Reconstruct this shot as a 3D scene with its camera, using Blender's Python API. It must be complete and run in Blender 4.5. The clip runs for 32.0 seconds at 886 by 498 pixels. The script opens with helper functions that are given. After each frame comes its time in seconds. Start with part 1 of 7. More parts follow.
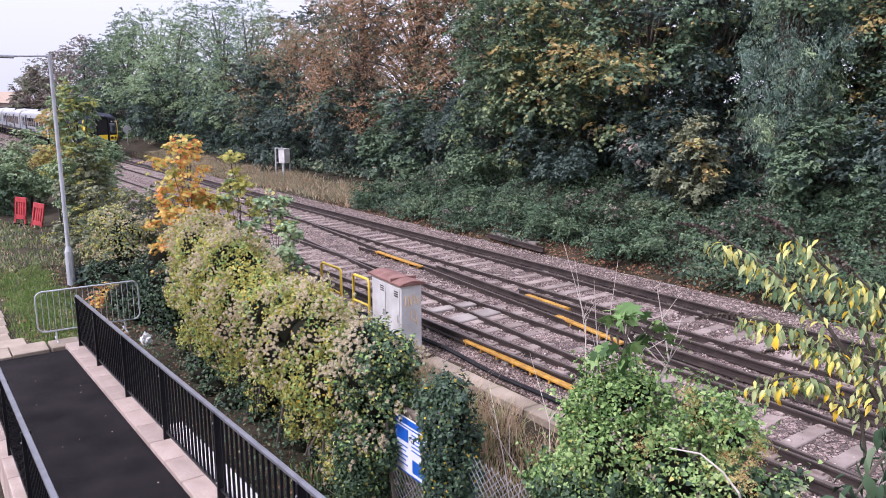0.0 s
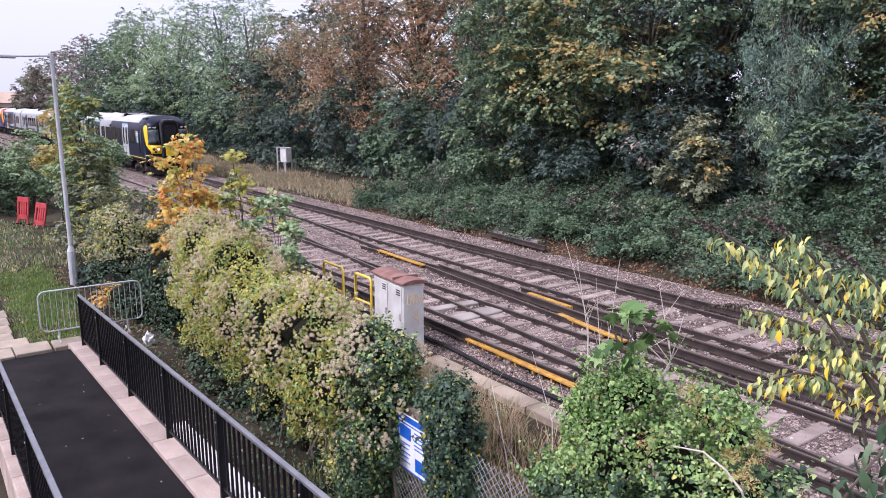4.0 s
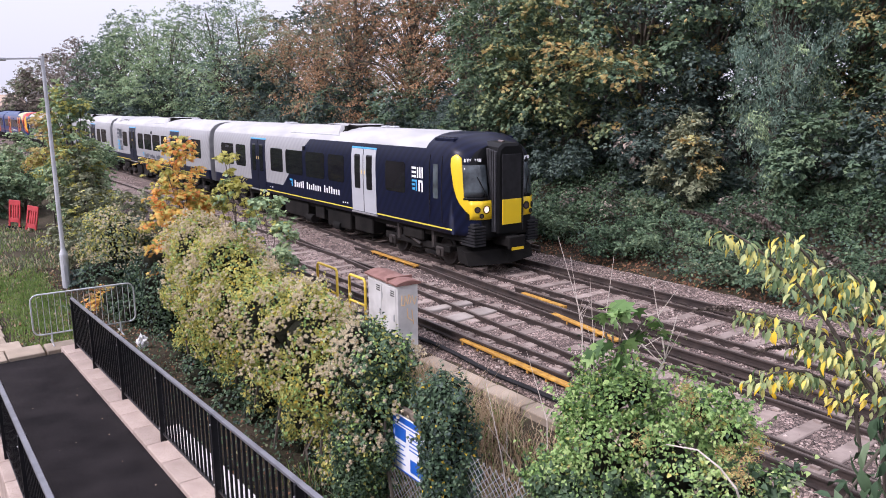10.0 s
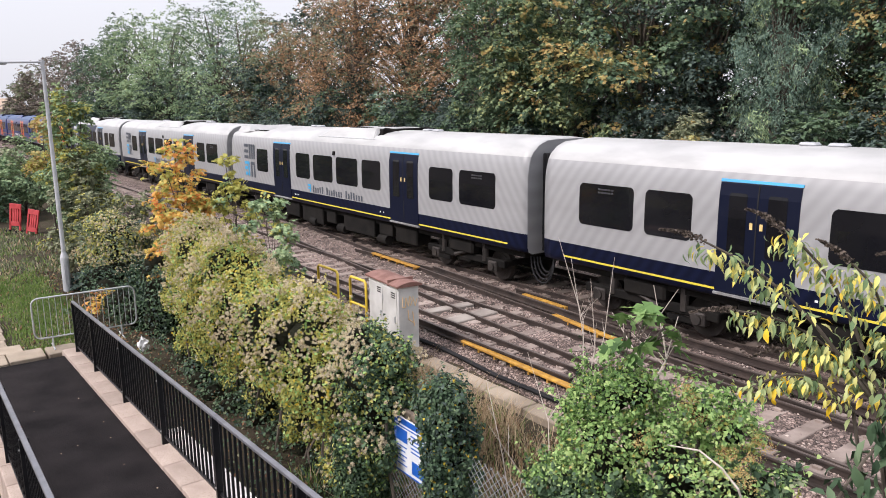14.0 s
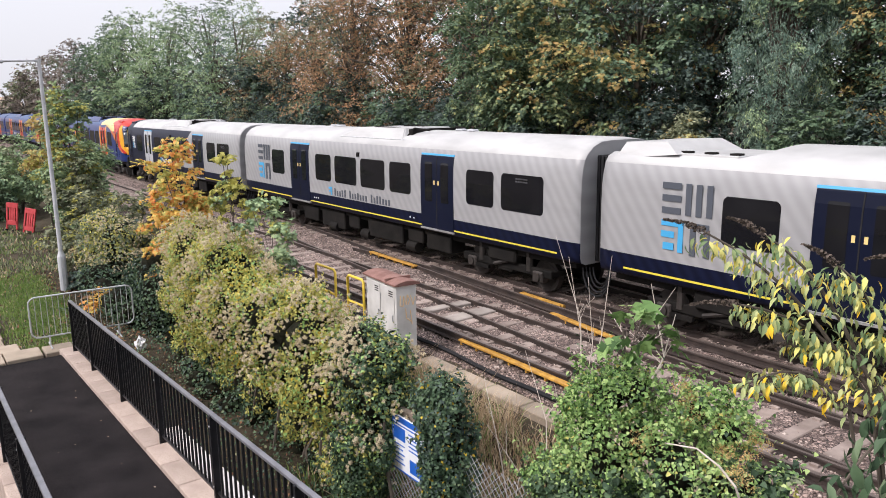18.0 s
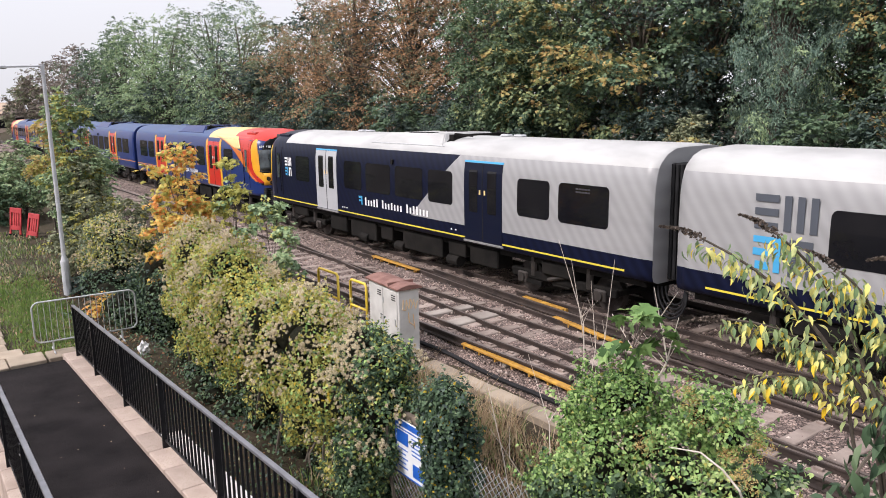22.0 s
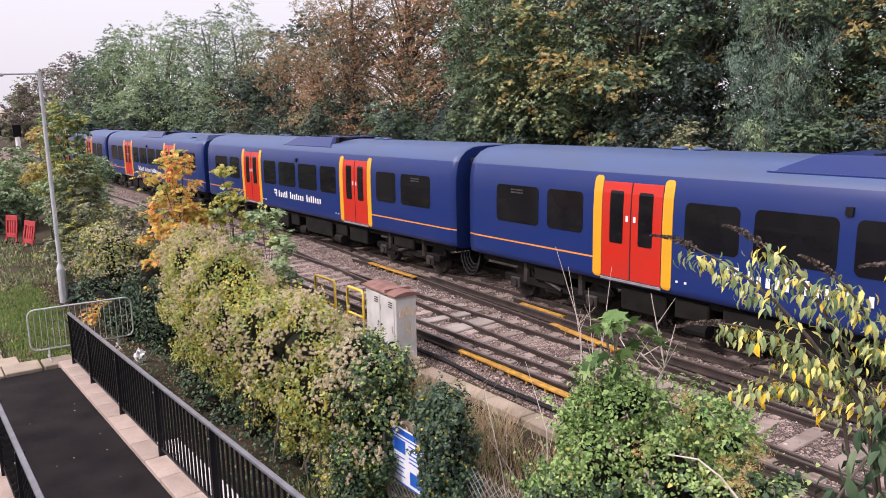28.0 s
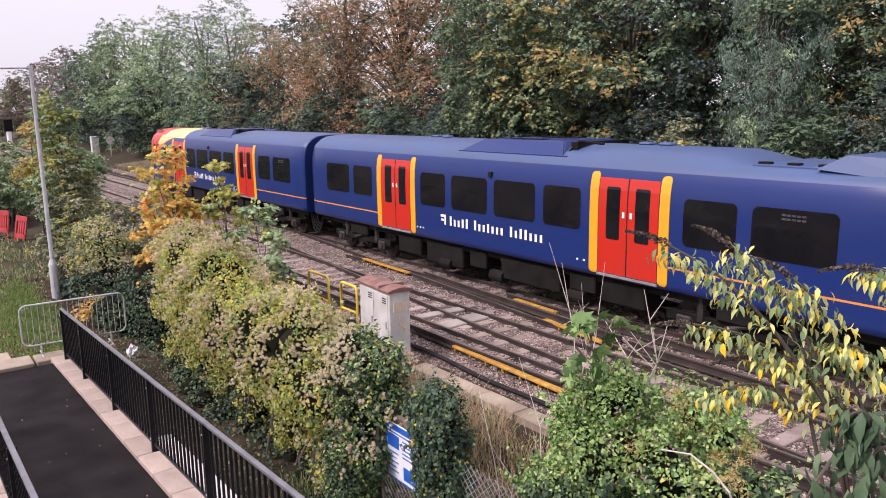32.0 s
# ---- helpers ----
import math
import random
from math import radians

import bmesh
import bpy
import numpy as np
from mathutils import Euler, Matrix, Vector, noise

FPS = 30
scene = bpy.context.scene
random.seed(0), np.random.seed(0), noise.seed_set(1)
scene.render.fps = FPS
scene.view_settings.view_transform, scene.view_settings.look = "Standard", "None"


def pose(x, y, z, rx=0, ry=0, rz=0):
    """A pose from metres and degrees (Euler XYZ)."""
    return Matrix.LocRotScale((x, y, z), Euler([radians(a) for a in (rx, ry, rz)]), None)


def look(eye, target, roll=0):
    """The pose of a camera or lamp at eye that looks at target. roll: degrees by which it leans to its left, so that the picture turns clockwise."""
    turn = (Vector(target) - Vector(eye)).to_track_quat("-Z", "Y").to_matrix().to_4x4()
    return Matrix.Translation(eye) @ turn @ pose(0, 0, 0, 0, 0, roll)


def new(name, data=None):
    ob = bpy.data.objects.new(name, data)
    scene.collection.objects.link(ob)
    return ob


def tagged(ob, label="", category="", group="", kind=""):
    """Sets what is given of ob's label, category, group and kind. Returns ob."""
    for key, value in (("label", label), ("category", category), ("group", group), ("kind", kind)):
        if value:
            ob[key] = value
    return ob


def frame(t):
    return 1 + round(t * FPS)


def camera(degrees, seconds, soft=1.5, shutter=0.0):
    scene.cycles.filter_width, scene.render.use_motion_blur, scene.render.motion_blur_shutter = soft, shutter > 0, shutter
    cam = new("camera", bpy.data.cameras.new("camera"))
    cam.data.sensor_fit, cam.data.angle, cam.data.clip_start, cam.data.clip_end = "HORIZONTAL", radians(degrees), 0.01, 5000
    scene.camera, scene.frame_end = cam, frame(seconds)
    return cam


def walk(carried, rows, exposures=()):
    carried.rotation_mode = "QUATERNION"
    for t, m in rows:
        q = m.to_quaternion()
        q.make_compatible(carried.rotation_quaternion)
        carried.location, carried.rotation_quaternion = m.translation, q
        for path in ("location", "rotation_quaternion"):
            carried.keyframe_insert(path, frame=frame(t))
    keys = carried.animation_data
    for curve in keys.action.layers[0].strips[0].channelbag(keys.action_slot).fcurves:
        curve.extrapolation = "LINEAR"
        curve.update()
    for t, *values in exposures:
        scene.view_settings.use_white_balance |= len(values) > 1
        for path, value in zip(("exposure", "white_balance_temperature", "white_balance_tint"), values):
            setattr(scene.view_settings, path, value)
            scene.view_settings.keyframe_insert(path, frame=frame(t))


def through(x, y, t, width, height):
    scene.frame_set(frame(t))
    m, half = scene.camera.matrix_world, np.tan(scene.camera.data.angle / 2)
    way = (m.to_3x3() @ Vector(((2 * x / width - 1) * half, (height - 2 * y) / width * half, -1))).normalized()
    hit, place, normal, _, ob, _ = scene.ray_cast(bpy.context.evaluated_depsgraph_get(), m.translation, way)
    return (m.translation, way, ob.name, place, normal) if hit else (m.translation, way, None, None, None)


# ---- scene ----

# camera: carried by hand at an upper window, it only turns a little
EYE = (0.0, 0.0, 4.74)
TURNS = (
    (0, 78.86, -0.02, 54.26),
    (0.5, 78.82, 0.19, 54.26),
    (1, 78.73, 0.28, 54.25),
    (1.5, 78.73, 0.21, 54.24),
    (2, 78.69, 0.11, 54.23),
    (2.5, 78.66, 0.26, 54.33),
    (3, 78.61, 0.26, 54.35),
    (3.5, 78.72, 0.21, 54.41),
    (5.5, 78.75, 0.15, 54.20),
    (6, 78.75, 0.25, 54.12),
    (6.5, 78.76, 0.36, 54.06),
    (7, 78.83, 0.26, 54.07),
    (7.5, 78.88, 0.31, 54.04),
    (8, 78.84, 0.41, 53.93),
    (8.5, 78.94, 0.42, 53.83),
    (9, 78.99, 0.56, 53.79),
    (9.5, 78.93, 0.57, 53.84),
    (10, 78.79, 0.45, 53.84),
    (10.5, 78.81, 0.42, 53.85),
    (11, 78.68, 0.49, 53.95),
    (11.5, 78.66, 0.59, 53.92),
    (12, 78.77, 0.62, 53.81),
    (12.5, 78.77, 0.70, 53.82),
    (13, 78.70, 0.69, 53.88),
    (13.5, 78.84, 0.81, 53.80),
    (14, 78.91, 0.73, 53.83),
    (14.5, 78.75, 0.66, 53.82),
    (16.5, 78.97, 0.85, 53.74),
    (17, 79.08, 0.76, 53.68),
    (17.5, 78.94, 0.63, 53.74),
    (18, 78.80, 0.75, 53.64),
    (18.5, 78.84, 0.69, 53.44),
    (19, 78.90, 0.65, 53.48),
    (19.5, 78.89, 0.72, 53.67),
    (20, 79.01, 0.86, 53.72),
    (20.5, 79.10, 0.85, 53.74),
    (21, 79.12, 0.85, 53.76),
    (21.5, 79.03, 0.89, 53.84),
    (22, 79.11, 0.92, 53.81),
    (22.5, 79.17, 0.93, 53.84),
    (23, 79.05, 0.86, 53.84),
    (23.5, 79.05, 0.82, 53.73),
    (24, 79.08, 0.79, 53.84),
    (24.5, 79.09, 0.73, 53.82),
    (25, 79.11, 0.63, 53.65),
    (25.5, 79.44, 0.58, 53.67),
    (27.5, 79.66, 0.83, 53.68),
    (28, 79.64, 0.95, 53.57),
    (28.5, 79.57, 1.04, 53.47),
    (29, 79.46, 0.84, 53.35),
    (29.5, 79.43, 0.75, 53.29),
    (30, 79.37, 0.85, 53.23),
    (30.5, 79.31, 0.82, 53.23),
    (31, 79.41, 0.77, 53.23),
    (31.5, 79.38, 0.80, 53.39),
    (32, 79.30, 0.82, 53.10),
)
cam = camera(61.5, 32.0, soft=0.95)
walk(cam, [(t, pose(*EYE, rx, ry, rz)) for t, rx, ry, rz in TURNS], exposures=[(0, 0.05, 5900, 27), (9, 0.02, 5950, 27), (12, -0.1, 6500, 18), (14, -0.04, 6500, 16), (24, -0.05, 6600, 16), (28, -0.05, 6650, 24), (32, -0.05, 6600, 27)])

# where the train's front coupling plane stands along the track
TRAIN_AT = (
    (0, -67.72),
    (1, -64.02),
    (2, -59.27),
    (3, -54.12),
    (4, -48.72),
    (5, -43.17),
    (6, -37.57),
    (7, -32.02),
    (8, -26.61),
    (9, -21.16),
    (10, -15.51),
    (11, -9.75),
    (12, -4.04),
    (13, 1.58),
    (14, 7.26),
    (15, 12.96),
    (16, 18.50),
    (17, 24.02),
    (18, 29.51),
    (19, 35.09),
    (20, 40.76),
    (21, 46.41),
    (22, 51.86),
    (23, 57.28),
    (24, 62.75),
    (25, 68.31),
    (26, 73.91),
    (27, 79.83),
    (28, 86.10),
    (29, 93.01),
    (30, 100.64),
    (31, 109.00),
    (32, 118.16),
)

# ------------------------------------------------------------------ light: bright overcast
SUN_ELEV, SUN_ROT = radians(48), radians(200)
world = bpy.data.worlds.new("overcast_sky")
scene.world = world
world.use_nodes = True
wn, wl = world.node_tree.nodes, world.node_tree.links
sky = wn.new("ShaderNodeTexSky")
sky.sky_type = "NISHITA"
sky.sun_disc = False
sky.sun_elevation, sky.sun_rotation = SUN_ELEV, SUN_ROT
sky.air_density, sky.dust_density = 1.0, 4.0
cloud = wn.new("ShaderNodeMix")
cloud.data_type = "RGBA"
cloud.inputs[0].default_value = 0.85
cloud.inputs[7].default_value = (9.3, 9.65, 10.2, 1)
wl.new(sky.outputs[0], cloud.inputs[6])
# an overcast sky is about twice as bright overhead as at the horizon
wtc, wsep, wmr, wmul = wn.new("ShaderNodeTexCoord"), wn.new("ShaderNodeSeparateXYZ"), wn.new("ShaderNodeMapRange"), wn.new("ShaderNodeVectorMath")
wmul.operation = "SCALE"
wmr.inputs[3].default_value, wmr.inputs[4].default_value = 0.74, 1.5
wl.new(wtc.outputs["Generated"], wsep.inputs[0])
wl.new(wsep.outputs[2], wmr.inputs[0])
wl.new(cloud.outputs[2], wmul.inputs[0])
wl.new(wmr.outputs[0], wmul.inputs["Scale"])
wl.new(wmul.outputs[0], wn["Background"].inputs[0])
wn["Background"].inputs[1].default_value = 0.131

sun = new("sun", bpy.data.lights.new("sun", "SUN"))
sun.data.energy, sun.data.angle, sun.data.color = 3.7, radians(13), (1.0, 0.96, 0.92)
sun.matrix_world = look((-30, -60, 70), (-18, 12, 0))

# ------------------------------------------------------------------ materials
def ramp(nt, fac, stops):
    r = nt.nodes.new("ShaderNodeValToRGB")
    e = r.color_ramp.elements
    while len(e) < len(stops):
        e.new(0.5)
    for el, (p, c) in zip(e, stops):
        el.position, el.color = p, (*c, 1)
    nt.links.new(fac, r.inputs[0])
    return r.outputs[0]


def surface(name, c1, c2, scale=4.0, rough=0.7, metal=0.0, bump=0.2, fine=60.0, speck=None, coat=0.0, vary=0.0, stretch=(1, 1, 1)):
    """Two scales of variation: broad stains from c1 to c2, and a fine grain that also gives the relief."""
    m = bpy.data.materials.new(name)
    m.use_nodes = True
    nt = m.node_tree
    b = nt.nodes["Principled BSDF"]
    tc = nt.nodes.new("ShaderNodeTexCoord")
    mp = nt.nodes.new("ShaderNodeMapping")
    mp.inputs[3].default_value = stretch
    nt.links.new(tc.outputs["Object"], mp.inputs[0])
    n1 = nt.nodes.new("ShaderNodeTexNoise")
    n1.inputs["Scale"].default_value, n1.inputs["Detail"].default_value = scale, 6
    n2 = nt.nodes.new("ShaderNodeTexNoise")
    n2.inputs["Scale"].default_value, n2.inputs["Detail"].default_value = fine, 3
    for n in (n1, n2):
        nt.links.new(mp.outputs[0], n.inputs["Vector"])
    col = ramp(nt, n1.outputs[0], [(0.32, c1), (0.68, c2)])
    if speck:
        mx = nt.nodes.new("ShaderNodeMix")
        mx.data_type = "RGBA"
        f = ramp(nt, n2.outputs[0], [(0.52, (0, 0, 0)), (0.62, (1, 1, 1))])
        nt.links.new(f, mx.inputs[0])
        nt.links.new(col, mx.inputs[6])
        mx.inputs[7].default_value = (*speck, 1)
        col = mx.outputs[2]
    if vary:
        oi = nt.nodes.new("ShaderNodeObjectInfo")
        hs = nt.nodes.new("ShaderNodeHueSaturation")
        mr = nt.nodes.new("ShaderNodeMapRange")
        mr.inputs[3].default_value, mr.inputs[4].default_value = 1 - vary, 1 + vary
        nt.links.new(oi.outputs["Random"], mr.inputs[0])
        nt.links.new(mr.outputs[0], hs.inputs["Value"])
        nt.links.new(col, hs.inputs["Color"])
        col = hs.outputs[0]
    nt.links.new(col, b.inputs["Base Color"])
    b.inputs["Roughness"].default_value, b.inputs["Metallic"].default_value = rough, metal
    b.inputs["Coat Weight"].default_value = coat
    b.inputs["Coat Roughness"].default_value = 0.15
    if bump:
        bp = nt.nodes.new("ShaderNodeBump")
        bp.inputs["Strength"].default_value, bp.inputs["Distance"].default_value = bump, 0.02
        nt.links.new(n2.outputs[0], bp.inputs["Height"])
        nt.links.new(bp.outputs[0], b.inputs["Normal"])
    return m


def foliage(name, stops, rough=0.6, through=0.16, jitter=0.62):
    """Leaves: each one takes its own colour from the ramp; some daylight passes through."""
    m = bpy.data.materials.new(name)
    m.use_nodes = True
    nt = m.node_tree
    b = nt.nodes["Principled BSDF"]
    g = nt.nodes.new("ShaderNodeNewGeometry")
    tc = nt.nodes.new("ShaderNodeTexCoord")
    n1 = nt.nodes.new("ShaderNodeTexNoise")
    n1.inputs["Scale"].default_value, n1.inputs["Detail"].default_value = 0.9, 3
    nt.links.new(tc.outputs["Object"], n1.inputs["Vector"])
    ad = nt.nodes.new("ShaderNodeMath")
    ad.operation = "MULTIPLY_ADD"
    nt.links.new(n1.outputs[0], ad.inputs[0])
    ad.inputs[1].default_value = 0.9
    sb = nt.nodes.new("ShaderNodeMath")
    sb.operation = "MULTIPLY_ADD"
    nt.links.new(g.outputs["Random Per Island"], sb.inputs[0])
    sb.inputs[1].default_value, sb.inputs[2].default_value = jitter, 0.05 - jitter * 0.5
    nt.links.new(sb.outputs[0], ad.inputs[2])
    col = ramp(nt, ad.outputs[0], stops)
    nt.links.new(col, b.inputs["Base Color"])
    b.inputs["Roughness"].default_value = rough
    b.inputs["Specular IOR Level"].default_value = 0.18
    tr = nt.nodes.new("ShaderNodeBsdfTranslucent")
    nt.links.new(col, tr.inputs[0])
    mx = nt.nodes.new("ShaderNodeMixShader")
    mx.inputs[0].default_value = through
    nt.links.new(b.outputs[0], mx.inputs[1])
    nt.links.new(tr.outputs[0], mx.inputs[2])
    nt.links.new(mx.outputs[0], nt.nodes["Material Output"].inputs[0])
    return m


def paint(name, c, stripes=0.0, rough=0.3, dirt=0.12, metal=0.0):
    """Coach paint with road dirt; stripes: the faint slanted bands of the livery."""
    m = surface(name, c, tuple(v * (1 - dirt) + 0.06 * dirt for v in c), scale=1.3, rough=rough, bump=0.02, fine=25, metal=metal, stretch=(0.6, 1, 2.2))
    if stripes:
        nt = m.node_tree
        b = nt.nodes["Principled BSDF"]
        src = b.inputs["Base Color"].links[0].from_socket
        tc = nt.nodes.new("ShaderNodeTexCoord")
        mp = nt.nodes.new("ShaderNodeMapping")
        mp.inputs[2].default_value = (0, radians(35), 0)
        nt.links.new(tc.outputs["Object"], mp.inputs[0])
        wv = nt.nodes.new("ShaderNodeTexWave")
        wv.bands_direction = "X"
        wv.inputs["Scale"].default_value = 1.25
        wv.inputs["Distortion"].default_value = 0.0
        nt.links.new(mp.outputs[0], wv.inputs["Vector"])
        hs = nt.nodes.new("ShaderNodeHueSaturation")
        mr = nt.nodes.new("ShaderNodeMapRange")
        mr.inputs[3].default_value, mr.inputs[4].default_value = 1 - stripes, 1 + stripes
        nt.links.new(wv.outputs["Fac"], mr.inputs[0])
        nt.links.new(mr.outputs[0], hs.inputs["Value"])
        nt.links.new(src, hs.inputs["Color"])
        nt.links.new(hs.outputs[0], b.inputs["Base Color"])
    return m


def glow(name, c, power):
    m = bpy.data.materials.new(name)
    m.use_nodes = True
    b = m.node_tree.nodes["Principled BSDF"]
    b.inputs["Base Color"].default_value = (*c, 1)
    b.inputs["Emission Color"].default_value = (*c, 1)
    b.inputs["Emission Strength"].default_value = power
    return m


def duller(m, level):
    m.node_tree.nodes["Principled BSDF"].inputs["Specular IOR Level"].default_value = level
    return m


M = {}
M["earth"] = surface("earth", (0.028, 0.021, 0.015), (0.07, 0.052, 0.038), 0.8, 0.95, bump=0.9, fine=24, speck=(0.05, 0.055, 0.026))
M["ballast"] = surface("ballast", (0.2, 0.147, 0.127), (0.39, 0.3, 0.262), 0.9, 0.95, bump=1.0, fine=26, speck=(0.06, 0.047, 0.042))
M["stone"] = surface("ballast_stone", (0.26, 0.2, 0.18), (0.45, 0.37, 0.34), 3.0, 0.9, bump=0.3, fine=40)
def stony(m, size):
    """Packed angular stones: each its own tone, with relief and painted shade in the gaps between them."""
    nt = m.node_tree
    b = nt.nodes["Principled BSDF"]
    tc = nt.nodes.new("ShaderNodeTexCoord")
    cell = nt.nodes.new("ShaderNodeTexVoronoi")
    gap = nt.nodes.new("ShaderNodeTexVoronoi")
    gap.feature = "DISTANCE_TO_EDGE"
    for v in (cell, gap):
        v.inputs["Scale"].default_value = 1.0 / size
        nt.links.new(tc.outputs["Object"], v.inputs["Vector"])
    shade = ramp(nt, cell.outputs["Color"], [(0.1, (0.42, 0.4, 0.4)), (0.5, (0.95, 0.94, 0.94)), (0.9, (1.5, 1.46, 1.44))])
    dark = ramp(nt, gap.outputs["Distance"], [(0.02, (0.3, 0.28, 0.28)), (0.16, (1, 1, 1))])
    col = b.inputs["Base Color"].links[0].from_socket
    for f in (shade, dark):
        mx = nt.nodes.new("ShaderNodeMix")
        mx.data_type, mx.blend_type = "RGBA", "MULTIPLY"
        mx.inputs[0].default_value = 1.0
        nt.links.new(col, mx.inputs[6])
        nt.links.new(f, mx.inputs[7])
        col = mx.outputs[2]
    nt.links.new(col, b.inputs["Base Color"])
    bp = nt.nodes.new("ShaderNodeBump")
    bp.inputs["Strength"].default_value, bp.inputs["Distance"].default_value = 1.0, 0.03
    nt.links.new(gap.outputs["Distance"], bp.inputs["Height"])
    old = b.inputs["Normal"].links[0].from_socket
    nt.links.new(old, bp.inputs["Normal"])
    nt.links.new(bp.outputs[0], b.inputs["Normal"])


stony(M["ballast"], 0.062)
M["rail"] = surface("rusty_rail", (0.018, 0.012, 0.01), (0.05, 0.034, 0.028), 3.0, 0.75, bump=0.2, fine=80)
M["rail_head"] = surface("worn_rail_head", (0.1, 0.078, 0.068), (0.19, 0.152, 0.132), 2.0, 0.45, 0.4, bump=0.05, fine=90)
M["sleeper"] = surface("concrete_sleeper", (0.2, 0.155, 0.132), (0.35, 0.285, 0.25), 2.5, 0.9, bump=0.3, fine=50, vary=0.18)
M["yellow_board"] = surface("yellow_guard_board", (0.3, 0.15, 0.03), (0.56, 0.31, 0.05), 5.0, 0.6, bump=0.15, fine=30)
M["yellow_tube"] = surface("yellow_tube_paint", (0.62, 0.42, 0.03), (0.75, 0.54, 0.07), 4.0, 0.45, bump=0.05)
M["asphalt"] = surface("dark_asphalt", (0.008, 0.007, 0.0075), (0.024, 0.0205, 0.021), 1.3, 0.9, bump=0.6, fine=110, speck=(0.028, 0.0245, 0.025))
M["coping"] = surface("pale_coping", (0.29, 0.22, 0.187), (0.48, 0.385, 0.33), 1.7, 0.88, bump=0.25, fine=60, vary=0.14, speck=(0.3, 0.24, 0.19))
M["apron"] = surface("pale_render", (0.52, 0.49, 0.47), (0.66, 0.63, 0.61), 2.0, 0.85, bump=0.1)
M["slab"] = surface("worn_paving", (0.2, 0.16, 0.12), (0.36, 0.295, 0.225), 1.6, 0.9, bump=0.3, fine=50, vary=0.12)
M["black_steel"] = surface("black_steel_paint", (0.008, 0.008, 0.01), (0.016, 0.016, 0.018), 5.0, 0.35, bump=0.03)
# grey base colour carries the sky's sheen on the black top rail
M["rail_cap"] = surface("handrail_sky_sheen", (0.13, 0.13, 0.145), (0.21, 0.21, 0.23), 5.0, 0.35, 0.4, bump=0.05)
M["galv"] = surface("galvanised_steel", (0.42, 0.43, 0.44), (0.58, 0.59, 0.6), 6.0, 0.45, 0.5, bump=0.05)
M["column"] = surface("grey_column_paint", (0.36, 0.37, 0.39), (0.5, 0.51, 0.53), 3.0, 0.5, bump=0.05)
M["cabinet"] = surface("pale_cabinet_paint", (0.46, 0.45, 0.43), (0.66, 0.65, 0.63), 2.2, 0.6, bump=0.1, fine=40)
M["rust"] = surface("rust_brown_lid", (0.16, 0.075, 0.06), (0.26, 0.14, 0.115), 4.0, 0.85, bump=0.3)
M["graffiti"] = surface("orange_spray", (0.75, 0.5, 0.25), (0.78, 0.62, 0.42), 8.0, 0.7, bump=0)
M["red_plastic"] = surface("red_plastic", (0.36, 0.025, 0.03), (0.5, 0.05, 0.055), 3.0, 0.5, bump=0.05)
M["sign_white"] = surface("sign_white", (0.62, 0.64, 0.68), (0.75, 0.76, 0.78), 3.0, 0.4, bump=0)
M["sign_blue"] = surface("sign_blue", (0.01, 0.09, 0.42), (0.02, 0.12, 0.5), 3.0, 0.4, bump=0)
M["litter"] = surface("white_plastic_bag", (0.65, 0.65, 0.66), (0.8, 0.8, 0.8), 8.0, 0.5, bump=0.4)
M["wood"] = surface("weathered_wood", (0.12, 0.09, 0.065), (0.22, 0.18, 0.14), 3.0, 0.9, bump=0.5, fine=40, stretch=(3, 3, 0.4))
M["bark"] = surface("bark", (0.05, 0.04, 0.03), (0.12, 0.1, 0.08), 2.0, 0.95, bump=0.8, fine=14, stretch=(2, 2, 0.5))
# near-black colour in place of the shade deep inside leaf masses
M["thatch"] = surface("inner_shade_black", (0.006, 0.007, 0.004), (0.018, 0.018, 0.011), 5.0, 0.95, bump=1.0, fine=25)
M["twig"] = surface("pale_dead_twig", (0.42, 0.36, 0.31), (0.58, 0.52, 0.46), 6.0, 0.85, bump=0.1)
M["kerb"] = surface("old_concrete", (0.2, 0.17, 0.15), (0.35, 0.31, 0.275), 1.5, 0.9, bump=0.4, fine=30)
M["brick_wall"] = surface("far_render", (0.4, 0.3, 0.24), (0.5, 0.4, 0.33), 0.5, 0.9, bump=0)
M["far_roof"] = surface("far_tiles", (0.36, 0.26, 0.19), (0.46, 0.35, 0.27), 0.5, 0.9, bump=0)
M["rubber"] = surface("black_rubber", (0.012, 0.012, 0.013), (0.022, 0.022, 0.024), 4.0, 0.8, bump=0.1)
M["bellows"] = surface("worn_bellows", (0.02, 0.02, 0.023), (0.042, 0.042, 0.046), 3.0, 0.7, bump=0.2)
M["letter_dim"] = surface("dim_display", (0.04, 0.04, 0.045), (0.07, 0.07, 0.075), 6.0, 0.4, bump=0)
M["under"] = surface("underframe_grime", (0.004, 0.0037, 0.0034), (0.014, 0.0122, 0.0108), 2.0, 0.85, bump=0.3, fine=20)
M["wheel"] = surface("wheel_steel", (0.03, 0.027, 0.025), (0.07, 0.06, 0.055), 3.0, 0.55, 0.5, bump=0.1)
M["glass"] = surface("tinted_glass", (0.006, 0.006, 0.008), (0.012, 0.012, 0.014), 1.0, 0.06, bump=0)
# pale blotches in the colour stand for sky reflected in dark glass
M["screen"] = surface("windscreen_sky_sheen", (0.012, 0.014, 0.016), (0.09, 0.11, 0.12), 1.8, 0.05, bump=0)
M["navy"] = paint("navy_paint", (0.0045, 0.0065, 0.021), stripes=0.25, rough=0.35, dirt=0.03)
M["navy_door"] = paint("navy_door_paint", (0.0048, 0.007, 0.02), rough=0.35, dirt=0.03)
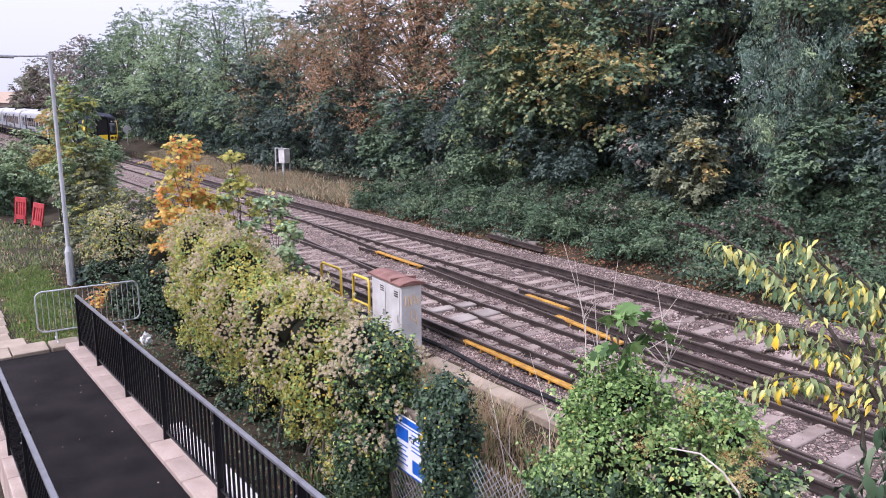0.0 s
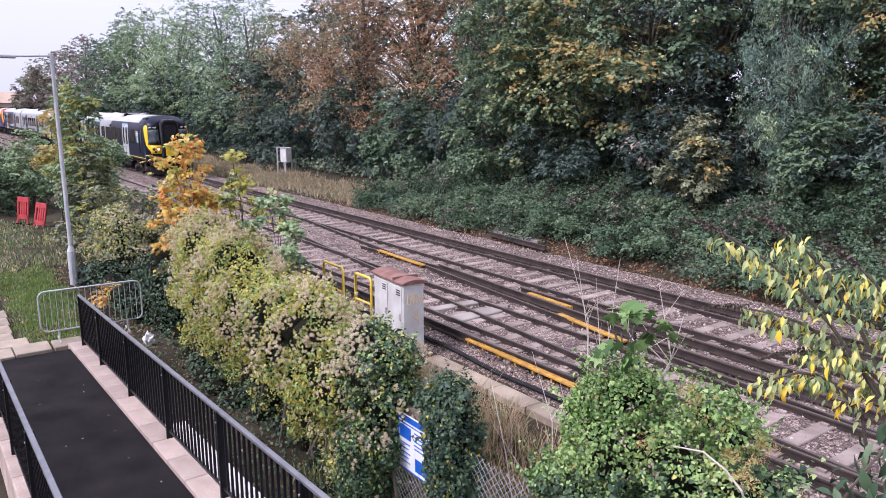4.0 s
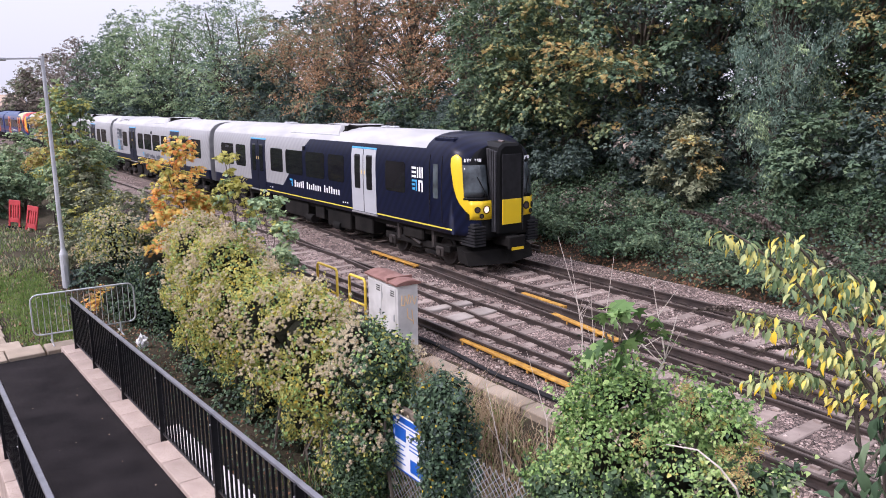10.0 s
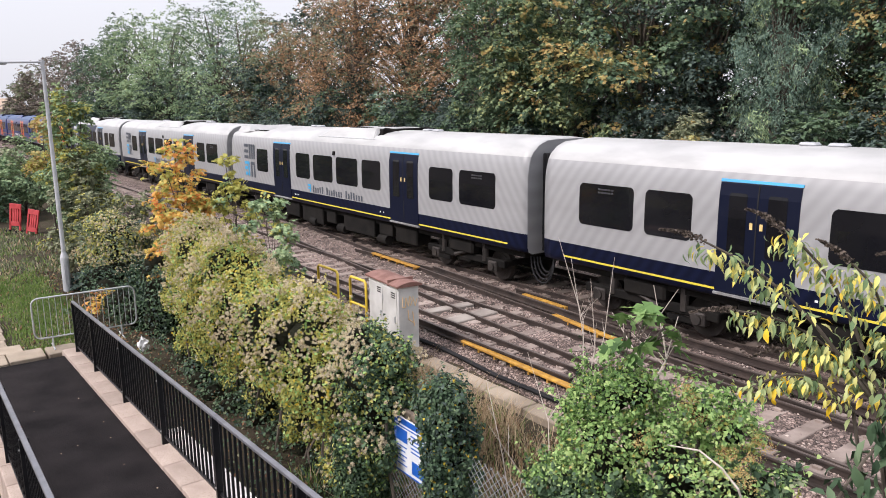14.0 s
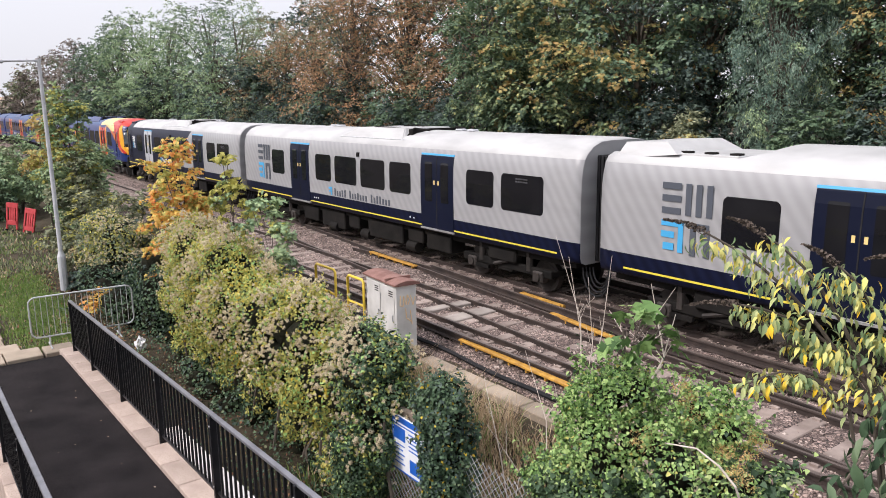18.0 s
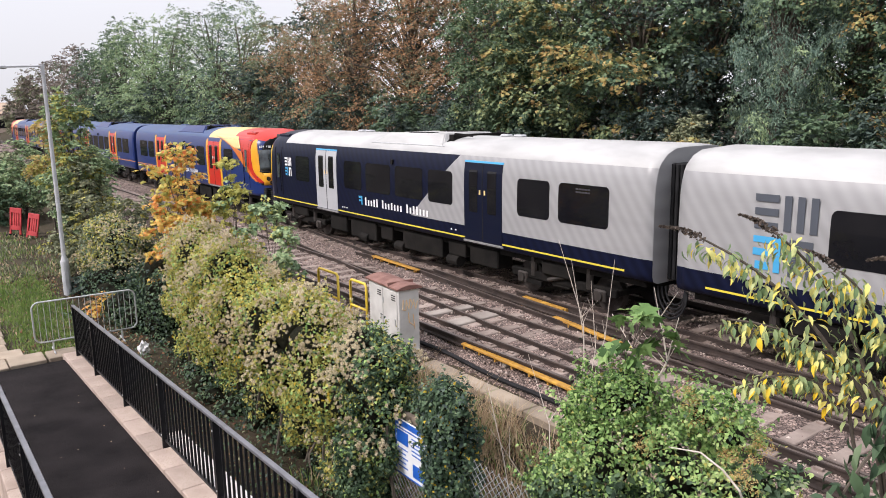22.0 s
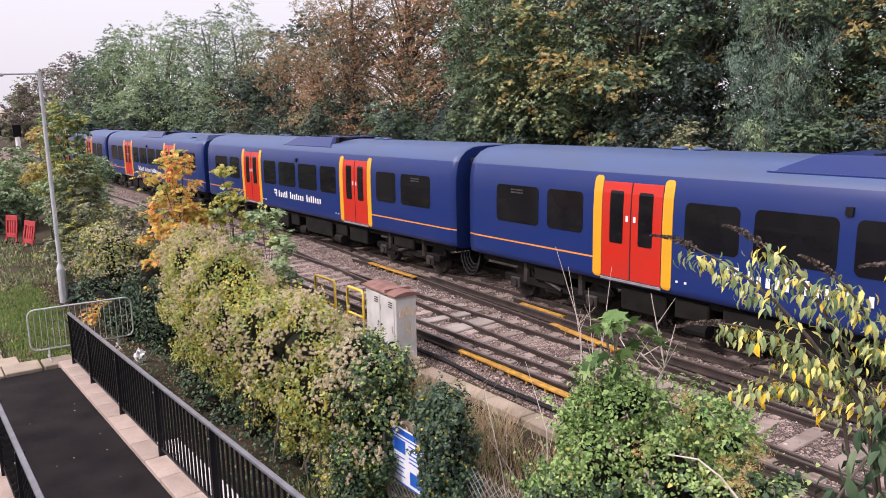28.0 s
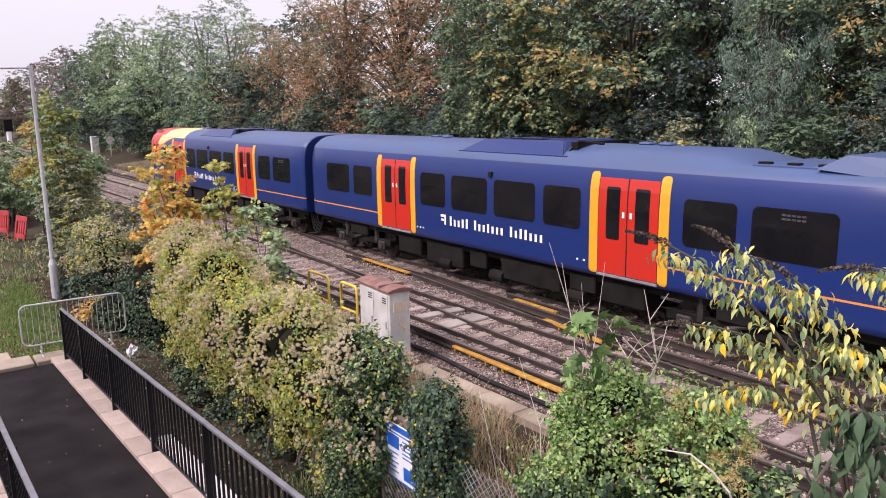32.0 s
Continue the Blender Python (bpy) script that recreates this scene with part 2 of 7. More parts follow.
M["grey"] = paint("silver_grey_paint", (0.295, 0.295, 0.3), stripes=0.07, rough=0.38)
M["grey_door"] = paint("light_door_paint", (0.4, 0.41, 0.43), rough=0.38)
M["white_roof"] = paint("white_roof_paint", (0.46, 0.46, 0.455), rough=0.5, dirt=0.3)
M["yellow"] = paint("warning_yellow", (0.78, 0.53, 0.01), rough=0.35, dirt=0.06)
M["line_yellow"] = paint("yellow_line", (0.72, 0.6, 0.06), rough=0.4)
M["black"] = paint("black_front", (0.005, 0.005, 0.0055), rough=0.4, dirt=0.04)
M["blue"] = paint("royal_blue_paint", (0.0085, 0.025, 0.13), rough=0.3)
M["blue_roof"] = paint("blue_roof_paint", (0.042, 0.08, 0.19), rough=0.5, dirt=0.25)
M["red"] = paint("red_door_paint", (0.52, 0.022, 0.01), rough=0.3)
M["orange"] = paint("orange_paint", (0.62, 0.15, 0.015), rough=0.3)
M["amber"] = paint("amber_paint", (0.74, 0.35, 0.02), rough=0.3)
M["cream"] = paint("cream_swoosh", (0.74, 0.55, 0.22), rough=0.35)
M["orange_line"] = paint("orange_line", (0.68, 0.25, 0.05), rough=0.4)
M["letter_white"] = paint("white_lettering", (0.8, 0.8, 0.8), rough=0.4, dirt=0.03)
M["letter_dark"] = paint("dark_lettering", (0.07, 0.08, 0.1), rough=0.4)
M["letter_cyan"] = paint("light_blue_vinyl", (0.05, 0.34, 0.62), rough=0.4)
M["lamp_on"] = glow("lit_headlight", (1.0, 0.74, 0.55), 0.9)
M["lamp_off"] = surface("lamp_lens", (0.05, 0.04, 0.04), (0.1, 0.07, 0.06), 6.0, 0.15, bump=0)

for key, level in (("navy", 0.14), ("navy_door", 0.14), ("black", 0.16), ("glass", 0.3), ("black_steel", 0.15), ("under", 0.2), ("rubber", 0.2), ("blue", 0.35), ("asphalt", 0.06), ("earth", 0.15), ("thatch", 0.1)):
    duller(M[key], level)

# ------------------------------------------------------------------ building helpers
rng = np.random.default_rng(7)


def obj(name, verts, faces, mats, parent=None, idx=None, smooth=False):
    me = bpy.data.meshes.new(name)
    me.from_pydata([tuple(v) for v in verts], [], faces)
    for m in mats:
        me.materials.append(m)
    if idx is not None:
        me.polygons.foreach_set("material_index", idx)
    if smooth:
        me.polygons.foreach_set("use_smooth", [True] * len(me.polygons))
    me.update()
    ob = new(name, me)
    ob.parent = parent
    return ob


def part(name, bm, material, parent, label=""):
    me = bpy.data.meshes.new(name)
    bm.to_mesh(me)
    bm.free()
    for m in material if isinstance(material, (list, tuple)) else [material]:
        me.materials.append(m)
    ob = new(name, me)
    ob.parent = parent
    if label:
        ob["label"] = label
    return ob


def again(ob, parent, m):
    """One more piece on the same mesh."""
    o = new(ob.name.split(".")[0], ob.data)
    o.parent, o.matrix_basis = parent, m
    if "label" in ob:
        o["label"] = ob["label"]
    return o


def thing(name, m, label, category, group="", kind=""):
    ob = new(name)
    ob.empty_display_size = 0.1
    ob.matrix_basis = m
    return tagged(ob, label, category, group, kind)


def box(bm, x0, x1, y0, y1, z0, z1, bevel=0.0, mi=0):
    r = bmesh.ops.create_cube(bm, size=1, matrix=Matrix.Translation(((x0 + x1) / 2, (y0 + y1) / 2, (z0 + z1) / 2)) @ Matrix.Diagonal((x1 - x0, y1 - y0, z1 - z0, 1)))
    fs = {f for v in r["verts"] for f in v.link_faces}
    for f in fs:
        f.material_index = mi
    if bevel:
        es = list({e for v in r["verts"] for e in v.link_edges})
        for f in bmesh.ops.bevel(bm, geom=es, offset=bevel, segments=1, affect="EDGES")["faces"]:
            f.material_index = mi
    return bm


def boxes(*specs, bevel=0.0):
    bm = bmesh.new()
    for s in specs:
        box(bm, *s, bevel=bevel)
    return bm


def rod(bm, a, b, r, sides=8, r2=None, mi=0):
    a, b = Vector(a), Vector(b)
    d = b - a
    q = d.to_track_quat("Z", "Y").to_matrix().to_4x4()
    res = bmesh.ops.create_cone(bm, cap_ends=True, segments=sides, radius1=r, radius2=r if r2 is None else r2, depth=d.length, matrix=Matrix.Translation((a + b) / 2) @ q)
    for v in res["verts"]:
        for f in v.link_faces:
            f.material_index = mi
    return bm


def tubes(paths, sides=6):
    """Tapered tubes: a list of (points, radii). Returns vertices and faces."""
    V, F, n = [], [], 0
    for pts, rad in paths:
        pts = np.asarray(pts, float)
        for i, p in enumerate(pts):
            d = pts[min(i + 1, len(pts) - 1)] - pts[max(i - 1, 0)]
            d = d / (np.linalg.norm(d) + 1e-9)
            u = np.cross(d, (0.3, 0.9, 0.31))
            u /= np.linalg.norm(u) + 1e-9
            w = np.cross(d, u)
            for k in range(sides):
                a = 2 * math.pi * k / sides
                V.append(p + rad[i] * (math.cos(a) * u + math.sin(a) * w))
        for i in range(len(pts) - 1):
            for k in range(sides):
                F.append((n + i * sides + k, n + i * sides + (k + 1) % sides, n + (i + 1) * sides + (k + 1) % sides, n + (i + 1) * sides + k))
        F.append(tuple(n + (len(pts) - 1) * sides + k for k in range(sides)))
        n += len(pts) * sides
    return V, F


def fast_mesh(name, V, F, mats, idx=None, smooth=False):
    """Large meshes from arrays; F is an n x 3 or n x 4 array."""
    me = bpy.data.meshes.new(name)
    k = F.shape[1]
    me.vertices.add(len(V))
    me.vertices.foreach_set("co", np.ascontiguousarray(V, np.float32).ravel())
    me.loops.add(F.size)
    me.loops.foreach_set("vertex_index", np.ascontiguousarray(F, np.int32).ravel())
    me.polygons.add(len(F))
    me.polygons.foreach_set("loop_start", np.arange(0, F.size, k, dtype=np.int32))
    for m in mats:
        me.materials.append(m)
    if idx is not None:
        me.polygons.foreach_set("material_index", np.ascontiguousarray(idx, np.int32))
    me.update(calc_edges=True)
    return me


# leaf outlines: length along y, a fold along the midrib
def outline(points, tris):
    return np.array(points, float), np.array(tris)


LEAF = outline([(0, 0, 0), (0.38, 0.45, 0.1), (0, 1, -0.05), (-0.38, 0.45, 0.1)], [(0, 1, 2), (0, 2, 3)])
TRI = outline([(-0.34, 0.1, 0), (0.3, 0.3, 0.05), (0.02, 1, -0.05)], [(0, 1, 2)])
SLIM = outline([(0, 0, 0), (0.12, 0.4, 0.04), (0, 1, -0.12), (-0.12, 0.4, 0.04)], [(0, 1, 2), (0, 2, 3)])
IVY = outline([(0, 0, 0), (0.42, 0.12, 0.05), (0.3, 0.5, 0.07), (0, 1, -0.1), (-0.3, 0.5, 0.07), (-0.42, 0.12, 0.05)],
              [(0, 1, 2), (0, 2, 3), (0, 3, 4), (0, 4, 5)])
OVAL = outline([(0, 0, 0), (0.27, 0.18, 0.05), (0.33, 0.52, 0.06), (0.03, 1, -0.12), (-0.31, 0.55, 0.06), (-0.29, 0.16, 0.05)],
               [(0, 1, 2), (0, 2, 3), (0, 3, 4), (0, 4, 5)])
MAPLE = outline([(0, 0, 0), (0.5, 0.25, 0.02), (0.25, 0.42, 0.05), (0.48, 0.75, -0.05), (0.15, 0.66, 0.04), (0, 1.05, -0.08),
                 (-0.15, 0.66, 0.04), (-0.48, 0.75, -0.05), (-0.25, 0.42, 0.05), (-0.5, 0.25, 0.02)],
                [(0, 1, 2), (0, 2, 4), (2, 3, 4), (0, 4, 5), (0, 5, 6), (0, 6, 8), (6, 7, 8), (0, 8, 9)])
LONG = outline([(0, 0, 0), (0.17, 0.3, 0.07), (0.15, 0.62, 0.03), (0.02, 1, -0.26), (-0.15, 0.62, 0.03), (-0.17, 0.3, 0.07), (0, 0.5, 0.0)],
               [(0, 1, 6), (1, 2, 6), (2, 3, 6), (3, 4, 6), (4, 5, 6), (5, 0, 6)])


def leaves(name, P, D, size, shape, mats, idx=None, parent=None, droop=0.5, spread=0.8, r=None):
    """Scatter leaves at points P whose faces turn roughly towards D; their tips hang by droop."""
    r = r or rng
    n = len(P)
    D = D / (np.linalg.norm(D, axis=1, keepdims=True) + 1e-9) + r.normal(0, spread * 0.5, (n, 3))
    D /= np.linalg.norm(D, axis=1, keepdims=True) + 1e-9
    T = r.normal(0, 1, (n, 3))
    T[:, 2] -= droop * 1.6
    T -= D * (T * D).sum(1, keepdims=True)
    T /= np.linalg.norm(T, axis=1, keepdims=True) + 1e-9
    B = np.cross(T, D)
    sv, tr = shape
    s = (np.asarray(size) * r.uniform(0.65, 1.3, n))[:, None, None]
    V = P[:, None, :] + s * (sv[None, :, 0:1] * B[:, None, :] + (sv[None, :, 1:2] - 0.4) * T[:, None, :] + sv[None, :, 2:3] * D[:, None, :])
    F = (tr[None, :, :] + (np.arange(n) * len(sv))[:, None, None]).reshape(-1, 3)
    ii = None if idx is None else np.repeat(np.asarray(idx), len(tr))
    ob = new(name, fast_mesh(name, V.reshape(-1, 3), F, mats, ii))
    ob.parent = parent
    return ob


def buried(P, C, R, k, depth):
    """Points that lie deeper than depth (a share of the radius) inside a clump other than their own."""
    bad = np.zeros(len(P), bool)
    for i in range(len(C)):
        d2 = ((P - C[i]) ** 2).sum(1)
        bad |= (d2 < (R[i] * (1 - depth)) ** 2) & (k != i)
    return bad


def unit(n, r=None):
    v = (r or rng).normal(0, 1, (n, 3))
    return v / np.linalg.norm(v, axis=1, keepdims=True)


def clumps(C, R, n, r=None, shell=0.45, flat=0.8):
    """n points in clumps with centres C and radii R, thicker towards each clump's skin."""
    r = r or rng
    w = R ** 2 / (R ** 2).sum()
    k = r.choice(len(C), n, p=w)
    d = unit(n, r)
    rad = R[k] * (shell + (1 - shell) * r.random(n) ** 0.6) * r.uniform(0.72, 1.24, n)
    return C[k] + d * rad[:, None] * np.array((1, 1, flat)), d, k


# ------------------------------------------------------------------ ground, track bed, bank
def lie(x, y):
    """Height of the ground."""
    pts_y = (-3000, -60, 2.3, 3.2, 4.8, 6.4, 7.6, 8.6, 16.6, 17.6, 19.5, 24, 32, 60, 3000)
    pts_z = (-0.8, -0.8, -0.8, -0.75, -0.85, -0.8, -0.4, -0.33, -0.33, -0.1, 0.7, 2.2, 2.8, 2.5, 2.0)
    far_z = (-0.8, -0.8, -0.8, -0.75, -0.85, -0.8, -0.4, -0.33, -0.33, -0.25, -0.1, 0.8, 1.8, 2.0, 2.0)
    w = np.clip((np.asarray(x) + 36) / 8, 0, 1)
    z = np.interp(y, pts_y, pts_z) * w + np.interp(y, pts_y, far_z) * (1 - w)
    return z + 0.05 * np.sin(x * 0.7 + y) * np.cos(y * 0.9)


def ground():
    xs = np.unique(np.concatenate([np.linspace(-3000, -200, 15), np.linspace(-200, -60, 36), np.linspace(-60, 25, 140), np.linspace(25, 120, 20), np.linspace(120, 3000, 12)]))
    ys = np.unique(np.concatenate([np.linspace(-3000, -60, 12), np.linspace(-60, -4, 16), np.linspace(-4, 36, 110), np.linspace(36, 120, 16), np.linspace(120, 3000, 12)]))
    X, Y = np.meshgrid(xs, ys)
    Z = lie(X, Y)
    V = np.stack([X, Y, Z], -1).reshape(-1, 3)
    a = (np.arange(len(ys) - 1)[:, None] * len(xs) + np.arange(len(xs) - 1)[None]).ravel()
    F = np.stack([a, a + 1, a + 1 + len(xs), a + len(xs)], 1)
    tagged(new("ground", fast_mesh("ground", V, F, [M["earth"]])), "brown earth with moss and leaf litter beside the railway", "ground", kind="structure")


ground()
TRACK_Y, NEAR_Y, GAUGE = 13.72, 10.2, 1.435


def ballast_bed():
    xs = np.arange(-140, 30, 0.22)
    ys = np.arange(8.25, 17.3, 0.2)
    X, Y = np.meshgrid(xs, ys)
    Z = -0.125 + rng.normal(0, 0.016, X.shape) + 0.02 * np.sin(X * 1.3) * np.cos(Y * 2.1)
    Z = Z - 0.3 * np.clip((8.75 - Y) / 0.5, 0, 1) - 0.28 * np.clip((Y - 16.5) / 0.8, 0, 1)
    V = np.stack([X + rng.normal(0, 0.03, X.shape), Y + rng.normal(0, 0.03, X.shape), Z], -1).reshape(-1, 3)
    a = (np.arange(len(ys) - 1)[:, None] * len(xs) + np.arange(len(xs) - 1)[None]).ravel()
    F = np.stack([a, a + 1, a + 1 + len(xs), a + len(xs)], 1)
    tagged(new("ballast_bed", fast_mesh("ballast_bed", V, F, [M["ballast"]])), "pinkish grey granite ballast under the tracks", "ballast", kind="structure")
    # loose stones
    n = 19000
    x = -42 + 44 * rng.random(n) ** 0.72
    y = rng.uniform(8.3, 17.2, n)
    z = -0.118 - 0.3 * np.clip((8.75 - y) / 0.5, 0, 1) - 0.28 * np.clip((y - 16.5) / 0.8, 0, 1)
    P = np.stack([x, y, z], 1)
    base = np.array([(1, 0, 0), (-1, 0, 0), (0, 1, 0), (0, -1, 0), (0, 0, 0.8), (0, 0, -0.8)], float)
    tr = np.array([(0, 2, 4), (2, 1, 4), (1, 3, 4), (3, 0, 4), (2, 0, 5), (1, 2, 5), (3, 1, 5), (0, 3, 5)])
    B = base[None] + rng.normal(0, 0.3, (n, 6, 3))
    s = rng.uniform(0.018, 0.036, n)[:, None, None]
    a = rng.uniform(0, 6.28, n)
    c, t = np.cos(a)[:, None], np.sin(a)[:, None]
    B = np.stack([B[..., 0] * c - B[..., 1] * t, B[..., 0] * t + B[..., 1] * c, B[..., 2]], -1)
    V = (P[:, None] + s * B).reshape(-1, 3)
    F = (tr[None] + (np.arange(n) * 6)[:, None, None]).reshape(-1, 3)
    m = M["stone"].copy()
    m.name = "loose_stone"
    nt = m.node_tree
    g = nt.nodes.new("ShaderNodeNewGeometry")
    col = ramp(nt, g.outputs["Random Per Island"], [(0.0, (0.08, 0.058, 0.05)), (0.5, (0.31, 0.24, 0.208)), (1.0, (0.52, 0.43, 0.38))])
    nt.links.new(col, nt.nodes["Principled BSDF"].inputs["Base Color"])
    tagged(new("ballast_stones", fast_mesh("ballast_stones", V, F, [m])), "loose angular pinkish grey ballast stones", "stones", kind="stuff")


ballast_bed()


def rail_mesh(pts, h=0.16, w=0.07, foot=0.14):
    """Rail section swept along points (x, y): foot, web and head. The head's top is at z = 0."""
    prof = [(-foot / 2, -h), (foot / 2, -h), (foot / 2, -h + 0.02), (0.012, -h + 0.035), (0.012, -0.045), (w / 2, -0.035), (w / 2, -0.006), (w / 2 - 0.01, 0), (-w / 2 + 0.01, 0), (-w / 2, -0.006), (-w / 2, -0.035), (-0.012, -0.045), (-0.012, -h + 0.035), (-foot / 2, -h + 0.02)]
    V, F, I, k = [], [], [], len(prof)
    for x, y in pts:
        V += [(x, y + p, z) for p, z in prof]
    for i in range(len(pts) - 1):
        for j in range(k):
            F.append((i * k + j, i * k + (j + 1) % k, (i + 1) * k + (j + 1) % k, (i + 1) * k + j))
            I.append(1 if j == 7 else 0)
    F += [tuple(range(k)), tuple(range((len(pts) - 1) * k, len(pts) * k))]
    return V, F, I + [0, 0]


def rail_of(name, pts, parent, z=0.0, label="", w=0.07):
    V, F, I = rail_mesh(pts, w=w)
    o = obj(name, [(a, b, c + z) for a, b, c in V], F, [M["rail"], M["rail_head"]], parent, I)
    if label:
        o["label"] = label
    return o


def sleeper_mesh():
    bm = boxes((-0.13, 0.13, -1.25, 1.25, -0.3, -0.105), bevel=0.015)
    for s in (-1, 1):
        for k in (-0.11, 0.11):
            box(bm, -0.06, 0.06, s * 0.7175 + k - 0.03, s * 0.7175 + k + 0.03, -0.106, -0.07)
    me = bpy.data.meshes.new("sleeper")
    bm.to_mesh(me)
    bm.free()
    me.materials.append(M["sleeper"])
    return me


SLEEPER = sleeper_mesh()


def track(label, y0, x0, x1, far_conductor):
    t = thing("railway_track", pose(0, 0, 0), label, "railway track", "parallel railway tracks", "structure")
    for s in (-1, 1):
        rail_of("rail", [(x0, y0 + s * GAUGE / 2), (x1, y0 + s * GAUGE / 2)], t)
    for a, b, y in far_conductor:
        rail_of("conductor_rail", [(a, y), (b, y)], t, 0.09, "dark raised conductor rail", w=0.085)
        bm = bmesh.new()
        for x in np.arange(max(a, -60) + 0.4, b, 2.6):
            box(bm, x - 0.06, x + 0.06, y - 0.07, y + 0.07, -0.17, -0.07)
        part("conductor_insulators", bm, M["kerb"], t, "pale insulator pots")
    for x in np.arange(-80, 14, 0.68):
        o = new("sleeper", SLEEPER)
        o.parent = t
        o.matrix_basis = pose(x + random.uniform(-0.02, 0.02), y0 + random.uniform(-0.03, 0.03), random.uniform(-0.006, 0.006), 0, 0, random.uniform(-0.8, 0.8))
    return t


far_track = track("straight running track with rusty rails on concrete sleepers", TRACK_Y, -400, 60, [(-400, 60, 14.85)])
near_track = track("straight running track with rusty rails beside a crossover", NEAR_Y, -400, 60, [(-34, -8.5, 8.87), (-6.4, 60, 8.87)])


def crossover():
    t = thing("track_crossover", pose(0, 0, 0), "rusty crossover rails linking the two tracks", "railway track", "", "structure")
    xs = np.linspace(-46, -2.5, 30)
    u = (xs + 46) / 43.5
    c = TRACK_Y + (NEAR_Y - TRACK_Y) * (u * u * (3 - 2 * u) * 0.35 + u * 0.65)
    for s in (-1, 1):
        rail_of("switch_rail", [(x, y + s * GAUGE / 2) for x, y in zip(xs, c)], t)
    rail_of("check_rail", [(-21.5, 12.02), (-20.8, 12.08), (-17.2, 12.32), (-16.5, 12.35)], t, 0, "short check rail")
    for a, b, ya, yb in ((-17.3, -9.6, 12.24, 11.72), (-9.3, -3.4, 11.6, 11.55)):
        rail_of("conductor_rail", [(a, ya), (b, yb)], t, 0.09, "dark raised conductor rail", w=0.085)
    rail_of("conductor_rail", [(-13.9, 12.42), (-3.0, 12.3)], t, 0.06, "dark raised conductor rail", w=0.085)
    return t


crossover()


def guard_board(a, b, ya, yb, z=-0.01):
    o = thing("guard_board", pose(0, 0, 0), "worn yellow guard board along the conductor rail", "guard board", "yellow guard boards")
    d = Vector((b - a, yb - ya, 0))
    bm = bmesh.new()
    n = d.cross(Vector((0, 0, 1))).normalized() * 0.045
    m = Matrix.Translation((a, ya, z)) @ d.to_track_quat("X", "Z").to_matrix().to_4x4()
    box(bm, 0, d.length, -0.085, 0.05, -0.02, 0.025, 0.006)
    bm.transform(m)
    part("board", bm, M["yellow_board"], o)
    first = None
    for k in range(int(d.length / 0.5) + 1):
        mk = m @ Matrix.Translation((k * 0.5, 0, 0))
        if first is None:
            first = part("bracket", boxes((0.04, 0.08, -0.06, 0.034, -0.09, 0.032)), M["yellow_board"], o)
            first.matrix_basis = mk
        else:
            again(first, o, mk)


for g in ((-20.5, -17.75, 12.12, 12.02), (-13.5, -12.0, 12.33, 12.24), (-11.7, -9.5, 11.62, 11.3), (-11.5, -8.3, 8.86, 8.76)):
    guard_board(*g)

# ------------------------------------------------------------------ lineside edges
def lineside():
    k = thing("concrete_kerb", pose(0, 0, 0), "old pale concrete edging along the foot of the bank", "kerb", "", "structure")
    for a, b, y, w in ((-30, -26, 17.95, 0.25), (-26, -22.2, 17.7, 0.28), (-17.4, -14, 17.25, 0.14), (-14, -9, 16.95, 0.14), (-9, -2, 16.9, 0.14)):
        part("edging", boxes((a, b - 0.03, y - w / 2, y + w / 2, -0.45, -0.1 if b < -20 else -0.25), bevel=0.02), M["kerb"], k)
    s = thing("spare_rail", pose(0, 0, 0), "rusty length of spare rail lying beside a concrete slab", "rail")
    rail_of("old_rail", [(-21.0, 17.15), (-17.7, 16.85)], s, 0.02)
    part("slab", boxes((-21, -18.6, 17.3, 17.55, -0.3, 0.02), bevel=0.02), M["kerb"], s)
    t = thing("cable_trough", pose(0, 0, 0), "line of worn concrete cable trough lids", "cable trough", "", "structure")
    for x in np.arange(-11.6, 8, 1.0):
        part("lid", boxes((x, x + 0.97, 7.82, 8.2, -0.45, -0.24 + random.uniform(0, 0.03)), bevel=0.015), M["slab"], t)
    V, F = tubes([([(x, 8.48 + 0.05 * math.sin(x * 0.9), -0.2 + 0.02 * math.sin(x * 2)) for x in np.arange(-18, 12, 0.5)], [0.045] * 60)], 6)
    tagged(obj("signal_cable", V, F, [M["rubber"]]), "black cable lying along the ballast edge", "cable")
    for (x, y, rz, w) in ((-13.0, 10.2, 4, 0.45), (-13.9, 10.2, -3, 0.3)):
        tagged(part("concrete_slab", boxes((-w / 2, w / 2, -0.7, 0.7, -0.2, -0.06), bevel=0.02), M["kerb"], None), "pale concrete slab between the rails", "slab", "slabs between the rails").matrix_basis = pose(x, y, 0, 0, 0, rz)


lineside()


# ------------------------------------------------------------------ ramp path with its railings
RAMP = lambda x: -0.45 + 0.054 * (x + 17.4)


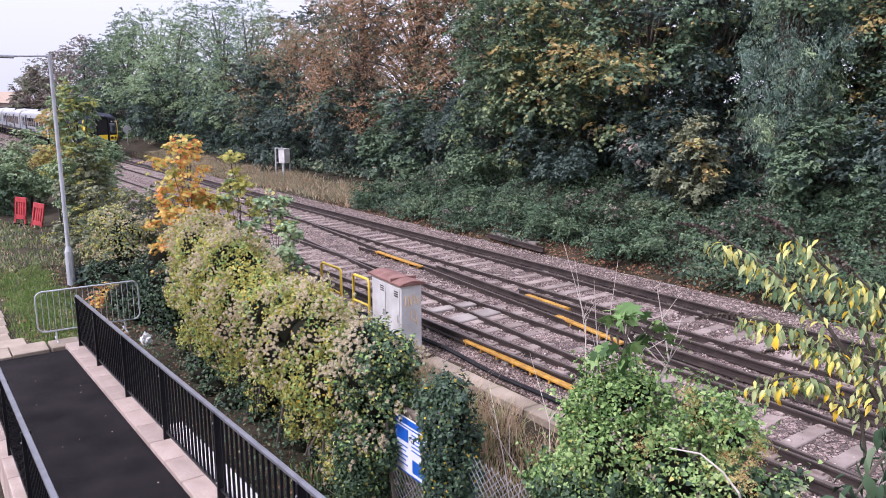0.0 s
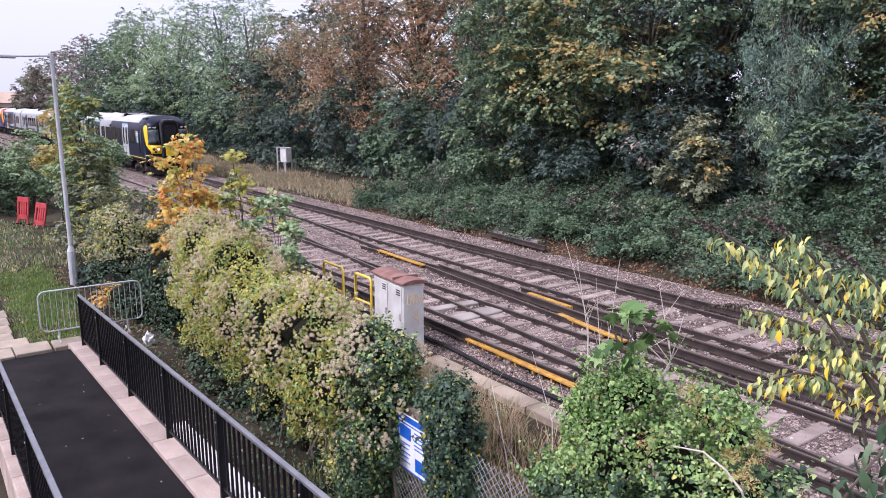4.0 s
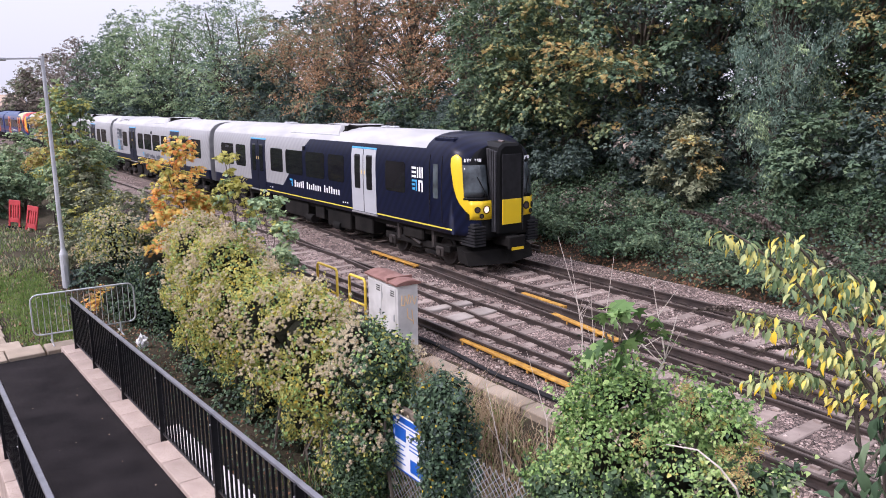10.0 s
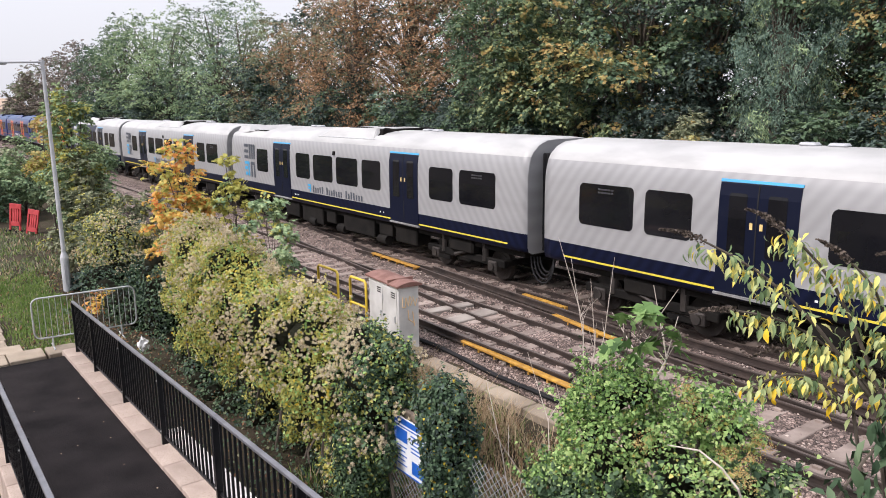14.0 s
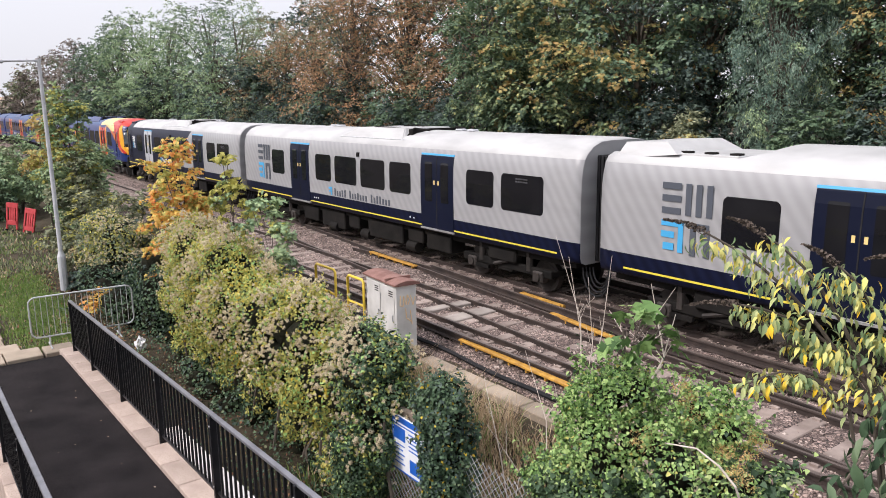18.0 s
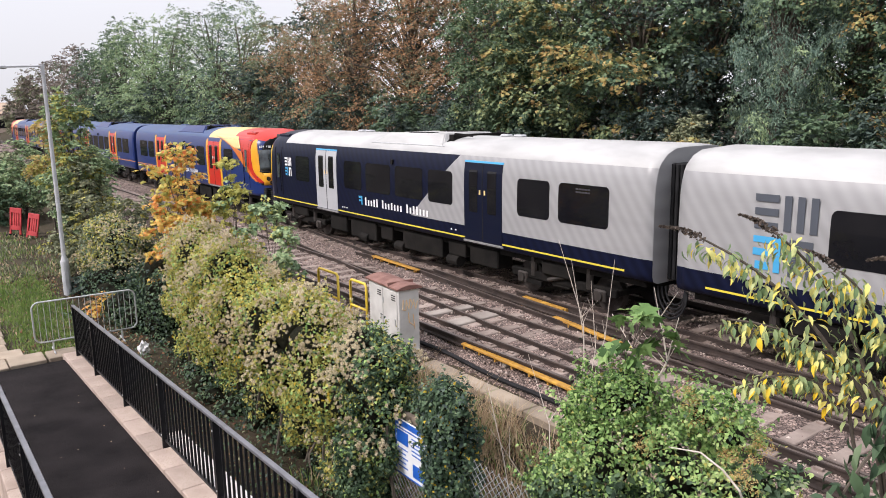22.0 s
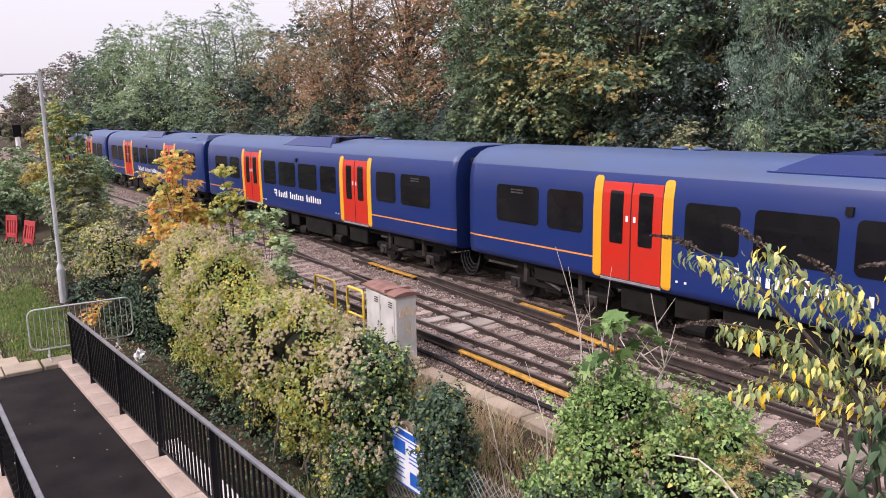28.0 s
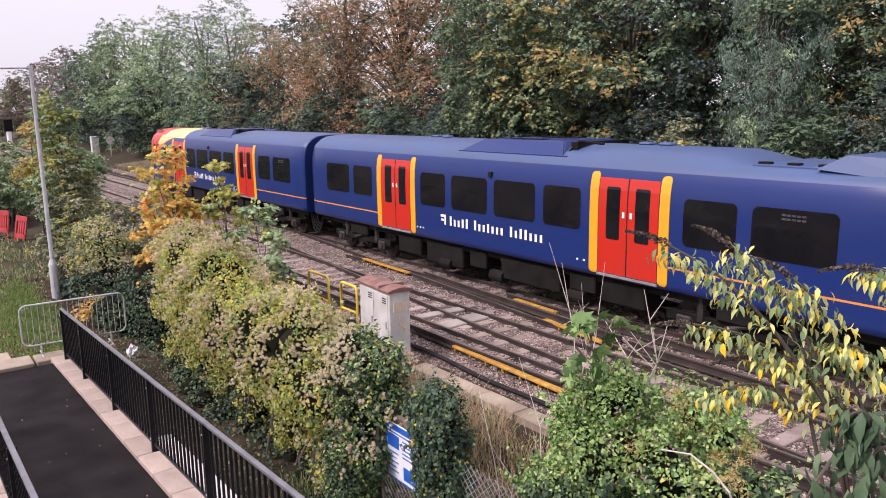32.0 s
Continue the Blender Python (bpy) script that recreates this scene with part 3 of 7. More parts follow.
def ramp_path():
    X0, X1 = -17.3, 2.0
    o = thing("footpath_ramp", pose(0, 0, 0), "dark asphalt footpath ramp between pale coping stones", "path", "", "structure")
    n = 40
    V, F = [], []
    for i in range(n + 1):
        x = X0 + (X1 - X0) * i / n
        V += [(x, 0.72, RAMP(x) - 0.08), (x, 2.45, RAMP(x) - 0.08), (x, 2.45, -1.2), (x, 0.72, -1.2)]
    for i in range(n):
        for a, b in ((0, 1), (1, 2), (3, 0)):
            F.append((4 * i + a, 4 * i + b, 4 * i + 4 + b, 4 * i + 4 + a))
    F.append((0, 1, 2, 3))
    obj("asphalt", V, F, [M["asphalt"]], o)
    for y0, y1 in ((2.4, 2.74), (0.62, 0.95)):
        x = X0 - 0.25
        while x < X1:
            bm = boxes((0, 0.76, y0, y1, -0.9, 0.0), bevel=0.012)
            for v in bm.verts:
                v.co.z += RAMP(x + v.co.x)
            part("coping_stone", bm, M["coping"], o).location.x = x
            x += 0.775
    # pale apron outside the railing on the upper half
    bm = bmesh.new()
    box(bm, -11.2, 2, 2.745, 3.05, -1.2, -0.03)
    for v in bm.verts:
        if v.co.z > -0.5:
            v.co.z += RAMP(v.co.x)
    part("apron", bm, M["apron"], o, "pale concrete apron beyond the railing")
    for i, (x, y, w, d) in enumerate(((-17.9, 1.0, 0.7, 0.75), (-17.95, 1.75, 0.7, 0.7), (-17.9, 2.45, 0.6, 0.6), (-18.6, 1.3, 0.6, 0.9), (-18.5, 0.4, 0.7, 0.8))):
        part("paving_slab", boxes((x - w / 2, x + w / 2, y - d / 2, y + d / 2, -0.9, -0.55 + 0.012 * (i % 3)), bevel=0.015), M["slab"], o)

    f = thing("slab_footpath", pose(0, 0, 0), "worn brown paving slab footpath leading away along the verge", "path", "", "structure")
    for i in range(14):
        for j in range(3):
            x, y = -19.6 - 0.78 * i, 0.0 + 0.62 * j + 0.03 * (i % 4)
            part("paving_slab", boxes((-0.38, 0.38, -0.3, 0.3, -0.3, 0.0), bevel=0.012), M["slab"], f).matrix_basis = pose(x, y, -0.68 + random.uniform(-0.01, 0.01), 0, 0, random.uniform(-1.5, 1.5))


ramp_path()


def railing(label, y, x0, x1):
    o = thing("railing", pose(0, 0, 0), label, "railing", "railings along the ramp")
    for (dz0, dz1, w, nm, mt) in ((1.08, 1.12, 0.06, "top_rail", "rail_cap"), (0.09, 0.13, 0.04, "bottom_rail", "black_steel")):
        bm = boxes((x0, x1, y - w / 2, y + w / 2, dz0, dz1), bevel=0.006)
        for v in bm.verts:
            v.co.z += RAMP(v.co.x)
        part(nm, bm, M[mt], o)
    bar = None
    x = x0 + 0.1
    k = 0
    while x < x1:
        if k % 15 == 12 or k == 0:
            part("post", boxes((x - 0.025, x + 0.025, y - 0.05, y + 0.05, -0.02, 1.1), bevel=0.005), M["black_steel"], o).location.z = RAMP(x)
            for dz in (0.2, 0.97):
                part("bolt", rod(bmesh.new(), (x, y - 0.045, dz), (x, y - 0.06, dz), 0.012, 6), M["galv"], o, "small pale bolt head").location.z = RAMP(x)
        elif bar is None:
            bar = part("bar", boxes((-0.01, 0.01, -0.0145, 0.0145, 0.1, 1.085)), M["black_steel"], o)
            bar.matrix_basis = pose(x, y, RAMP(x))
        else:
            again(bar, o, pose(x, y, RAMP(x)))
        x += 0.1547
        k += 1


railing("black steel railing with upright bars on pale coping", 2.66, -17.2, 1.9)
railing("black steel railing with upright bars on pale coping", 0.76, -13.4, 1.9)


def lamp_post():
    o = thing("street_lamp", pose(-24.6, 3.72, -0.85), "grey steel street lamp with a stepped base and short arm", "street lamp")
    part("base", rod(bmesh.new(), (0, 0, -0.2), (0, 0, 1.15), 0.12, 16), M["column"], o)
    part("collar", rod(bmesh.new(), (0, 0, 1.15), (0, 0, 1.32), 0.12, 16, 0.065), M["column"], o)
    part("column", rod(bmesh.new(), (0, 0, 1.3), (0, 0, 6.95), 0.065, 14, 0.05), M["column"], o)
    part("arm", rod(bmesh.new(), (0, 0.06, 6.9), (0.05, -1.0, 6.86), 0.028, 10), M["column"], o)
    bm = boxes((-0.09, 0.16, -1.6, -0.9, 6.8, 6.9), bevel=0.03)
    part("lantern", bm, M["column"], o, "slim grey lantern head")
    part("door", boxes((0.11, 0.128, -0.05, 0.05, 0.35, 0.85)), M["column"], o)


lamp_post()


def crowd_barrier():
    o = thing("pedestrian_barrier", pose(-18.15, 1.98, -0.52, 0, 0, 88), "galvanised steel pedestrian barrier across the path's end", "barrier")
    w, h, r = 2.15, 1.14, 0.019
    c = 0.15
    pts = []
    for cx, cz, a0 in ((w - c, 0.22 + c, -90), (w - c, h - c, 0), (c, h - c, 90), (c, 0.22 + c, 180)):
        pts += [(cx + c * math.cos(radians(a0 + 18 * k)), 0, cz + c * math.sin(radians(a0 + 18 * k))) for k in range(6)]
    pts.append(pts[0])
    V, F = tubes([(pts, [r] * len(pts))], 8)
    obj("frame", V, F, [M["galv"]], o, smooth=True)
    for k in range(1, 18):
        x = w * k / 18
        part("bar", rod(bmesh.new(), (x, 0, 0.22), (x, 0, h), 0.007, 6), M["galv"], o)
    for x in (0.35, w - 0.35):
        V, F = tubes([([(x, 0, 0.24), (x, -0.05, 0.0), (x, -0.28, 0.0)], [0.017] * 3), ([(x, 0, 0.24), (x, 0.05, 0.0), (x, 0.28, 0.0)], [0.017] * 3)], 6)
        obj("foot", V, F, [M["galv"]], o)


crowd_barrier()


def plastic_barrier(m):
    o = thing("plastic_barrier", m, "red plastic safety barrier standing in undergrowth", "barrier", "red plastic barriers")
    rails = ((0, 0.63, -0.03, 0.03, 1.09, 1.32), (0, 0.63, -0.03, 0.03, 0.3, 0.5))
    posts = ((0, 0.09, -0.03, 0.03, 0.1, 1.1), (0.54, 0.63, -0.03, 0.03, 0.1, 1.1))
    slats = ((0.15, 0.25, -0.02, 0.02, 0.49, 1.1), (0.27, 0.37, -0.02, 0.02, 0.49, 1.1), (0.39, 0.49, -0.02, 0.02, 0.49, 1.1))
    for name, group in (("rail", rails), ("post", posts), ("slat", slats)):
        for a in group:
            part(name, boxes(a, bevel=0.01), M["red_plastic"], o)
    part("foot", boxes((0.02, 0.12, -0.25, 0.25, 0, 0.1), (0.5, 0.6, -0.25, 0.25, 0, 0.1), bevel=0.01), M["rubber"], o)


plastic_barrier(pose(-39.3, 3.8, -0.85, -6, 3, 40))
plastic_barrier(pose(-38.2, 4.3, -1.02, -9, 6, 36))


def location_case():
    o = thing("equipment_cabinet", pose(-11.9, 7.56, -0.3, 0, 0, -4), "pale grey lineside cabinet with rusty lid and orange graffiti", "cabinet")
    part("body", boxes((-1.28, 0, 0, 0.46, 0.12, 1.52), bevel=0.012), M["cabinet"], o)
    part("plinth", boxes((-1.32, 0.04, -0.04, 0.5, -0.2, 0.12), bevel=0.02), M["kerb"], o)
    bm = bmesh.new()
    ends = []
    for x in (-1.34, 0.06):
        arch = [(-0.05 + 0.56 * k / 8, 1.555 + 0.06 * math.sin(math.pi * k / 8)) for k in range(9)]
        ends.append([bm.verts.new((x, y, z)) for y, z in [(-0.05, 1.522), *arch, (0.51, 1.522)]])
    for k in range(11):
        bm.faces.new((ends[0][k], ends[0][(k + 1) % 11], ends[1][(k + 1) % 11], ends[1][k]))
    bm.faces.new(ends[0][::-1])
    bm.faces.new(ends[1])
    bmesh.ops.recalc_face_normals(bm, faces=bm.faces[:])
    part("lid", bm, M["rust"], o, "rust-brown arched lid")
    part("lid_strap", boxes((-0.36, -0.32, -0.056, 0.52, 1.5, 1.625), bevel=0.006), M["rust"], o)
    for x0 in (-1.23, -0.63):
        part("door", boxes((x0, x0 + 0.57, -0.014, -0.002, 0.2, 1.46), bevel=0.004), M["cabinet"], o)
        part("handle", boxes((x0 + 0.5, x0 + 0.53, -0.035, -0.012, 0.78, 0.92), bevel=0.005), M["galv"], o)
        for k in range(3):
            part("vent_slot", boxes((x0 + 0.36, x0 + 0.52, -0.02, -0.012, 1.28 + 0.045 * k, 1.3 + 0.045 * k)), M["under"], o)
        for z in (0.4, 1.15):
            part("hinge", boxes((x0 - 0.005, x0 + 0.02, -0.028, -0.01, z, z + 0.12)), M["galv"], o)
    bm = bmesh.new()
    for (y0, z0, y1, z1) in ((0.14, 1.32, 0.12, 1.12), (0.12, 1.12, 0.22, 1.1), (0.22, 1.1, 0.24, 1.3), (0.24, 1.3, 0.32, 1.12), (0.32, 1.12, 0.36, 1.32), (0.36, 1.32, 0.44, 1.22), (0.44, 1.22, 0.38, 1.12), (0.46, 1.3, 0.54, 1.1), (0.54, 1.1, 0.6, 1.26), (0.3, 1.05, 0.32, 0.85), (0.32, 0.85, 0.5, 0.75), (0.45, 1.0, 0.5, 0.7)):
        rod(bm, (0.002, y0 * 0.7, z0), (0.002, y1 * 0.7, z1), 0.012, 5)
    part("graffiti", bm, M["graffiti"], o, "faded orange spray-paint scrawl")


location_case()


def handrails():
    for x0, x1, y in ((-15.5, -14.55, 7.65), (-13.98, -13.3, 7.65)):
        o = thing("handrail", pose(0, 0, 0), "yellow tubular handrail guarding lineside equipment", "handrail", "yellow handrails")
        V, F = tubes([([(x0, y, -0.5), (x0, y, 1.02), (x0 + 0.06, y, 1.07), (x1 - 0.06, y, 1.07), (x1, y, 1.02), (x1, y, -0.5)], [0.03] * 6)], 8)
        obj("hoop", V, F, [M["yellow_tube"]], o, smooth=True)
        V, F = tubes([([(x0, y, 0.5), (x1, y, 0.5)], [0.026] * 2)], 8)
        obj("mid_rail", V, F, [M["yellow_tube"]], o, smooth=True)
    o = thing("junction_box", pose(-14.45, 7.3, -0.4), "small grey lineside junction box", "box")
    part("body", boxes((-0.3, 0.3, -0.15, 0.15, 0, 0.62), bevel=0.02), M["cabinet"], o)
    part("lid", boxes((-0.32, 0.32, -0.17, 0.17, 0.62, 0.66), bevel=0.01), M["kerb"], o)


handrails()


def sign_and_fence():
    y = 5.02
    o = thing("boundary_fence", pose(0, 0, 0), "old timber post and wire mesh boundary fence", "fence")
    for x in (-8.35, -11.3, -14.2):
        part("post", boxes((x - 0.07, x + 0.07, y + 0.02, y + 0.16, -1.0, 0.75 if x == -8.35 else 0.9), bevel=0.015), M["wood"], o)
    bm = bmesh.new()
    part("top_rail", boxes((-8.3, -7.15, y + 0.03, y + 0.11, 0.62, 0.72), bevel=0.01), M["wood"], o)
    paths = []
    for k in range(46):
        x = -8.3 + k * 0.11
        for s in (-1, 1):
            xa, xb = x, x + s * 1.5
            za, zb = -0.85, 0.65
            if xb < -8.3 or xb > -3.4:
                f = (( -8.3 if xb < -8.3 else -3.4) - xa) / (xb - xa)
                xb, zb = xa + f * (xb - xa), za + f * (zb - za)
            if abs(xb - xa) > 0.05:
                paths.append(([(xa, y + 0.02, za), (xb, y + 0.02, zb)], [0.0035, 0.0035]))
    V, F = tubes(paths, 4)
    obj("wire_mesh", V, F, [M["galv"]], o)
    s = thing("notice_board", pose(-7.62, y - 0.03, 0.26), "blue and white notice board partly covered by leaves", "sign")
    part("board", boxes((-0.39, 0.39, -0.01, 0.01, -0.4, 0.4), bevel=0.004), M["sign_white"], s)
    bm = bmesh.new()
    for a in ((-0.38, 0.38, 0.31, 0.39), (-0.35, -0.08, 0.06, 0.24), (0.02, 0.35, -0.32, -0.14), (-0.38, 0.38, -0.39, -0.37), (-0.385, -0.365, -0.37, 0.31), (0.365, 0.385, -0.37, 0.31), (-0.38, 0.38, 0.265, 0.28)):
        part("blue_bar", boxes((a[0], a[1], -0.016, -0.011, a[2], a[3])), M["sign_blue"], s)
    bm = bmesh.new()
    for k in range(5):
        z = 0.2 - k * 0.055
        box(bm, 0.0, 0.32 - 0.05 * (k % 3), -0.015, -0.011, z, z + 0.016)
        z = -0.02 - k * 0.065
        box(bm, -0.34, -0.1 - 0.04 * (k % 2), -0.015, -0.011, z, z + 0.016)
    part("writing_bars", bm, M["sign_blue"], s)


sign_and_fence()


def far_things():
    o = thing("signal_box_cabinet", pose(-45.9, 20.0, 0.3, 0, 0, 20), "white equipment cabinet on a grey steel frame", "cabinet")
    part("box", boxes((0.0, 0.55, -0.25, 0.25, 0.55, 1.5), bevel=0.02), M["cabinet"], o)
    for x, y in ((-0.2, -0.3), (0.5, -0.28), (0.5, 0.28), (-0.2, 0.28)):
        part("leg", boxes((x - 0.035, x + 0.035, y - 0.035, y + 0.035, -0.6, 1.55 if x < 0 else 0.55)), M["galv"], o)
    part("frame", boxes((-0.22, 0.52, -0.32, -0.27, 1.5, 1.55), (-0.22, 0.0, -0.32, -0.27, 0.55, 0.6)), M["galv"], o)
    for x, y in ((-88, 20.3), (-90.5, 22.0)):
        s = thing("track_sign", pose(x, y, 0.0), "round grey lineside sign on a thin post", "sign", "round lineside signs")
        part("post", rod(bmesh.new(), (0, 0, -0.3), (0, 0, 1.6), 0.05, 8), M["galv"], s)
        part("disc", rod(bmesh.new(), (0.06, 0, 1.8), (0.1, 0, 1.8), 0.45, 16), M["cabinet"], s)
    s = thing("signal_post", pose(-137.5, 16.7, -0.2), "railway signal with a black head on a white post", "signal")
    part("post", rod(bmesh.new(), (0, 0, 0), (0, 0, 2.3), 0.36, 10), M["letter_white"], s)
    part("head", boxes((-0.3, 0.3, -0.6, 0.6, 2.3, 4.2), bevel=0.05), M["black"], s)
    s = thing("red_board", pose(-150, 22.4, 0.1), "red warning board beside the far track", "board")
    part("panel", boxes((-0.05, 0.05, -1.6, 1.6, 0.0, 1.5), bevel=0.02), M["red_plastic"], s)
    part("post", boxes((-0.04, 0.04, -0.7, -0.6, -1.0, 0.3), (-0.04, 0.04, 0.6, 0.7, -1.0, 0.3)), M["galv"], s)
    w = thing("lineside_cabinet", pose(-95, 20.2, 0.0), "small white lineside cabinet in dry grass", "cabinet")
    part("body", boxes((-0.35, 0.35, -0.4, 0.4, 0.2, 2.1), bevel=0.03), M["cabinet"], w)
    part("door", boxes((0.352, 0.37, -0.32, 0.32, 0.4, 1.95), bevel=0.005), M["cabinet"], w)
    part("plinth", boxes((-0.42, 0.42, -0.47, 0.47, -0.6, 0.2)), M["kerb"], w)
    h = thing("far_building", pose(-210, 12, -0.8), "far low building with a brown roof", "building")
    part("wall", boxes((-6, 6, -22, 14, 0, 5.4)), M["brick_wall"], h)
    bm = bmesh.new()
    v = [bm.verts.new(p) for p in ((-6.5, -22.5, 5.4), (6.5, -22.5, 5.4), (6.5, 14.5, 5.4), (-6.5, 14.5, 5.4), (0, -22.5, 8.0), (0, 14.5, 8.0))]
    for f in ((0, 1, 4), (1, 2, 5, 4), (2, 3, 5), (3, 0, 4, 5), (3, 2, 1, 0)):
        bm.faces.new([v[i] for i in f])
    part("roof", bm, M["far_roof"], h)
    for k in range(6):
        part("window", boxes((5.98, 6.05, -19 + k * 5.5, -17 + k * 5.5, 2, 4)), M["glass"], h)


far_things()

# ------------------------------------------------------------------ the train
PROF = [(1.22, 1.0), (1.36, 1.06), (1.40, 1.18), (1.40, 1.222), (1.403, 1.52), (1.403, 1.56), (1.41, 2.1), (1.41, 2.6), (1.395, 3.0), (1.36, 3.22), (1.30, 3.42), (1.22, 3.54), (1.02, 3.7), (0.75, 3.8), (0.4, 3.86), (0.0, 3.88)]
PZ, PY = [p[1] for p in PROF], [p[0] for p in PROF]


def side_y(z):
    return float(np.interp(z, PZ[:12], PY[:12]))


NOSE_X, NOSE_F = (-9.92, -9.82, -9.7, -9.45, -9.2, -8.9), (0.64, 0.74, 0.835, 0.94, 0.985, 1.0)


def nose_map(x, y, z):
    """Draws the plain body section in towards the rounded cab front at -x."""
    if x >= -8.9:
        return x, y, z
    k = min((-8.9 - x) / 1.02, 1)
    f = float(np.interp(x, NOSE_X, NOSE_F))
    if x < -9.92:  # past the corner a panel runs on across the flat front
        f -= (-9.92 - x) / 1.405
        x = -9.92
    dx = k * 0.3 * max(0, z - 1.9) / 2.0
    if z > 3.2:
        z = z - (z - 3.0) * 0.35 * k
    return x + dx, y * f, z


def nose_patch(xs, zs, s, off):
    """A panel that follows the rounded cab corner on side s."""
    bm = bmesh.new()
    grid = []
    for x in xs:
        n = Vector((-(x + 8.9) * -0.9 - 0.1, s * (1.0 if x > -9.9 else 0.15), 0)).normalized()
        col = []
        for z in zs:
            px, py, pz = nose_map(x, s * side_y(z), z)
            col.append(bm.verts.new((px + n.x * off, py + n.y * off, pz)))
        grid.append(col)
    for a, b in zip(grid, grid[1:]):
        for k in range(len(zs) - 1):
            bm.faces.new((a[k], b[k], b[k + 1], a[k + 1])).smooth = True
    r = bmesh.ops.extrude_face_region(bm, geom=bm.faces[:])
    for v in r["geom"]:
        if isinstance(v, bmesh.types.BMVert):
            v.co += Vector((0.02, -s * 0.02, 0))
    bmesh.ops.recalc_face_normals(bm, faces=bm.faces[:])
    return bm


def swoop(rows, s, off=0.006):
    """A painted band on side s that follows the body and the rounded cab corner: rows of height and two edges."""
    bm = bmesh.new()
    grid = []
    for z, xa, xb in rows:
        row = []
        for k in range(9):
            x = xa + (xb - xa) * k / 8
            n = Vector(((x + 8.9) * 0.9 - 0.1 if x < -8.9 else 0, s * (1.0 if x > -9.9 else 0.15), 0)).normalized()
            px, py, pz = nose_map(x, s * side_y(z), z)
            row.append(bm.verts.new((px + n.x * off, py + n.y * off, pz)))
        grid.append(row)
    for a, b in zip(grid, grid[1:]):
        for k in range(8):
            bm.faces.new((a[k], b[k], b[k + 1], a[k + 1])).smooth = True
    r = bmesh.ops.extrude_face_region(bm, geom=bm.faces[:])
    for v in r["geom"]:
        if isinstance(v, bmesh.types.BMVert):
            v.co += Vector((0.012, -s * 0.015, 0))
    bmesh.ops.recalc_face_normals(bm, faces=bm.faces[:])
    return bm


def curve(points):
    """x along a boundary given as (height, x), smoothly between the points."""
    zs, xs = zip(*sorted(points))
    def at_height(z):
        return float(np.interp(z, zs, xs))
    return at_height


EDGE_BLUE = curve(((1.59, -9.5), (1.71, -9.2), (1.92, -8.8), (2.33, -8.1), (2.76, -7.36), (3.0, -6.88), (3.12, -6.58), (3.3, -5.85), (3.47, -4.88), (3.54, -4.3)))
EDGE_CREAM = curve(((2.95, -7.9), (3.02, -7.2), (3.12, -6.75), (3.3, -6.0), (3.47, -5.0), (3.54, -4.35)))
EDGE_RED = curve(((1.6, -9.62), (1.68, -9.45), (1.85, -9.15), (2.18, -8.72), (2.57, -8.2), (2.85, -7.98), (3.07, -7.84), (3.3, -7.66), (3.54, -7.35)))
EDGE_AMBER = curve(((1.6, -9.8), (1.84, -9.52), (2.0, -9.32), (2.16, -9.2), (2.58, -9.08), (3.0, -9.06), (3.2, -9.1), (3.4, -9.18), (3.54, -9.3)))
EDGE_SCREEN = curve(((1.6, -9.9), (1.84, -9.75), (2.14, -9.66), (2.63, -9.62), (3.17, -9.54), (3.4, -9.5), (3.54, -9.44)))
CRESCENT = ((1.56, -9.85, -9.95), (1.65, -9.73, -9.9), (1.76, -9.62, -9.86), (1.85, -9.55, -9.8), (2.0, -9.45, -9.72), (2.14, -9.38, -9.67), (2.4, -9.3, -9.65), (2.69, -9.25, -9.63), (3.0, -9.2, -9.6), (3.2, -9.2, -9.57), (3.3, -9.26, -9.52), (3.36, -9.36, -9.44))


def shell(cab, pan, colour, mats, cuts):
    """Body shell swept along the carriage. cab: nose at -x. pan: lowered roof well at that end (-1 or 1)."""
    xs = [-9.92, -9.82, -9.7, -9.58, -9.45, -9.3, -9.2, -9.05, -8.9, -8.5, -6.2, 0, 6.2, 6.9, 8.9, 9.62, 9.9] if cab else [-9.9, -9.62, -8.9, -6.9, -6.2, 0, 6.2, 6.9, 8.9, 9.62, 9.9]
    ring = [(-y, z) for y, z in PROF] + [(y, z) for y, z in PROF[-2::-1]]
    bm = bmesh.new()
    rows = []
    for x in xs:
        row = []
        for y, z in ring:
            f = 1.0
            if abs(x) > 9.8 and not (cab and x < 0):
                f = 0.965
                z = min(z, 3.82)
            if pan and x * pan > 6.6:
                z = min(z, 3.62)
            row.append(bm.verts.new(nose_map(x, y, z) if cab and x < 0 else (x, y * f, z)))
        rows.append(row)
    n = len(ring)
    for a, b in zip(rows, rows[1:]):
        for k in range(n):
            bm.faces.new((a[k], b[k], b[(k + 1) % n], a[(k + 1) % n]))
    bm.faces.new(rows[0])
    bm.faces.new(rows[-1][::-1])
    for co, no in cuts:
        bmesh.ops.bisect_plane(bm, geom=bm.verts[:] + bm.edges[:] + bm.faces[:], plane_co=co, plane_no=no)
    bmesh.ops.recalc_face_normals(bm, faces=bm.faces[:])
    for f in bm.faces:
        c = f.calc_center_median()
        f.material_index = mats.index(colour(c.x, c.y, c.z, f.normal))
        f.smooth = abs(f.normal.x) < 0.9
    return bm


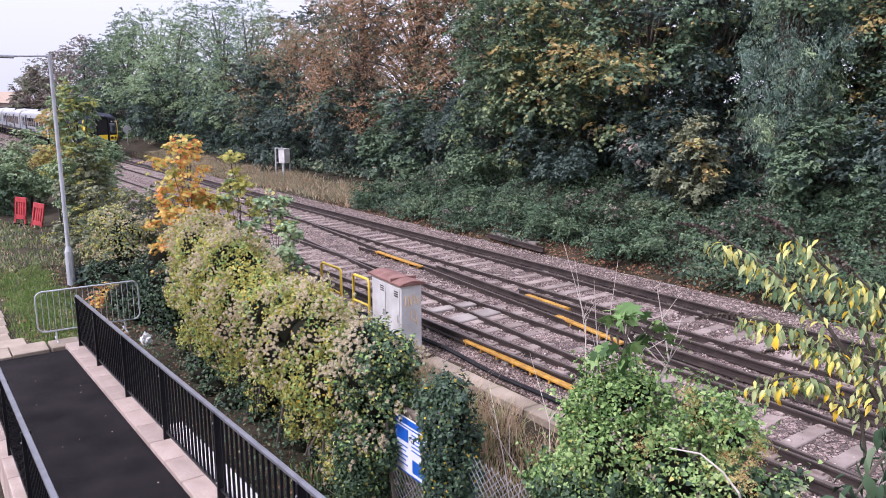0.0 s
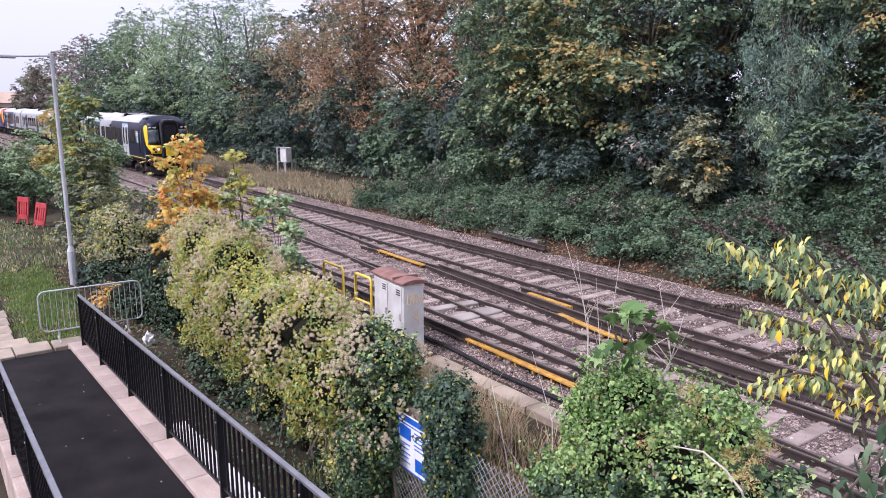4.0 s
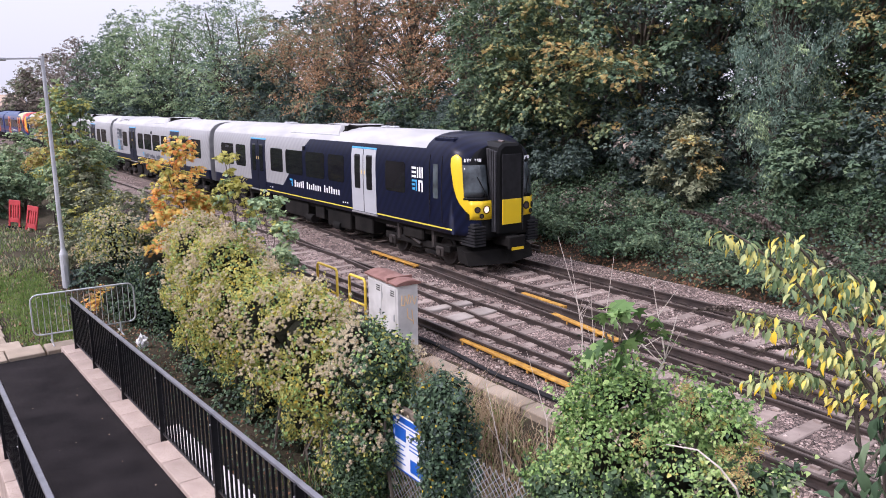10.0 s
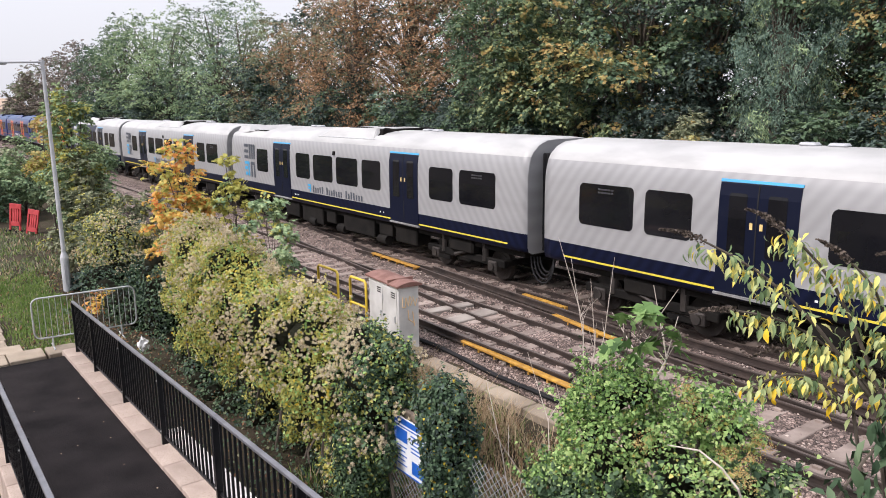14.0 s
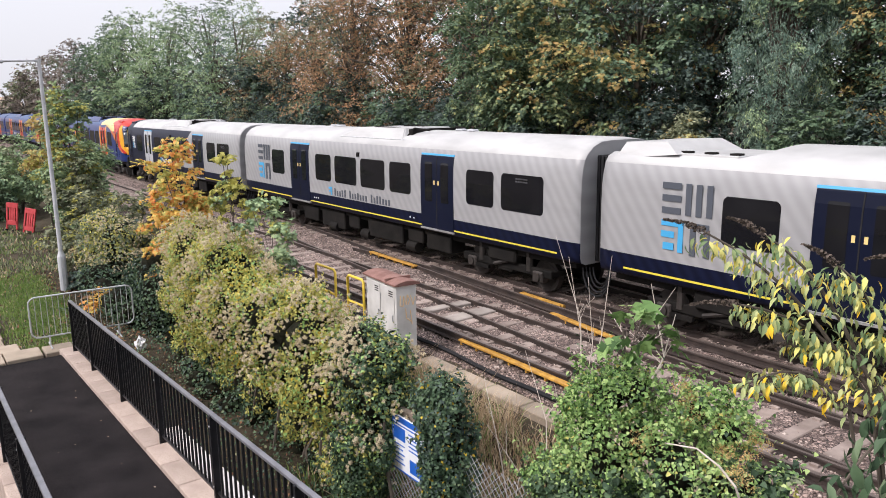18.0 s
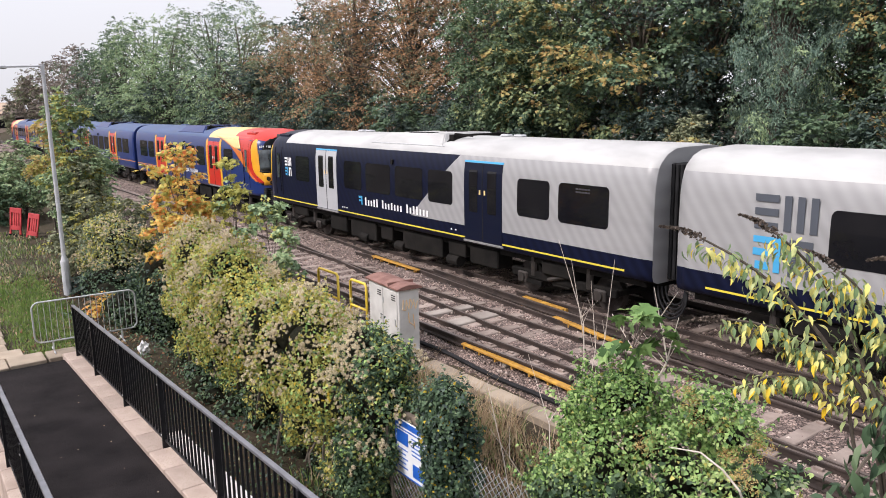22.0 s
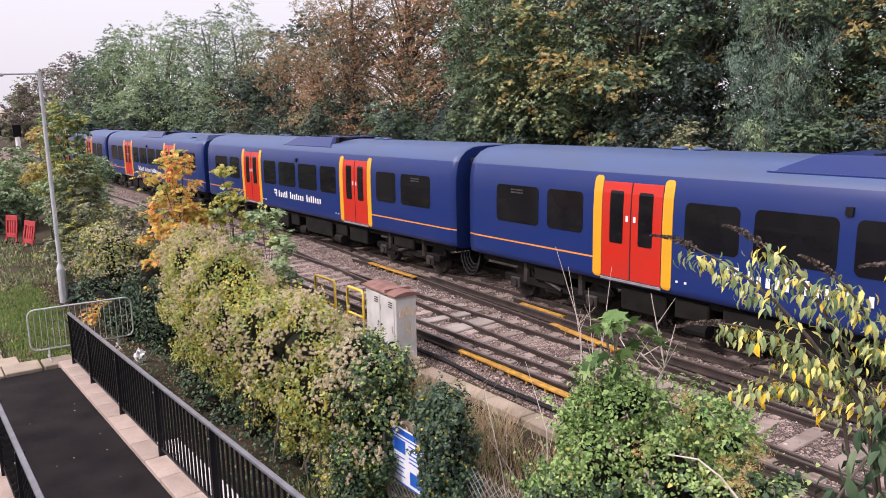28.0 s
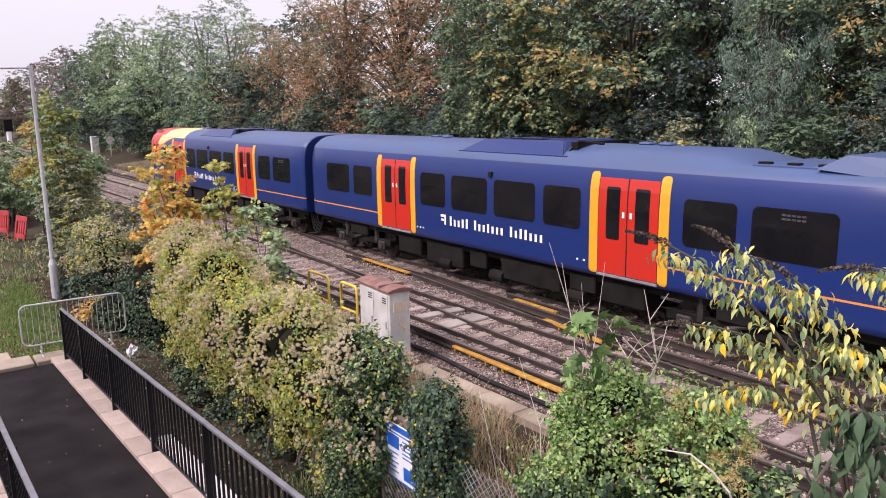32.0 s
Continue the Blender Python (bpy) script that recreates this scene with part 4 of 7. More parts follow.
def plate(x0, x1, z0, z1, s, off, r=0.0, depth=0.02, steps=4):
    """A panel lying on the carriage side s (-1 or 1), with rounded corners of radius r, following its curve."""
    if r:
        zs = {z for z in PZ if z0 + r < z < z1 - r} | {z0 + r, z1 - r}
        rows = [(z, x0, x1) for z in zs]
        for k in range(5):
            c, w = r * math.cos(radians(18 * k)), r * math.sin(radians(18 * k))
            for z in ((z1 - r + w), (z0 + r - w)):
                rows.append((z, x0 + r - c, x1 - r + c))
        rows = sorted(set((round(z, 4), round(a, 4), round(b, 4)) for z, a, b in rows))
        bm = bmesh.new()
        f = [[bm.verts.new((x, s * (side_y(z) + off), z)) for x in (a, b)] for z, a, b in rows]
        g = [[bm.verts.new((x, s * (side_y(z) + off - depth), z)) for x in (a, b)] for z, a, b in rows]
        for i in range(len(rows) - 1):
            bm.faces.new((f[i][0], f[i][1], f[i + 1][1], f[i + 1][0]))
            bm.faces.new((f[i][0], f[i + 1][0], g[i + 1][0], g[i][0]))
            bm.faces.new((f[i][1], g[i][1], g[i + 1][1], f[i + 1][1]))
        for i in (0, len(rows) - 1):
            bm.faces.new((f[i][0], f[i][1], g[i][1], g[i][0]))
    else:
        zs = sorted({z0, z1, *[z for z in PZ if z0 < z < z1]})
        bm = bmesh.new()
        cols = []
        for o in (off, off - depth):
            cols.append([[bm.verts.new((x, s * (side_y(z) + o), z)) for z in zs] for x in (x0, x1)])
        (fa, fb), (ba, bb) = cols
        for k in range(len(zs) - 1):
            bm.faces.new((fa[k], fb[k], fb[k + 1], fa[k + 1]))
            bm.faces.new((fa[k], fa[k + 1], ba[k + 1], ba[k]))
            bm.faces.new((fb[k], bb[k], bb[k + 1], fb[k + 1]))
        bm.faces.new((fa[-1], fb[-1], bb[-1], ba[-1]))
        bm.faces.new((fa[0], ba[0], bb[0], fb[0]))
    bmesh.ops.recalc_face_normals(bm, faces=bm.faces[:])
    return bm


def lettering(x0, x1, z0, h, s, off=0.012):
    """A line of writing as plain upright bars of its letters' size, in three words."""
    bm = bmesh.new()
    y = s * (side_y(z0 + 0.1) + off)
    tall = (1, .7, .7, .88, 1, 0, 1, .7, .7, .88, .7, .7, .7, 0, 1, .7, .95, .95, .7, .7, .7)
    w = (x1 - x0) / len(tall)
    for k, t in enumerate(tall):
        if t:
            xa = x0 + k * w if s < 0 else x1 - (k + 1) * w
            box(bm, xa + 0.26 * w, xa + 0.72 * w, y - 0.003, y + 0.003, z0, z0 + h * t)
    return bm


def emblem(xc, z, k, s, off=0.012):
    """The block emblem: three groups of plain strokes and one light-blue square."""
    light, blue = bmesh.new(), bmesh.new()
    y = s * (side_y(z + 0.3) + off)
    def bar(bm, a, b, c, d):
        a, b = (a, b) if s < 0 else (-b, -a)
        box(bm, xc + a * k, xc + b * k, y - 0.003, y + 0.003, z + c * k, z + d * k)
    for c in (0.52, 0.71, 0.9):
        bar(light, 0, 0.34, c, c + 0.1)
    for a in (0.42, 0.6, 0.78):
        bar(light, a, a + 0.1, 0.52, 1.0)
    for a in ((0.52, 0.62, -0.08, 0.42), (0.62, 0.84, 0.32, 0.42), (0.76, 0.86, -0.08, 0.32)):
        bar(light, *a)
    bar(blue, 0, 0.4, 0.33, 0.42)
    bar(blue, 0.31, 0.4, -0.06, 0.33)
    bar(blue, 0, 0.24, 0.15, 0.25)
    bar(blue, 0.04, 0.24, -0.04, 0.07)
    return light, blue


def bogie(car, x, cache):
    b = part("bogie", boxes((x - 1.75, x + 1.75, -1.12, -1.0, 0.42, 0.62), (x - 1.75, x + 1.75, 1.0, 1.12, 0.42, 0.62), (x - 0.3, x + 0.3, -1.1, 1.1, 0.35, 0.8), (x - 1.75, x - 1.6, -1.0, 1.0, 0.45, 0.6), (x + 1.6, x + 1.75, -1.0, 1.0, 0.45, 0.6), bevel=0.02), M["under"], car, "grimy dark bogie frame")
    for s in (-1, 1):
        for w in (-1.3, 1.3):
            part("axle_box", rod(boxes((x + w - 0.18, x + w + 0.18, s * 1.06 - 0.12, s * 1.06 + 0.12, 0.28, 0.56), bevel=0.03), (x + w, s * 1.1, 0.42), (x + w, s * 1.22, 0.42), 0.11, 10), M["wheel"], car)
            part("coil_spring", rod(bmesh.new(), (x + w * 0.72, s * 1.08, 0.5), (x + w * 0.72, s * 1.08, 0.98), 0.09, 8), M["wheel"], car)
        part("damper", rod(bmesh.new(), (x - 0.35, s * 1.16, 0.5), (x + 0.5, s * 1.16, 0.75), 0.05, 8), M["wheel"], car)
        part("air_bag", boxes((x - 0.55, x + 0.55, s * 1.1 - 0.14, s * 1.1 + 0.14, 0.62, 0.98), bevel=0.05), M["under"], car)
        part("brake_bar", boxes((x - 1.2, x - 0.6, s * 1.14 - 0.03, s * 1.14 + 0.05, 0.3, 0.4)), M["under"], car)
    for w in (-1.3, 1.3):
        ws = new("wheelset", cache)
        ws.parent = car
        ws.matrix_basis = pose(x + w, 0, 0.42)
        WHEELS.append(ws)


def wheelset_mesh():
    bm = bmesh.new()
    for s in (-1, 1):
        rod(bm, (0, s * 0.69, 0), (0, s * 0.82, 0), 0.42, 28)
        rod(bm, (0, s * 0.67, 0), (0, s * 0.69, 0), 0.445, 28)
        rod(bm, (0, s * 0.82, 0), (0, s * 0.835, 0), 0.3, 20)
        for k in range(3):
            a = k * 2.094
            rod(bm, (0.2 * math.cos(a), s * 0.83, 0.2 * math.sin(a)), (0.2 * math.cos(a), s * 0.845, 0.2 * math.sin(a)), 0.04, 6)
    rod(bm, (0, -1.1, 0), (0, 1.1, 0), 0.07, 10)
    me = bpy.data.meshes.new("wheelset")
    bm.to_mesh(me)
    bm.free()
    me.materials.append(M["wheel"])
    return me


WHEELS = []
CARS = []
WHEELSET = wheelset_mesh()


def nose(car, blue, lit):  # lit: the side whose headlight burns, or 0
    """The gangwayed cab front at -x."""
    g = bmesh.new()
    pts = [(-0.5, 1.12), (0.5, 1.12), (0.5, 3.35), (0.45, 3.55), (0.3, 3.66), (-0.3, 3.66), (-0.45, 3.55), (-0.5, 3.35)]
    a = [g.verts.new((-9.3, y, z)) for y, z in pts]
    b = [g.verts.new((-10.08, y * 0.97, z if z < 3 else z - 0.06)) for y, z in pts]
    c = [g.verts.new((-10.13, y * 0.86, z if z < 3 else z - 0.14)) for y, z in pts]
    for p, q in ((a, b), (b, c)):
        for k in range(8):
            g.faces.new((p[k], q[k], q[(k + 1) % 8], p[(k + 1) % 8]))
    g.faces.new(c)
    bmesh.ops.recalc_face_normals(g, faces=g.faces[:])
    part("gangway", g, M["black"], car, "black corridor connection surround")
    d = part("gangway_door", boxes((-10.155, -10.12, -0.35, 0.35, 1.35, 3.3), bevel=0.01), M["rubber"], car, "dark front corridor door")
    part("door_panel", boxes((-10.175, -10.15, -0.35, 0.35, 1.36, 2.06), bevel=0.008), M["yellow"], d, "bright yellow lower panel")
    part("bellows", boxes((-10.06, -10.0, -0.54, 0.54, 1.15, 3.4), (-9.97, -9.9, -0.54, 0.54, 1.15, 3.42), (-9.87, -9.8, -0.54, 0.54, 1.15, 3.44), (-9.77, -9.66, -0.54, 0.54, 1.15, 3.46), bevel=0.015), M["bellows"], car)
    for s in (-1, 1):
        if blue:
            zs = (1.6, 1.68, 1.78, 1.92, 2.05, 2.18, 2.35, 2.57, 2.76, 2.9, 3.0, 3.07, 3.14, 3.22, 3.3, 3.38, 3.46, 3.54)
            part("orange_swoop", swoop([(z, EDGE_BLUE(z), EDGE_RED(z) if z < 2.95 else EDGE_CREAM(z)) for z in zs], s), M["orange"], car, "orange swoop of paint")
            part("cream_swoop", swoop([(z, EDGE_CREAM(z), EDGE_RED(z)) for z in zs if z > 2.97], s), M["cream"], car, "cream swoop of paint")
            part("red_swoop", swoop([(z, EDGE_RED(z), EDGE_AMBER(z)) for z in zs], s), M["red"], car, "red swoop of paint")
            part("amber_swoop", swoop([(z, EDGE_AMBER(z), EDGE_SCREEN(z)) for z in zs], s, 0.008), M["amber"], car, "amber band round the windscreen")
        else:
            part("crescent", swoop(CRESCENT, s), M["yellow"], car, "bright yellow crescent on the cab corner")
        part("windscreen", nose_patch((-9.6, -9.68, -9.76, -9.84, -9.92, -10.0, -10.18), (2.14, 2.3, 2.55, 2.8, 3.02), s, 0.012), M["screen"], car, "tall windscreen with pale reflections put into its colour")
        part("screen_frame", nose_patch((-9.58, -9.66, -9.74, -9.83, -9.92, -10.02, -10.2), (2.07, 2.13), s, 0.016), M["black"], car)
        part("wiper", rod(bmesh.new(), (-9.97, s * 0.7, 2.12), (-9.8, s * 0.95, 2.7), 0.012, 5), M["black"], car)
        lp = part("lamp_panel", nose_patch((-9.72, -9.79, -9.86, -9.92, -10.0, -10.28), (1.52, 1.7, 1.9, 2.04), s, 0.012), M["yellow"] if not blue else M["amber"], car, "yellow lamp panel")
        for y, z, r, on in ((0.74, 1.8, 0.095, lit == s), (0.99, 1.8, 0.068, False), (0.9, 1.63, 0.05, False)):
            xo = float(np.interp(y, (0.9, 1.04, 1.17), (-9.92, -9.82, -9.7)))
            nd = Vector((-1, s * float(np.interp(y, (0.8, 1.0), (0.0, 0.55))), 0)).normalized()
            c0 = Vector((xo, s * y, z))
            part("headlight" if r > 0.09 else "marker_light", rod(bmesh.new(), c0 - nd * 0.05, c0 + nd * 0.03, r, 16), M["lamp_on"] if on else M["lamp_off"], lp)
            sd = nd.cross(Vector((0, 0, 1)))
            ring = [c0 + nd * 0.03 + sd * ((r + 0.008) * math.cos(a)) + Vector((0, 0, (r + 0.008) * math.sin(a))) for a in np.linspace(0, 6.3, 16)]
            V, F = tubes([(ring, [0.016] * 16)], 5)
            obj("lamp_rim", V, F, [M["black"]], lp)
        cb = part("crash_block", boxes((-9.9, -9.35, s * 0.98 - 0.17, s * 0.98 + 0.17, 0.76, 1.42), bevel=0.02), M["rubber"], car, "black ribbed anti-climber block")
        for k in range(7):
            part("rib", boxes((-9.98, -9.35, s * 0.98 - 0.2, s * 0.98 + 0.2, 0.78 + k * 0.085, 0.835 + k * 0.085), bevel=0.008), M["rubber"], cb)
        part("unit_number_bars", boxes(*[(-9.76 + k * 0.035, -9.72 + k * 0.035, s * (0.8 + k * 0.06) - 0.02, s * (0.8 + k * 0.06) + 0.02, 3.1, 3.19) for k in range(7) if k != 3]), M["letter_white"], car)
        # cab side door outline, its window and a grab rail
        part("cab_door_seam", plate(-8.78, -8.76, 1.35, 3.25, s, 0.01, 0, 0.016), M["under"], car)
        part("cab_door_seam", plate(-8.18, -8.16, 1.35, 3.25, s, 0.01, 0, 0.016), M["under"], car)
        part("cab_window", plate(-8.6, -8.36, 2.02, 3.0, s, 0.014, 0.04), M["screen"], car)
        part("grab_rail", rod(bmesh.new(), (-8.24, s * 1.45, 1.5), (-8.24, s * 1.45, 2.9), 0.012, 6), M["black"], car)
    bm = boxes((-10.35, -9.6, -0.22, 0.22, 0.72, 1.02), (-10.42, -10.3, -0.3, 0.3, 0.68, 1.05), bevel=0.03)
    part("coupler", bm, M["under"], car, "dark automatic coupler")
    part("coupler_plate", boxes((-10.44, -10.41, -0.22, 0.22, 0.66, 0.74)), M["yellow"], car, "yellow plate under the coupler")
    bm = bmesh.new()
    v = [bm.verts.new(p) for p in ((-9.75, -1.2, 0.22), (-10.1, 0, 0.22), (-9.75, 1.2, 0.22), (-9.6, -1.22, 0.58), (-9.85, 0, 0.62), (-9.6, 1.22, 0.58), (-9.3, -1.22, 0.3), (-9.3, 1.22, 0.3), (-9.2, -1.22, 0.7), (-9.2, 1.22, 0.7))]
    for f in ((0, 1, 4, 3), (1, 2, 5, 4), (0, 3, 8, 6), (2, 7, 9, 5), (3, 4, 5, 9, 8), (0, 6, 7, 2, 1)):
        bm.faces.new([v[i] for i in f])
    bmesh.ops.recalc_face_normals(bm, faces=bm.faces[:])
    part("plough", bm, M["under"], car, "dark snow plough")
    for s in (-1, 1):
        hatch = part("roof_hatch", boxes((-8.95, -8.0, s * 0.86 - 0.24, s * 0.86 + 0.24, 3.5, 3.74), bevel=0.03), M["navy"] if not blue else M["red"], car, "low louvred hatch on the cab roof")
        part("grille", boxes((-8.85, -8.1, s * 0.94 - 0.1, s * 0.94 + 0.1, 3.73, 3.75)), M["rubber"], hatch)
        part("roof_step", boxes((-9.15, -8.95, s * 0.55 - 0.08, s * 0.55 + 0.08, 3.5, 3.72), bevel=0.02), M["black"], car)
    part("top_lamp", rod(bmesh.new(), (-9.6, 0, 3.62), (-9.78, 0, 3.6), 0.06, 10), M["lamp_off"], car)


def carriage(livery, cab, pan=0, lit=0, label="", turned=False):
    car = thing("train_carriage", pose(0, TRACK_Y, 0), label, "train carriage", "carriages of the passing train")
    silver = livery == "grey"
    if silver:
        mats = ["navy", "grey", "white_roof", "line_yellow", "yellow", "black", "under"]
        def colour(x, y, z, n):
            if n.z < -0.7:
                return "under"
            if cab and x < -9.62 and z > 1.5 and z < 3.42:
                return "black"
            if cab and x < -7.88 and z > 3.42:
                return "navy"
            if n.x < -0.85 and cab and x < 0:
                return "black"
            if z > 3.42:
                return "white_roof"
            if 1.165 < z < 1.235:
                return "line_yellow" if abs(x) < 9.2 else "navy"
            if z < 1.53:
                return "navy"
            if cab:
                if y < 0:
                    return "grey" if x > 0.95 + (z - 1.5) * 1.25 else "navy"
                return "grey" if x > 2.4 - (z - 1.2) * 1.25 else "navy"
            return "grey"
        cuts = [((-9.62, 0, 0), (1, 0, 0)), ((0.95, 0, 1.5), (1, 0, -1.25)), ((2.4, 0, 1.2), (1, 0, 1.25)), ((-7.88, 0, 0), (1, 0, 0)), ((-9.2, 0, 0), (1, 0, 0)), ((9.2, 0, 0), (1, 0, 0))] if cab else [((9.2, 0, 0), (1, 0, 0)), ((-9.2, 0, 0), (1, 0, 0))]
    else:
        mats = ["blue", "blue_roof", "orange_line", "red", "orange", "amber", "cream", "yellow", "black", "under"]
        def colour(x, y, z, n):
            if n.z < -0.7:
                return "under"
            if cab:
                if x < -9.6 and 1.5 < z < 3.42 or (n.x < -0.85 and x < 0):
                    return "black"
                if z > 3.42 and x < -3.6:
                    return "red" if x < -6.9 else "cream"
            if z > 3.42:
                return "blue_roof"
            if 1.52 < z < 1.555 and (x > 5.4 or (x < -5.4 and not cab)):
                return "orange_line"
            return "blue"
        cuts = [((5.4, 0, 0), (1, 0, 0)), ((-5.4, 0, 0), (1, 0, 0))]
        if cab:
            cuts += [((-9.6, 0, 0), (1, 0, 0)), ((-6.9, 0, 0), (1, 0, 0)), ((-3.6, 0, 0), (1, 0, 0))]
    part("body", shell(cab, pan, colour, mats, cuts), [M[k] for k in mats], car)
    # doors, windows and lettering on both sides
    for s in (-1, 1):
        for c in (-4.41, 4.41):
            on_navy = silver and cab and c < 0
            dm = (M["grey_door"] if on_navy else M["navy_door"]) if silver else M["red"]
            if not silver:
                for e in (-1.04, 0.8):
                    part("door_surround", plate(c + e, c + e + 0.24, 1.12, 3.36, s, 0.012, 0.1), M["amber"], car, "amber door surround")
            else:
                part("door_header", plate(c - 0.79, c + 0.79, 3.25, 3.3, s, 0.016), M["letter_cyan"], car, "light blue strip over the doors")
            part("door_step", plate(c - 0.8, c + 0.8, 1.1, 1.15, s, 0.05, 0, 0.06), M["galv"], car)
            part("door_gap", plate(c - 0.012, c + 0.012, 1.17, 3.24, s, 0.02), M["rubber"], car, "black rubber door edge")
            for e in (-0.78, 0.015):
                dl = part("door_leaf", plate(c + e, c + e + 0.765, 1.17, 3.24, s, 0.014), dm, car)
                wx = c + e + (0.22 if e < 0 else 0.19)
                part("door_window", plate(wx, wx + 0.36, 1.93, 3.06, s, 0.02, 0.05), M["glass"], dl)
                part("door_button", plate(c + (-0.13 if e < 0 else 0.07), c + (-0.07 if e < 0 else 0.13), 2.42, 2.54, s, 0.022), M["cream"] if silver else M["letter_white"], dl, "pale door button")
        wins = [(-3.09, -1.92), (-1.63, -0.14), (0.14, 1.63), (1.92, 3.09), (5.77, 6.9), (7.2, 8.73)]
        wins += [(-6.9, -5.77)] if (silver or cab) else [(-8.73, -7.2), (-6.9, -5.77)]
        for a, b in wins:
            part("window", plate(a, b, 2.02, 2.96, s, 0.008, 0.13), M["glass"], car)
        part("destination_bars", boxes(*[(7.75 + 0.09 * k, 7.82 + 0.09 * k, s * 1.412 - 0.006, s * 1.412 + 0.006, z, z + 0.035) for k in range(5) for z in (2.76, 2.83)]), M["letter_dim"], car, "dim lit destination shown as plain bars")["kind"] = "stuff"
        ahead = 0.82 if cab and silver and s > 0 else 0.0
        lm = M["letter_white"] if (not silver or cab) else M["letter_dark"]
        lo = -1.75 if s < 0 else -1.95
        part("lettering", lettering(lo - ahead, lo + 3.7 - ahead, 1.56, 0.26, s), lm, car, "line of lettering shown as plain bars")["kind"] = "stuff"
        xa = (-2.0 if s < 0 else 2.0) - ahead
        part("arrow_emblem", boxes((xa - 0.12, xa + 0.12, s * 1.418 - 0.003, s * 1.418 + 0.003, 1.77, 1.84), (xa + (0.05 if s < 0 else -0.12), xa + (0.12 if s < 0 else -0.05), s * 1.418 - 0.003, s * 1.418 + 0.003, 1.56, 1.77), (xa - 0.1, xa + 0.02, s * 1.418 - 0.003, s * 1.418 + 0.003, 1.66, 1.72)), M["letter_cyan"] if silver else lm, car)
        if silver:
            k = 0.66 if cab else 1.3
            xc = -7.85 if cab else -8.25
            li, bl = emblem(xc if s < 0 else xc + 0.86 * k, 1.82 if not cab else 2.2, k, s)
            part("emblem_letters", li, lm, car, "plain light block shapes")
            part("emblem_square", bl, M["letter_cyan"], car, "light blue square emblem")
        part("side_lamp", plate(-0.06, 0.06, 3.0, 3.14, s, 0.05, 0, 0.06), M["under"], car)
        for x in (-3.3, -3.15, -3.0, 3.0, 3.2):
            part("data_mark", boxes((x, x + 0.05, s * 1.41 - 0.006, s * 1.41 + 0.006, 1.33, 1.37)), M["letter_white"], car)
    # roof equipment; its sloping end always points down the line
    d = -1 if turned else 1
    roof = M["white_roof"] if silver else M["blue_roof"]
    ac = bmesh.new()
    low = [(-1.55, 1.14, 3.62), (2.3, 1.14, 3.62), (2.3, -1.14, 3.62), (-1.55, -1.14, 3.62)]
    top = [(-0.85, 0.86, 3.93), (2.05, 0.86, 3.95), (2.05, -0.86, 3.95), (-0.85, -0.86, 3.93)]
    va, vb = [ac.verts.new((d * x, y, z)) for x, y, z in low], [ac.verts.new((d * x, y, z)) for x, y, z in top]
    for k in range(4):
        ac.faces.new((va[k], va[(k + 1) % 4], vb[(k + 1) % 4], vb[k]))
    ac.faces.new(vb)
    bmesh.ops.recalc_face_normals(ac, faces=ac.faces[:])
    bmesh.ops.bevel(ac, geom=[e for e in ac.edges if not e.is_boundary], offset=0.03, segments=2, affect="EDGES")
    part("roof_unit", ac, roof if silver else M["blue"], car, "raised roof air unit")
    part("unit_skirt", boxes((min(d * -1.62, d * 2.4), max(d * -1.62, d * 2.4), -1.15, 1.15, 3.57, 3.63), bevel=0.01), M["galv"] if silver else M["blue"], car)
    part("louvre", boxes(*[(min(d * (0.0 + k * 0.2), d * (0.13 + k * 0.2)), max(d * (0.0 + k * 0.2), d * (0.13 + k * 0.2)), s * (0.5 + j * 0.17) - 0.07, s * (0.5 + j * 0.17) + 0.07, 3.938, 3.958) for k in range(6) for j in range(2) for s in (-1, 1)]), M["under"], car, "dark louvre slots")["kind"] = "stuff"
    fl = bmesh.new()
    for y in (-0.98, 0.98):
        rod(fl, (d * 2.25, y, 3.66), (d * 2.45, y * 0.8, 3.95), 0.03, 6)
        rod(fl, (d * 2.45, y * 0.8, 3.95), (d * 3.1, y * 0.7, 3.9), 0.03, 6)
    box(fl, min(d * 2.3, d * 2.5), max(d * 2.3, d * 2.5), -0.9, 0.9, 3.62, 3.93)
    part("flange", fl, M["under"], car, "dark flange at the air unit's end")
    for x in (3.75, 4.3, -4.15, -3.6):
        part("roof_vent", boxes((x - 0.17, x + 0.17, -0.12, 0.12, 3.86, 3.94), bevel=0.035), M["grey_door"] if silver else M["blue_roof"], car)
    if pan:
        part("roof_well", boxes((min(pan * 6.9, pan * 9.6), max(pan * 6.9, pan * 9.6), -1.0, 1.0, 3.6, 3.66), bevel=0.01), roof, car, "lowered roof well")
        part("well_pads", boxes(*[(pan * 7.6 + k * 0.55 - 0.1, pan * 7.6 + k * 0.55 + 0.1, -0.9, -0.72, 3.66, 3.7) for k in (-1, 0, 1, 2)]), M["under"], car)
        hump = bmesh.new()
        prof = [(9.72, 3.5), (9.6, 3.84), (8.55, 3.88), (8.15, 3.64)]
        rows = [[hump.verts.new((pan * x, y * (1.0 if z < 3.7 else 0.82), z)) for x, z in prof] for y in (-1.15, 1.15)]
        for k in range(3):
            hump.faces.new((rows[0][k], rows[0][k + 1], rows[1][k + 1], rows[1][k]))
        hump.faces.new(rows[0])
        hump.faces.new(rows[1][::-1])
        bmesh.ops.recalc_face_normals(hump, faces=hump.faces[:])
        part("roof_fairing", hump, roof, car, "raised fairing at the carriage end")
    # underframe
    bm = boxes((-9.6, 9.6, -1.15, 1.15, 0.86, 1.04))
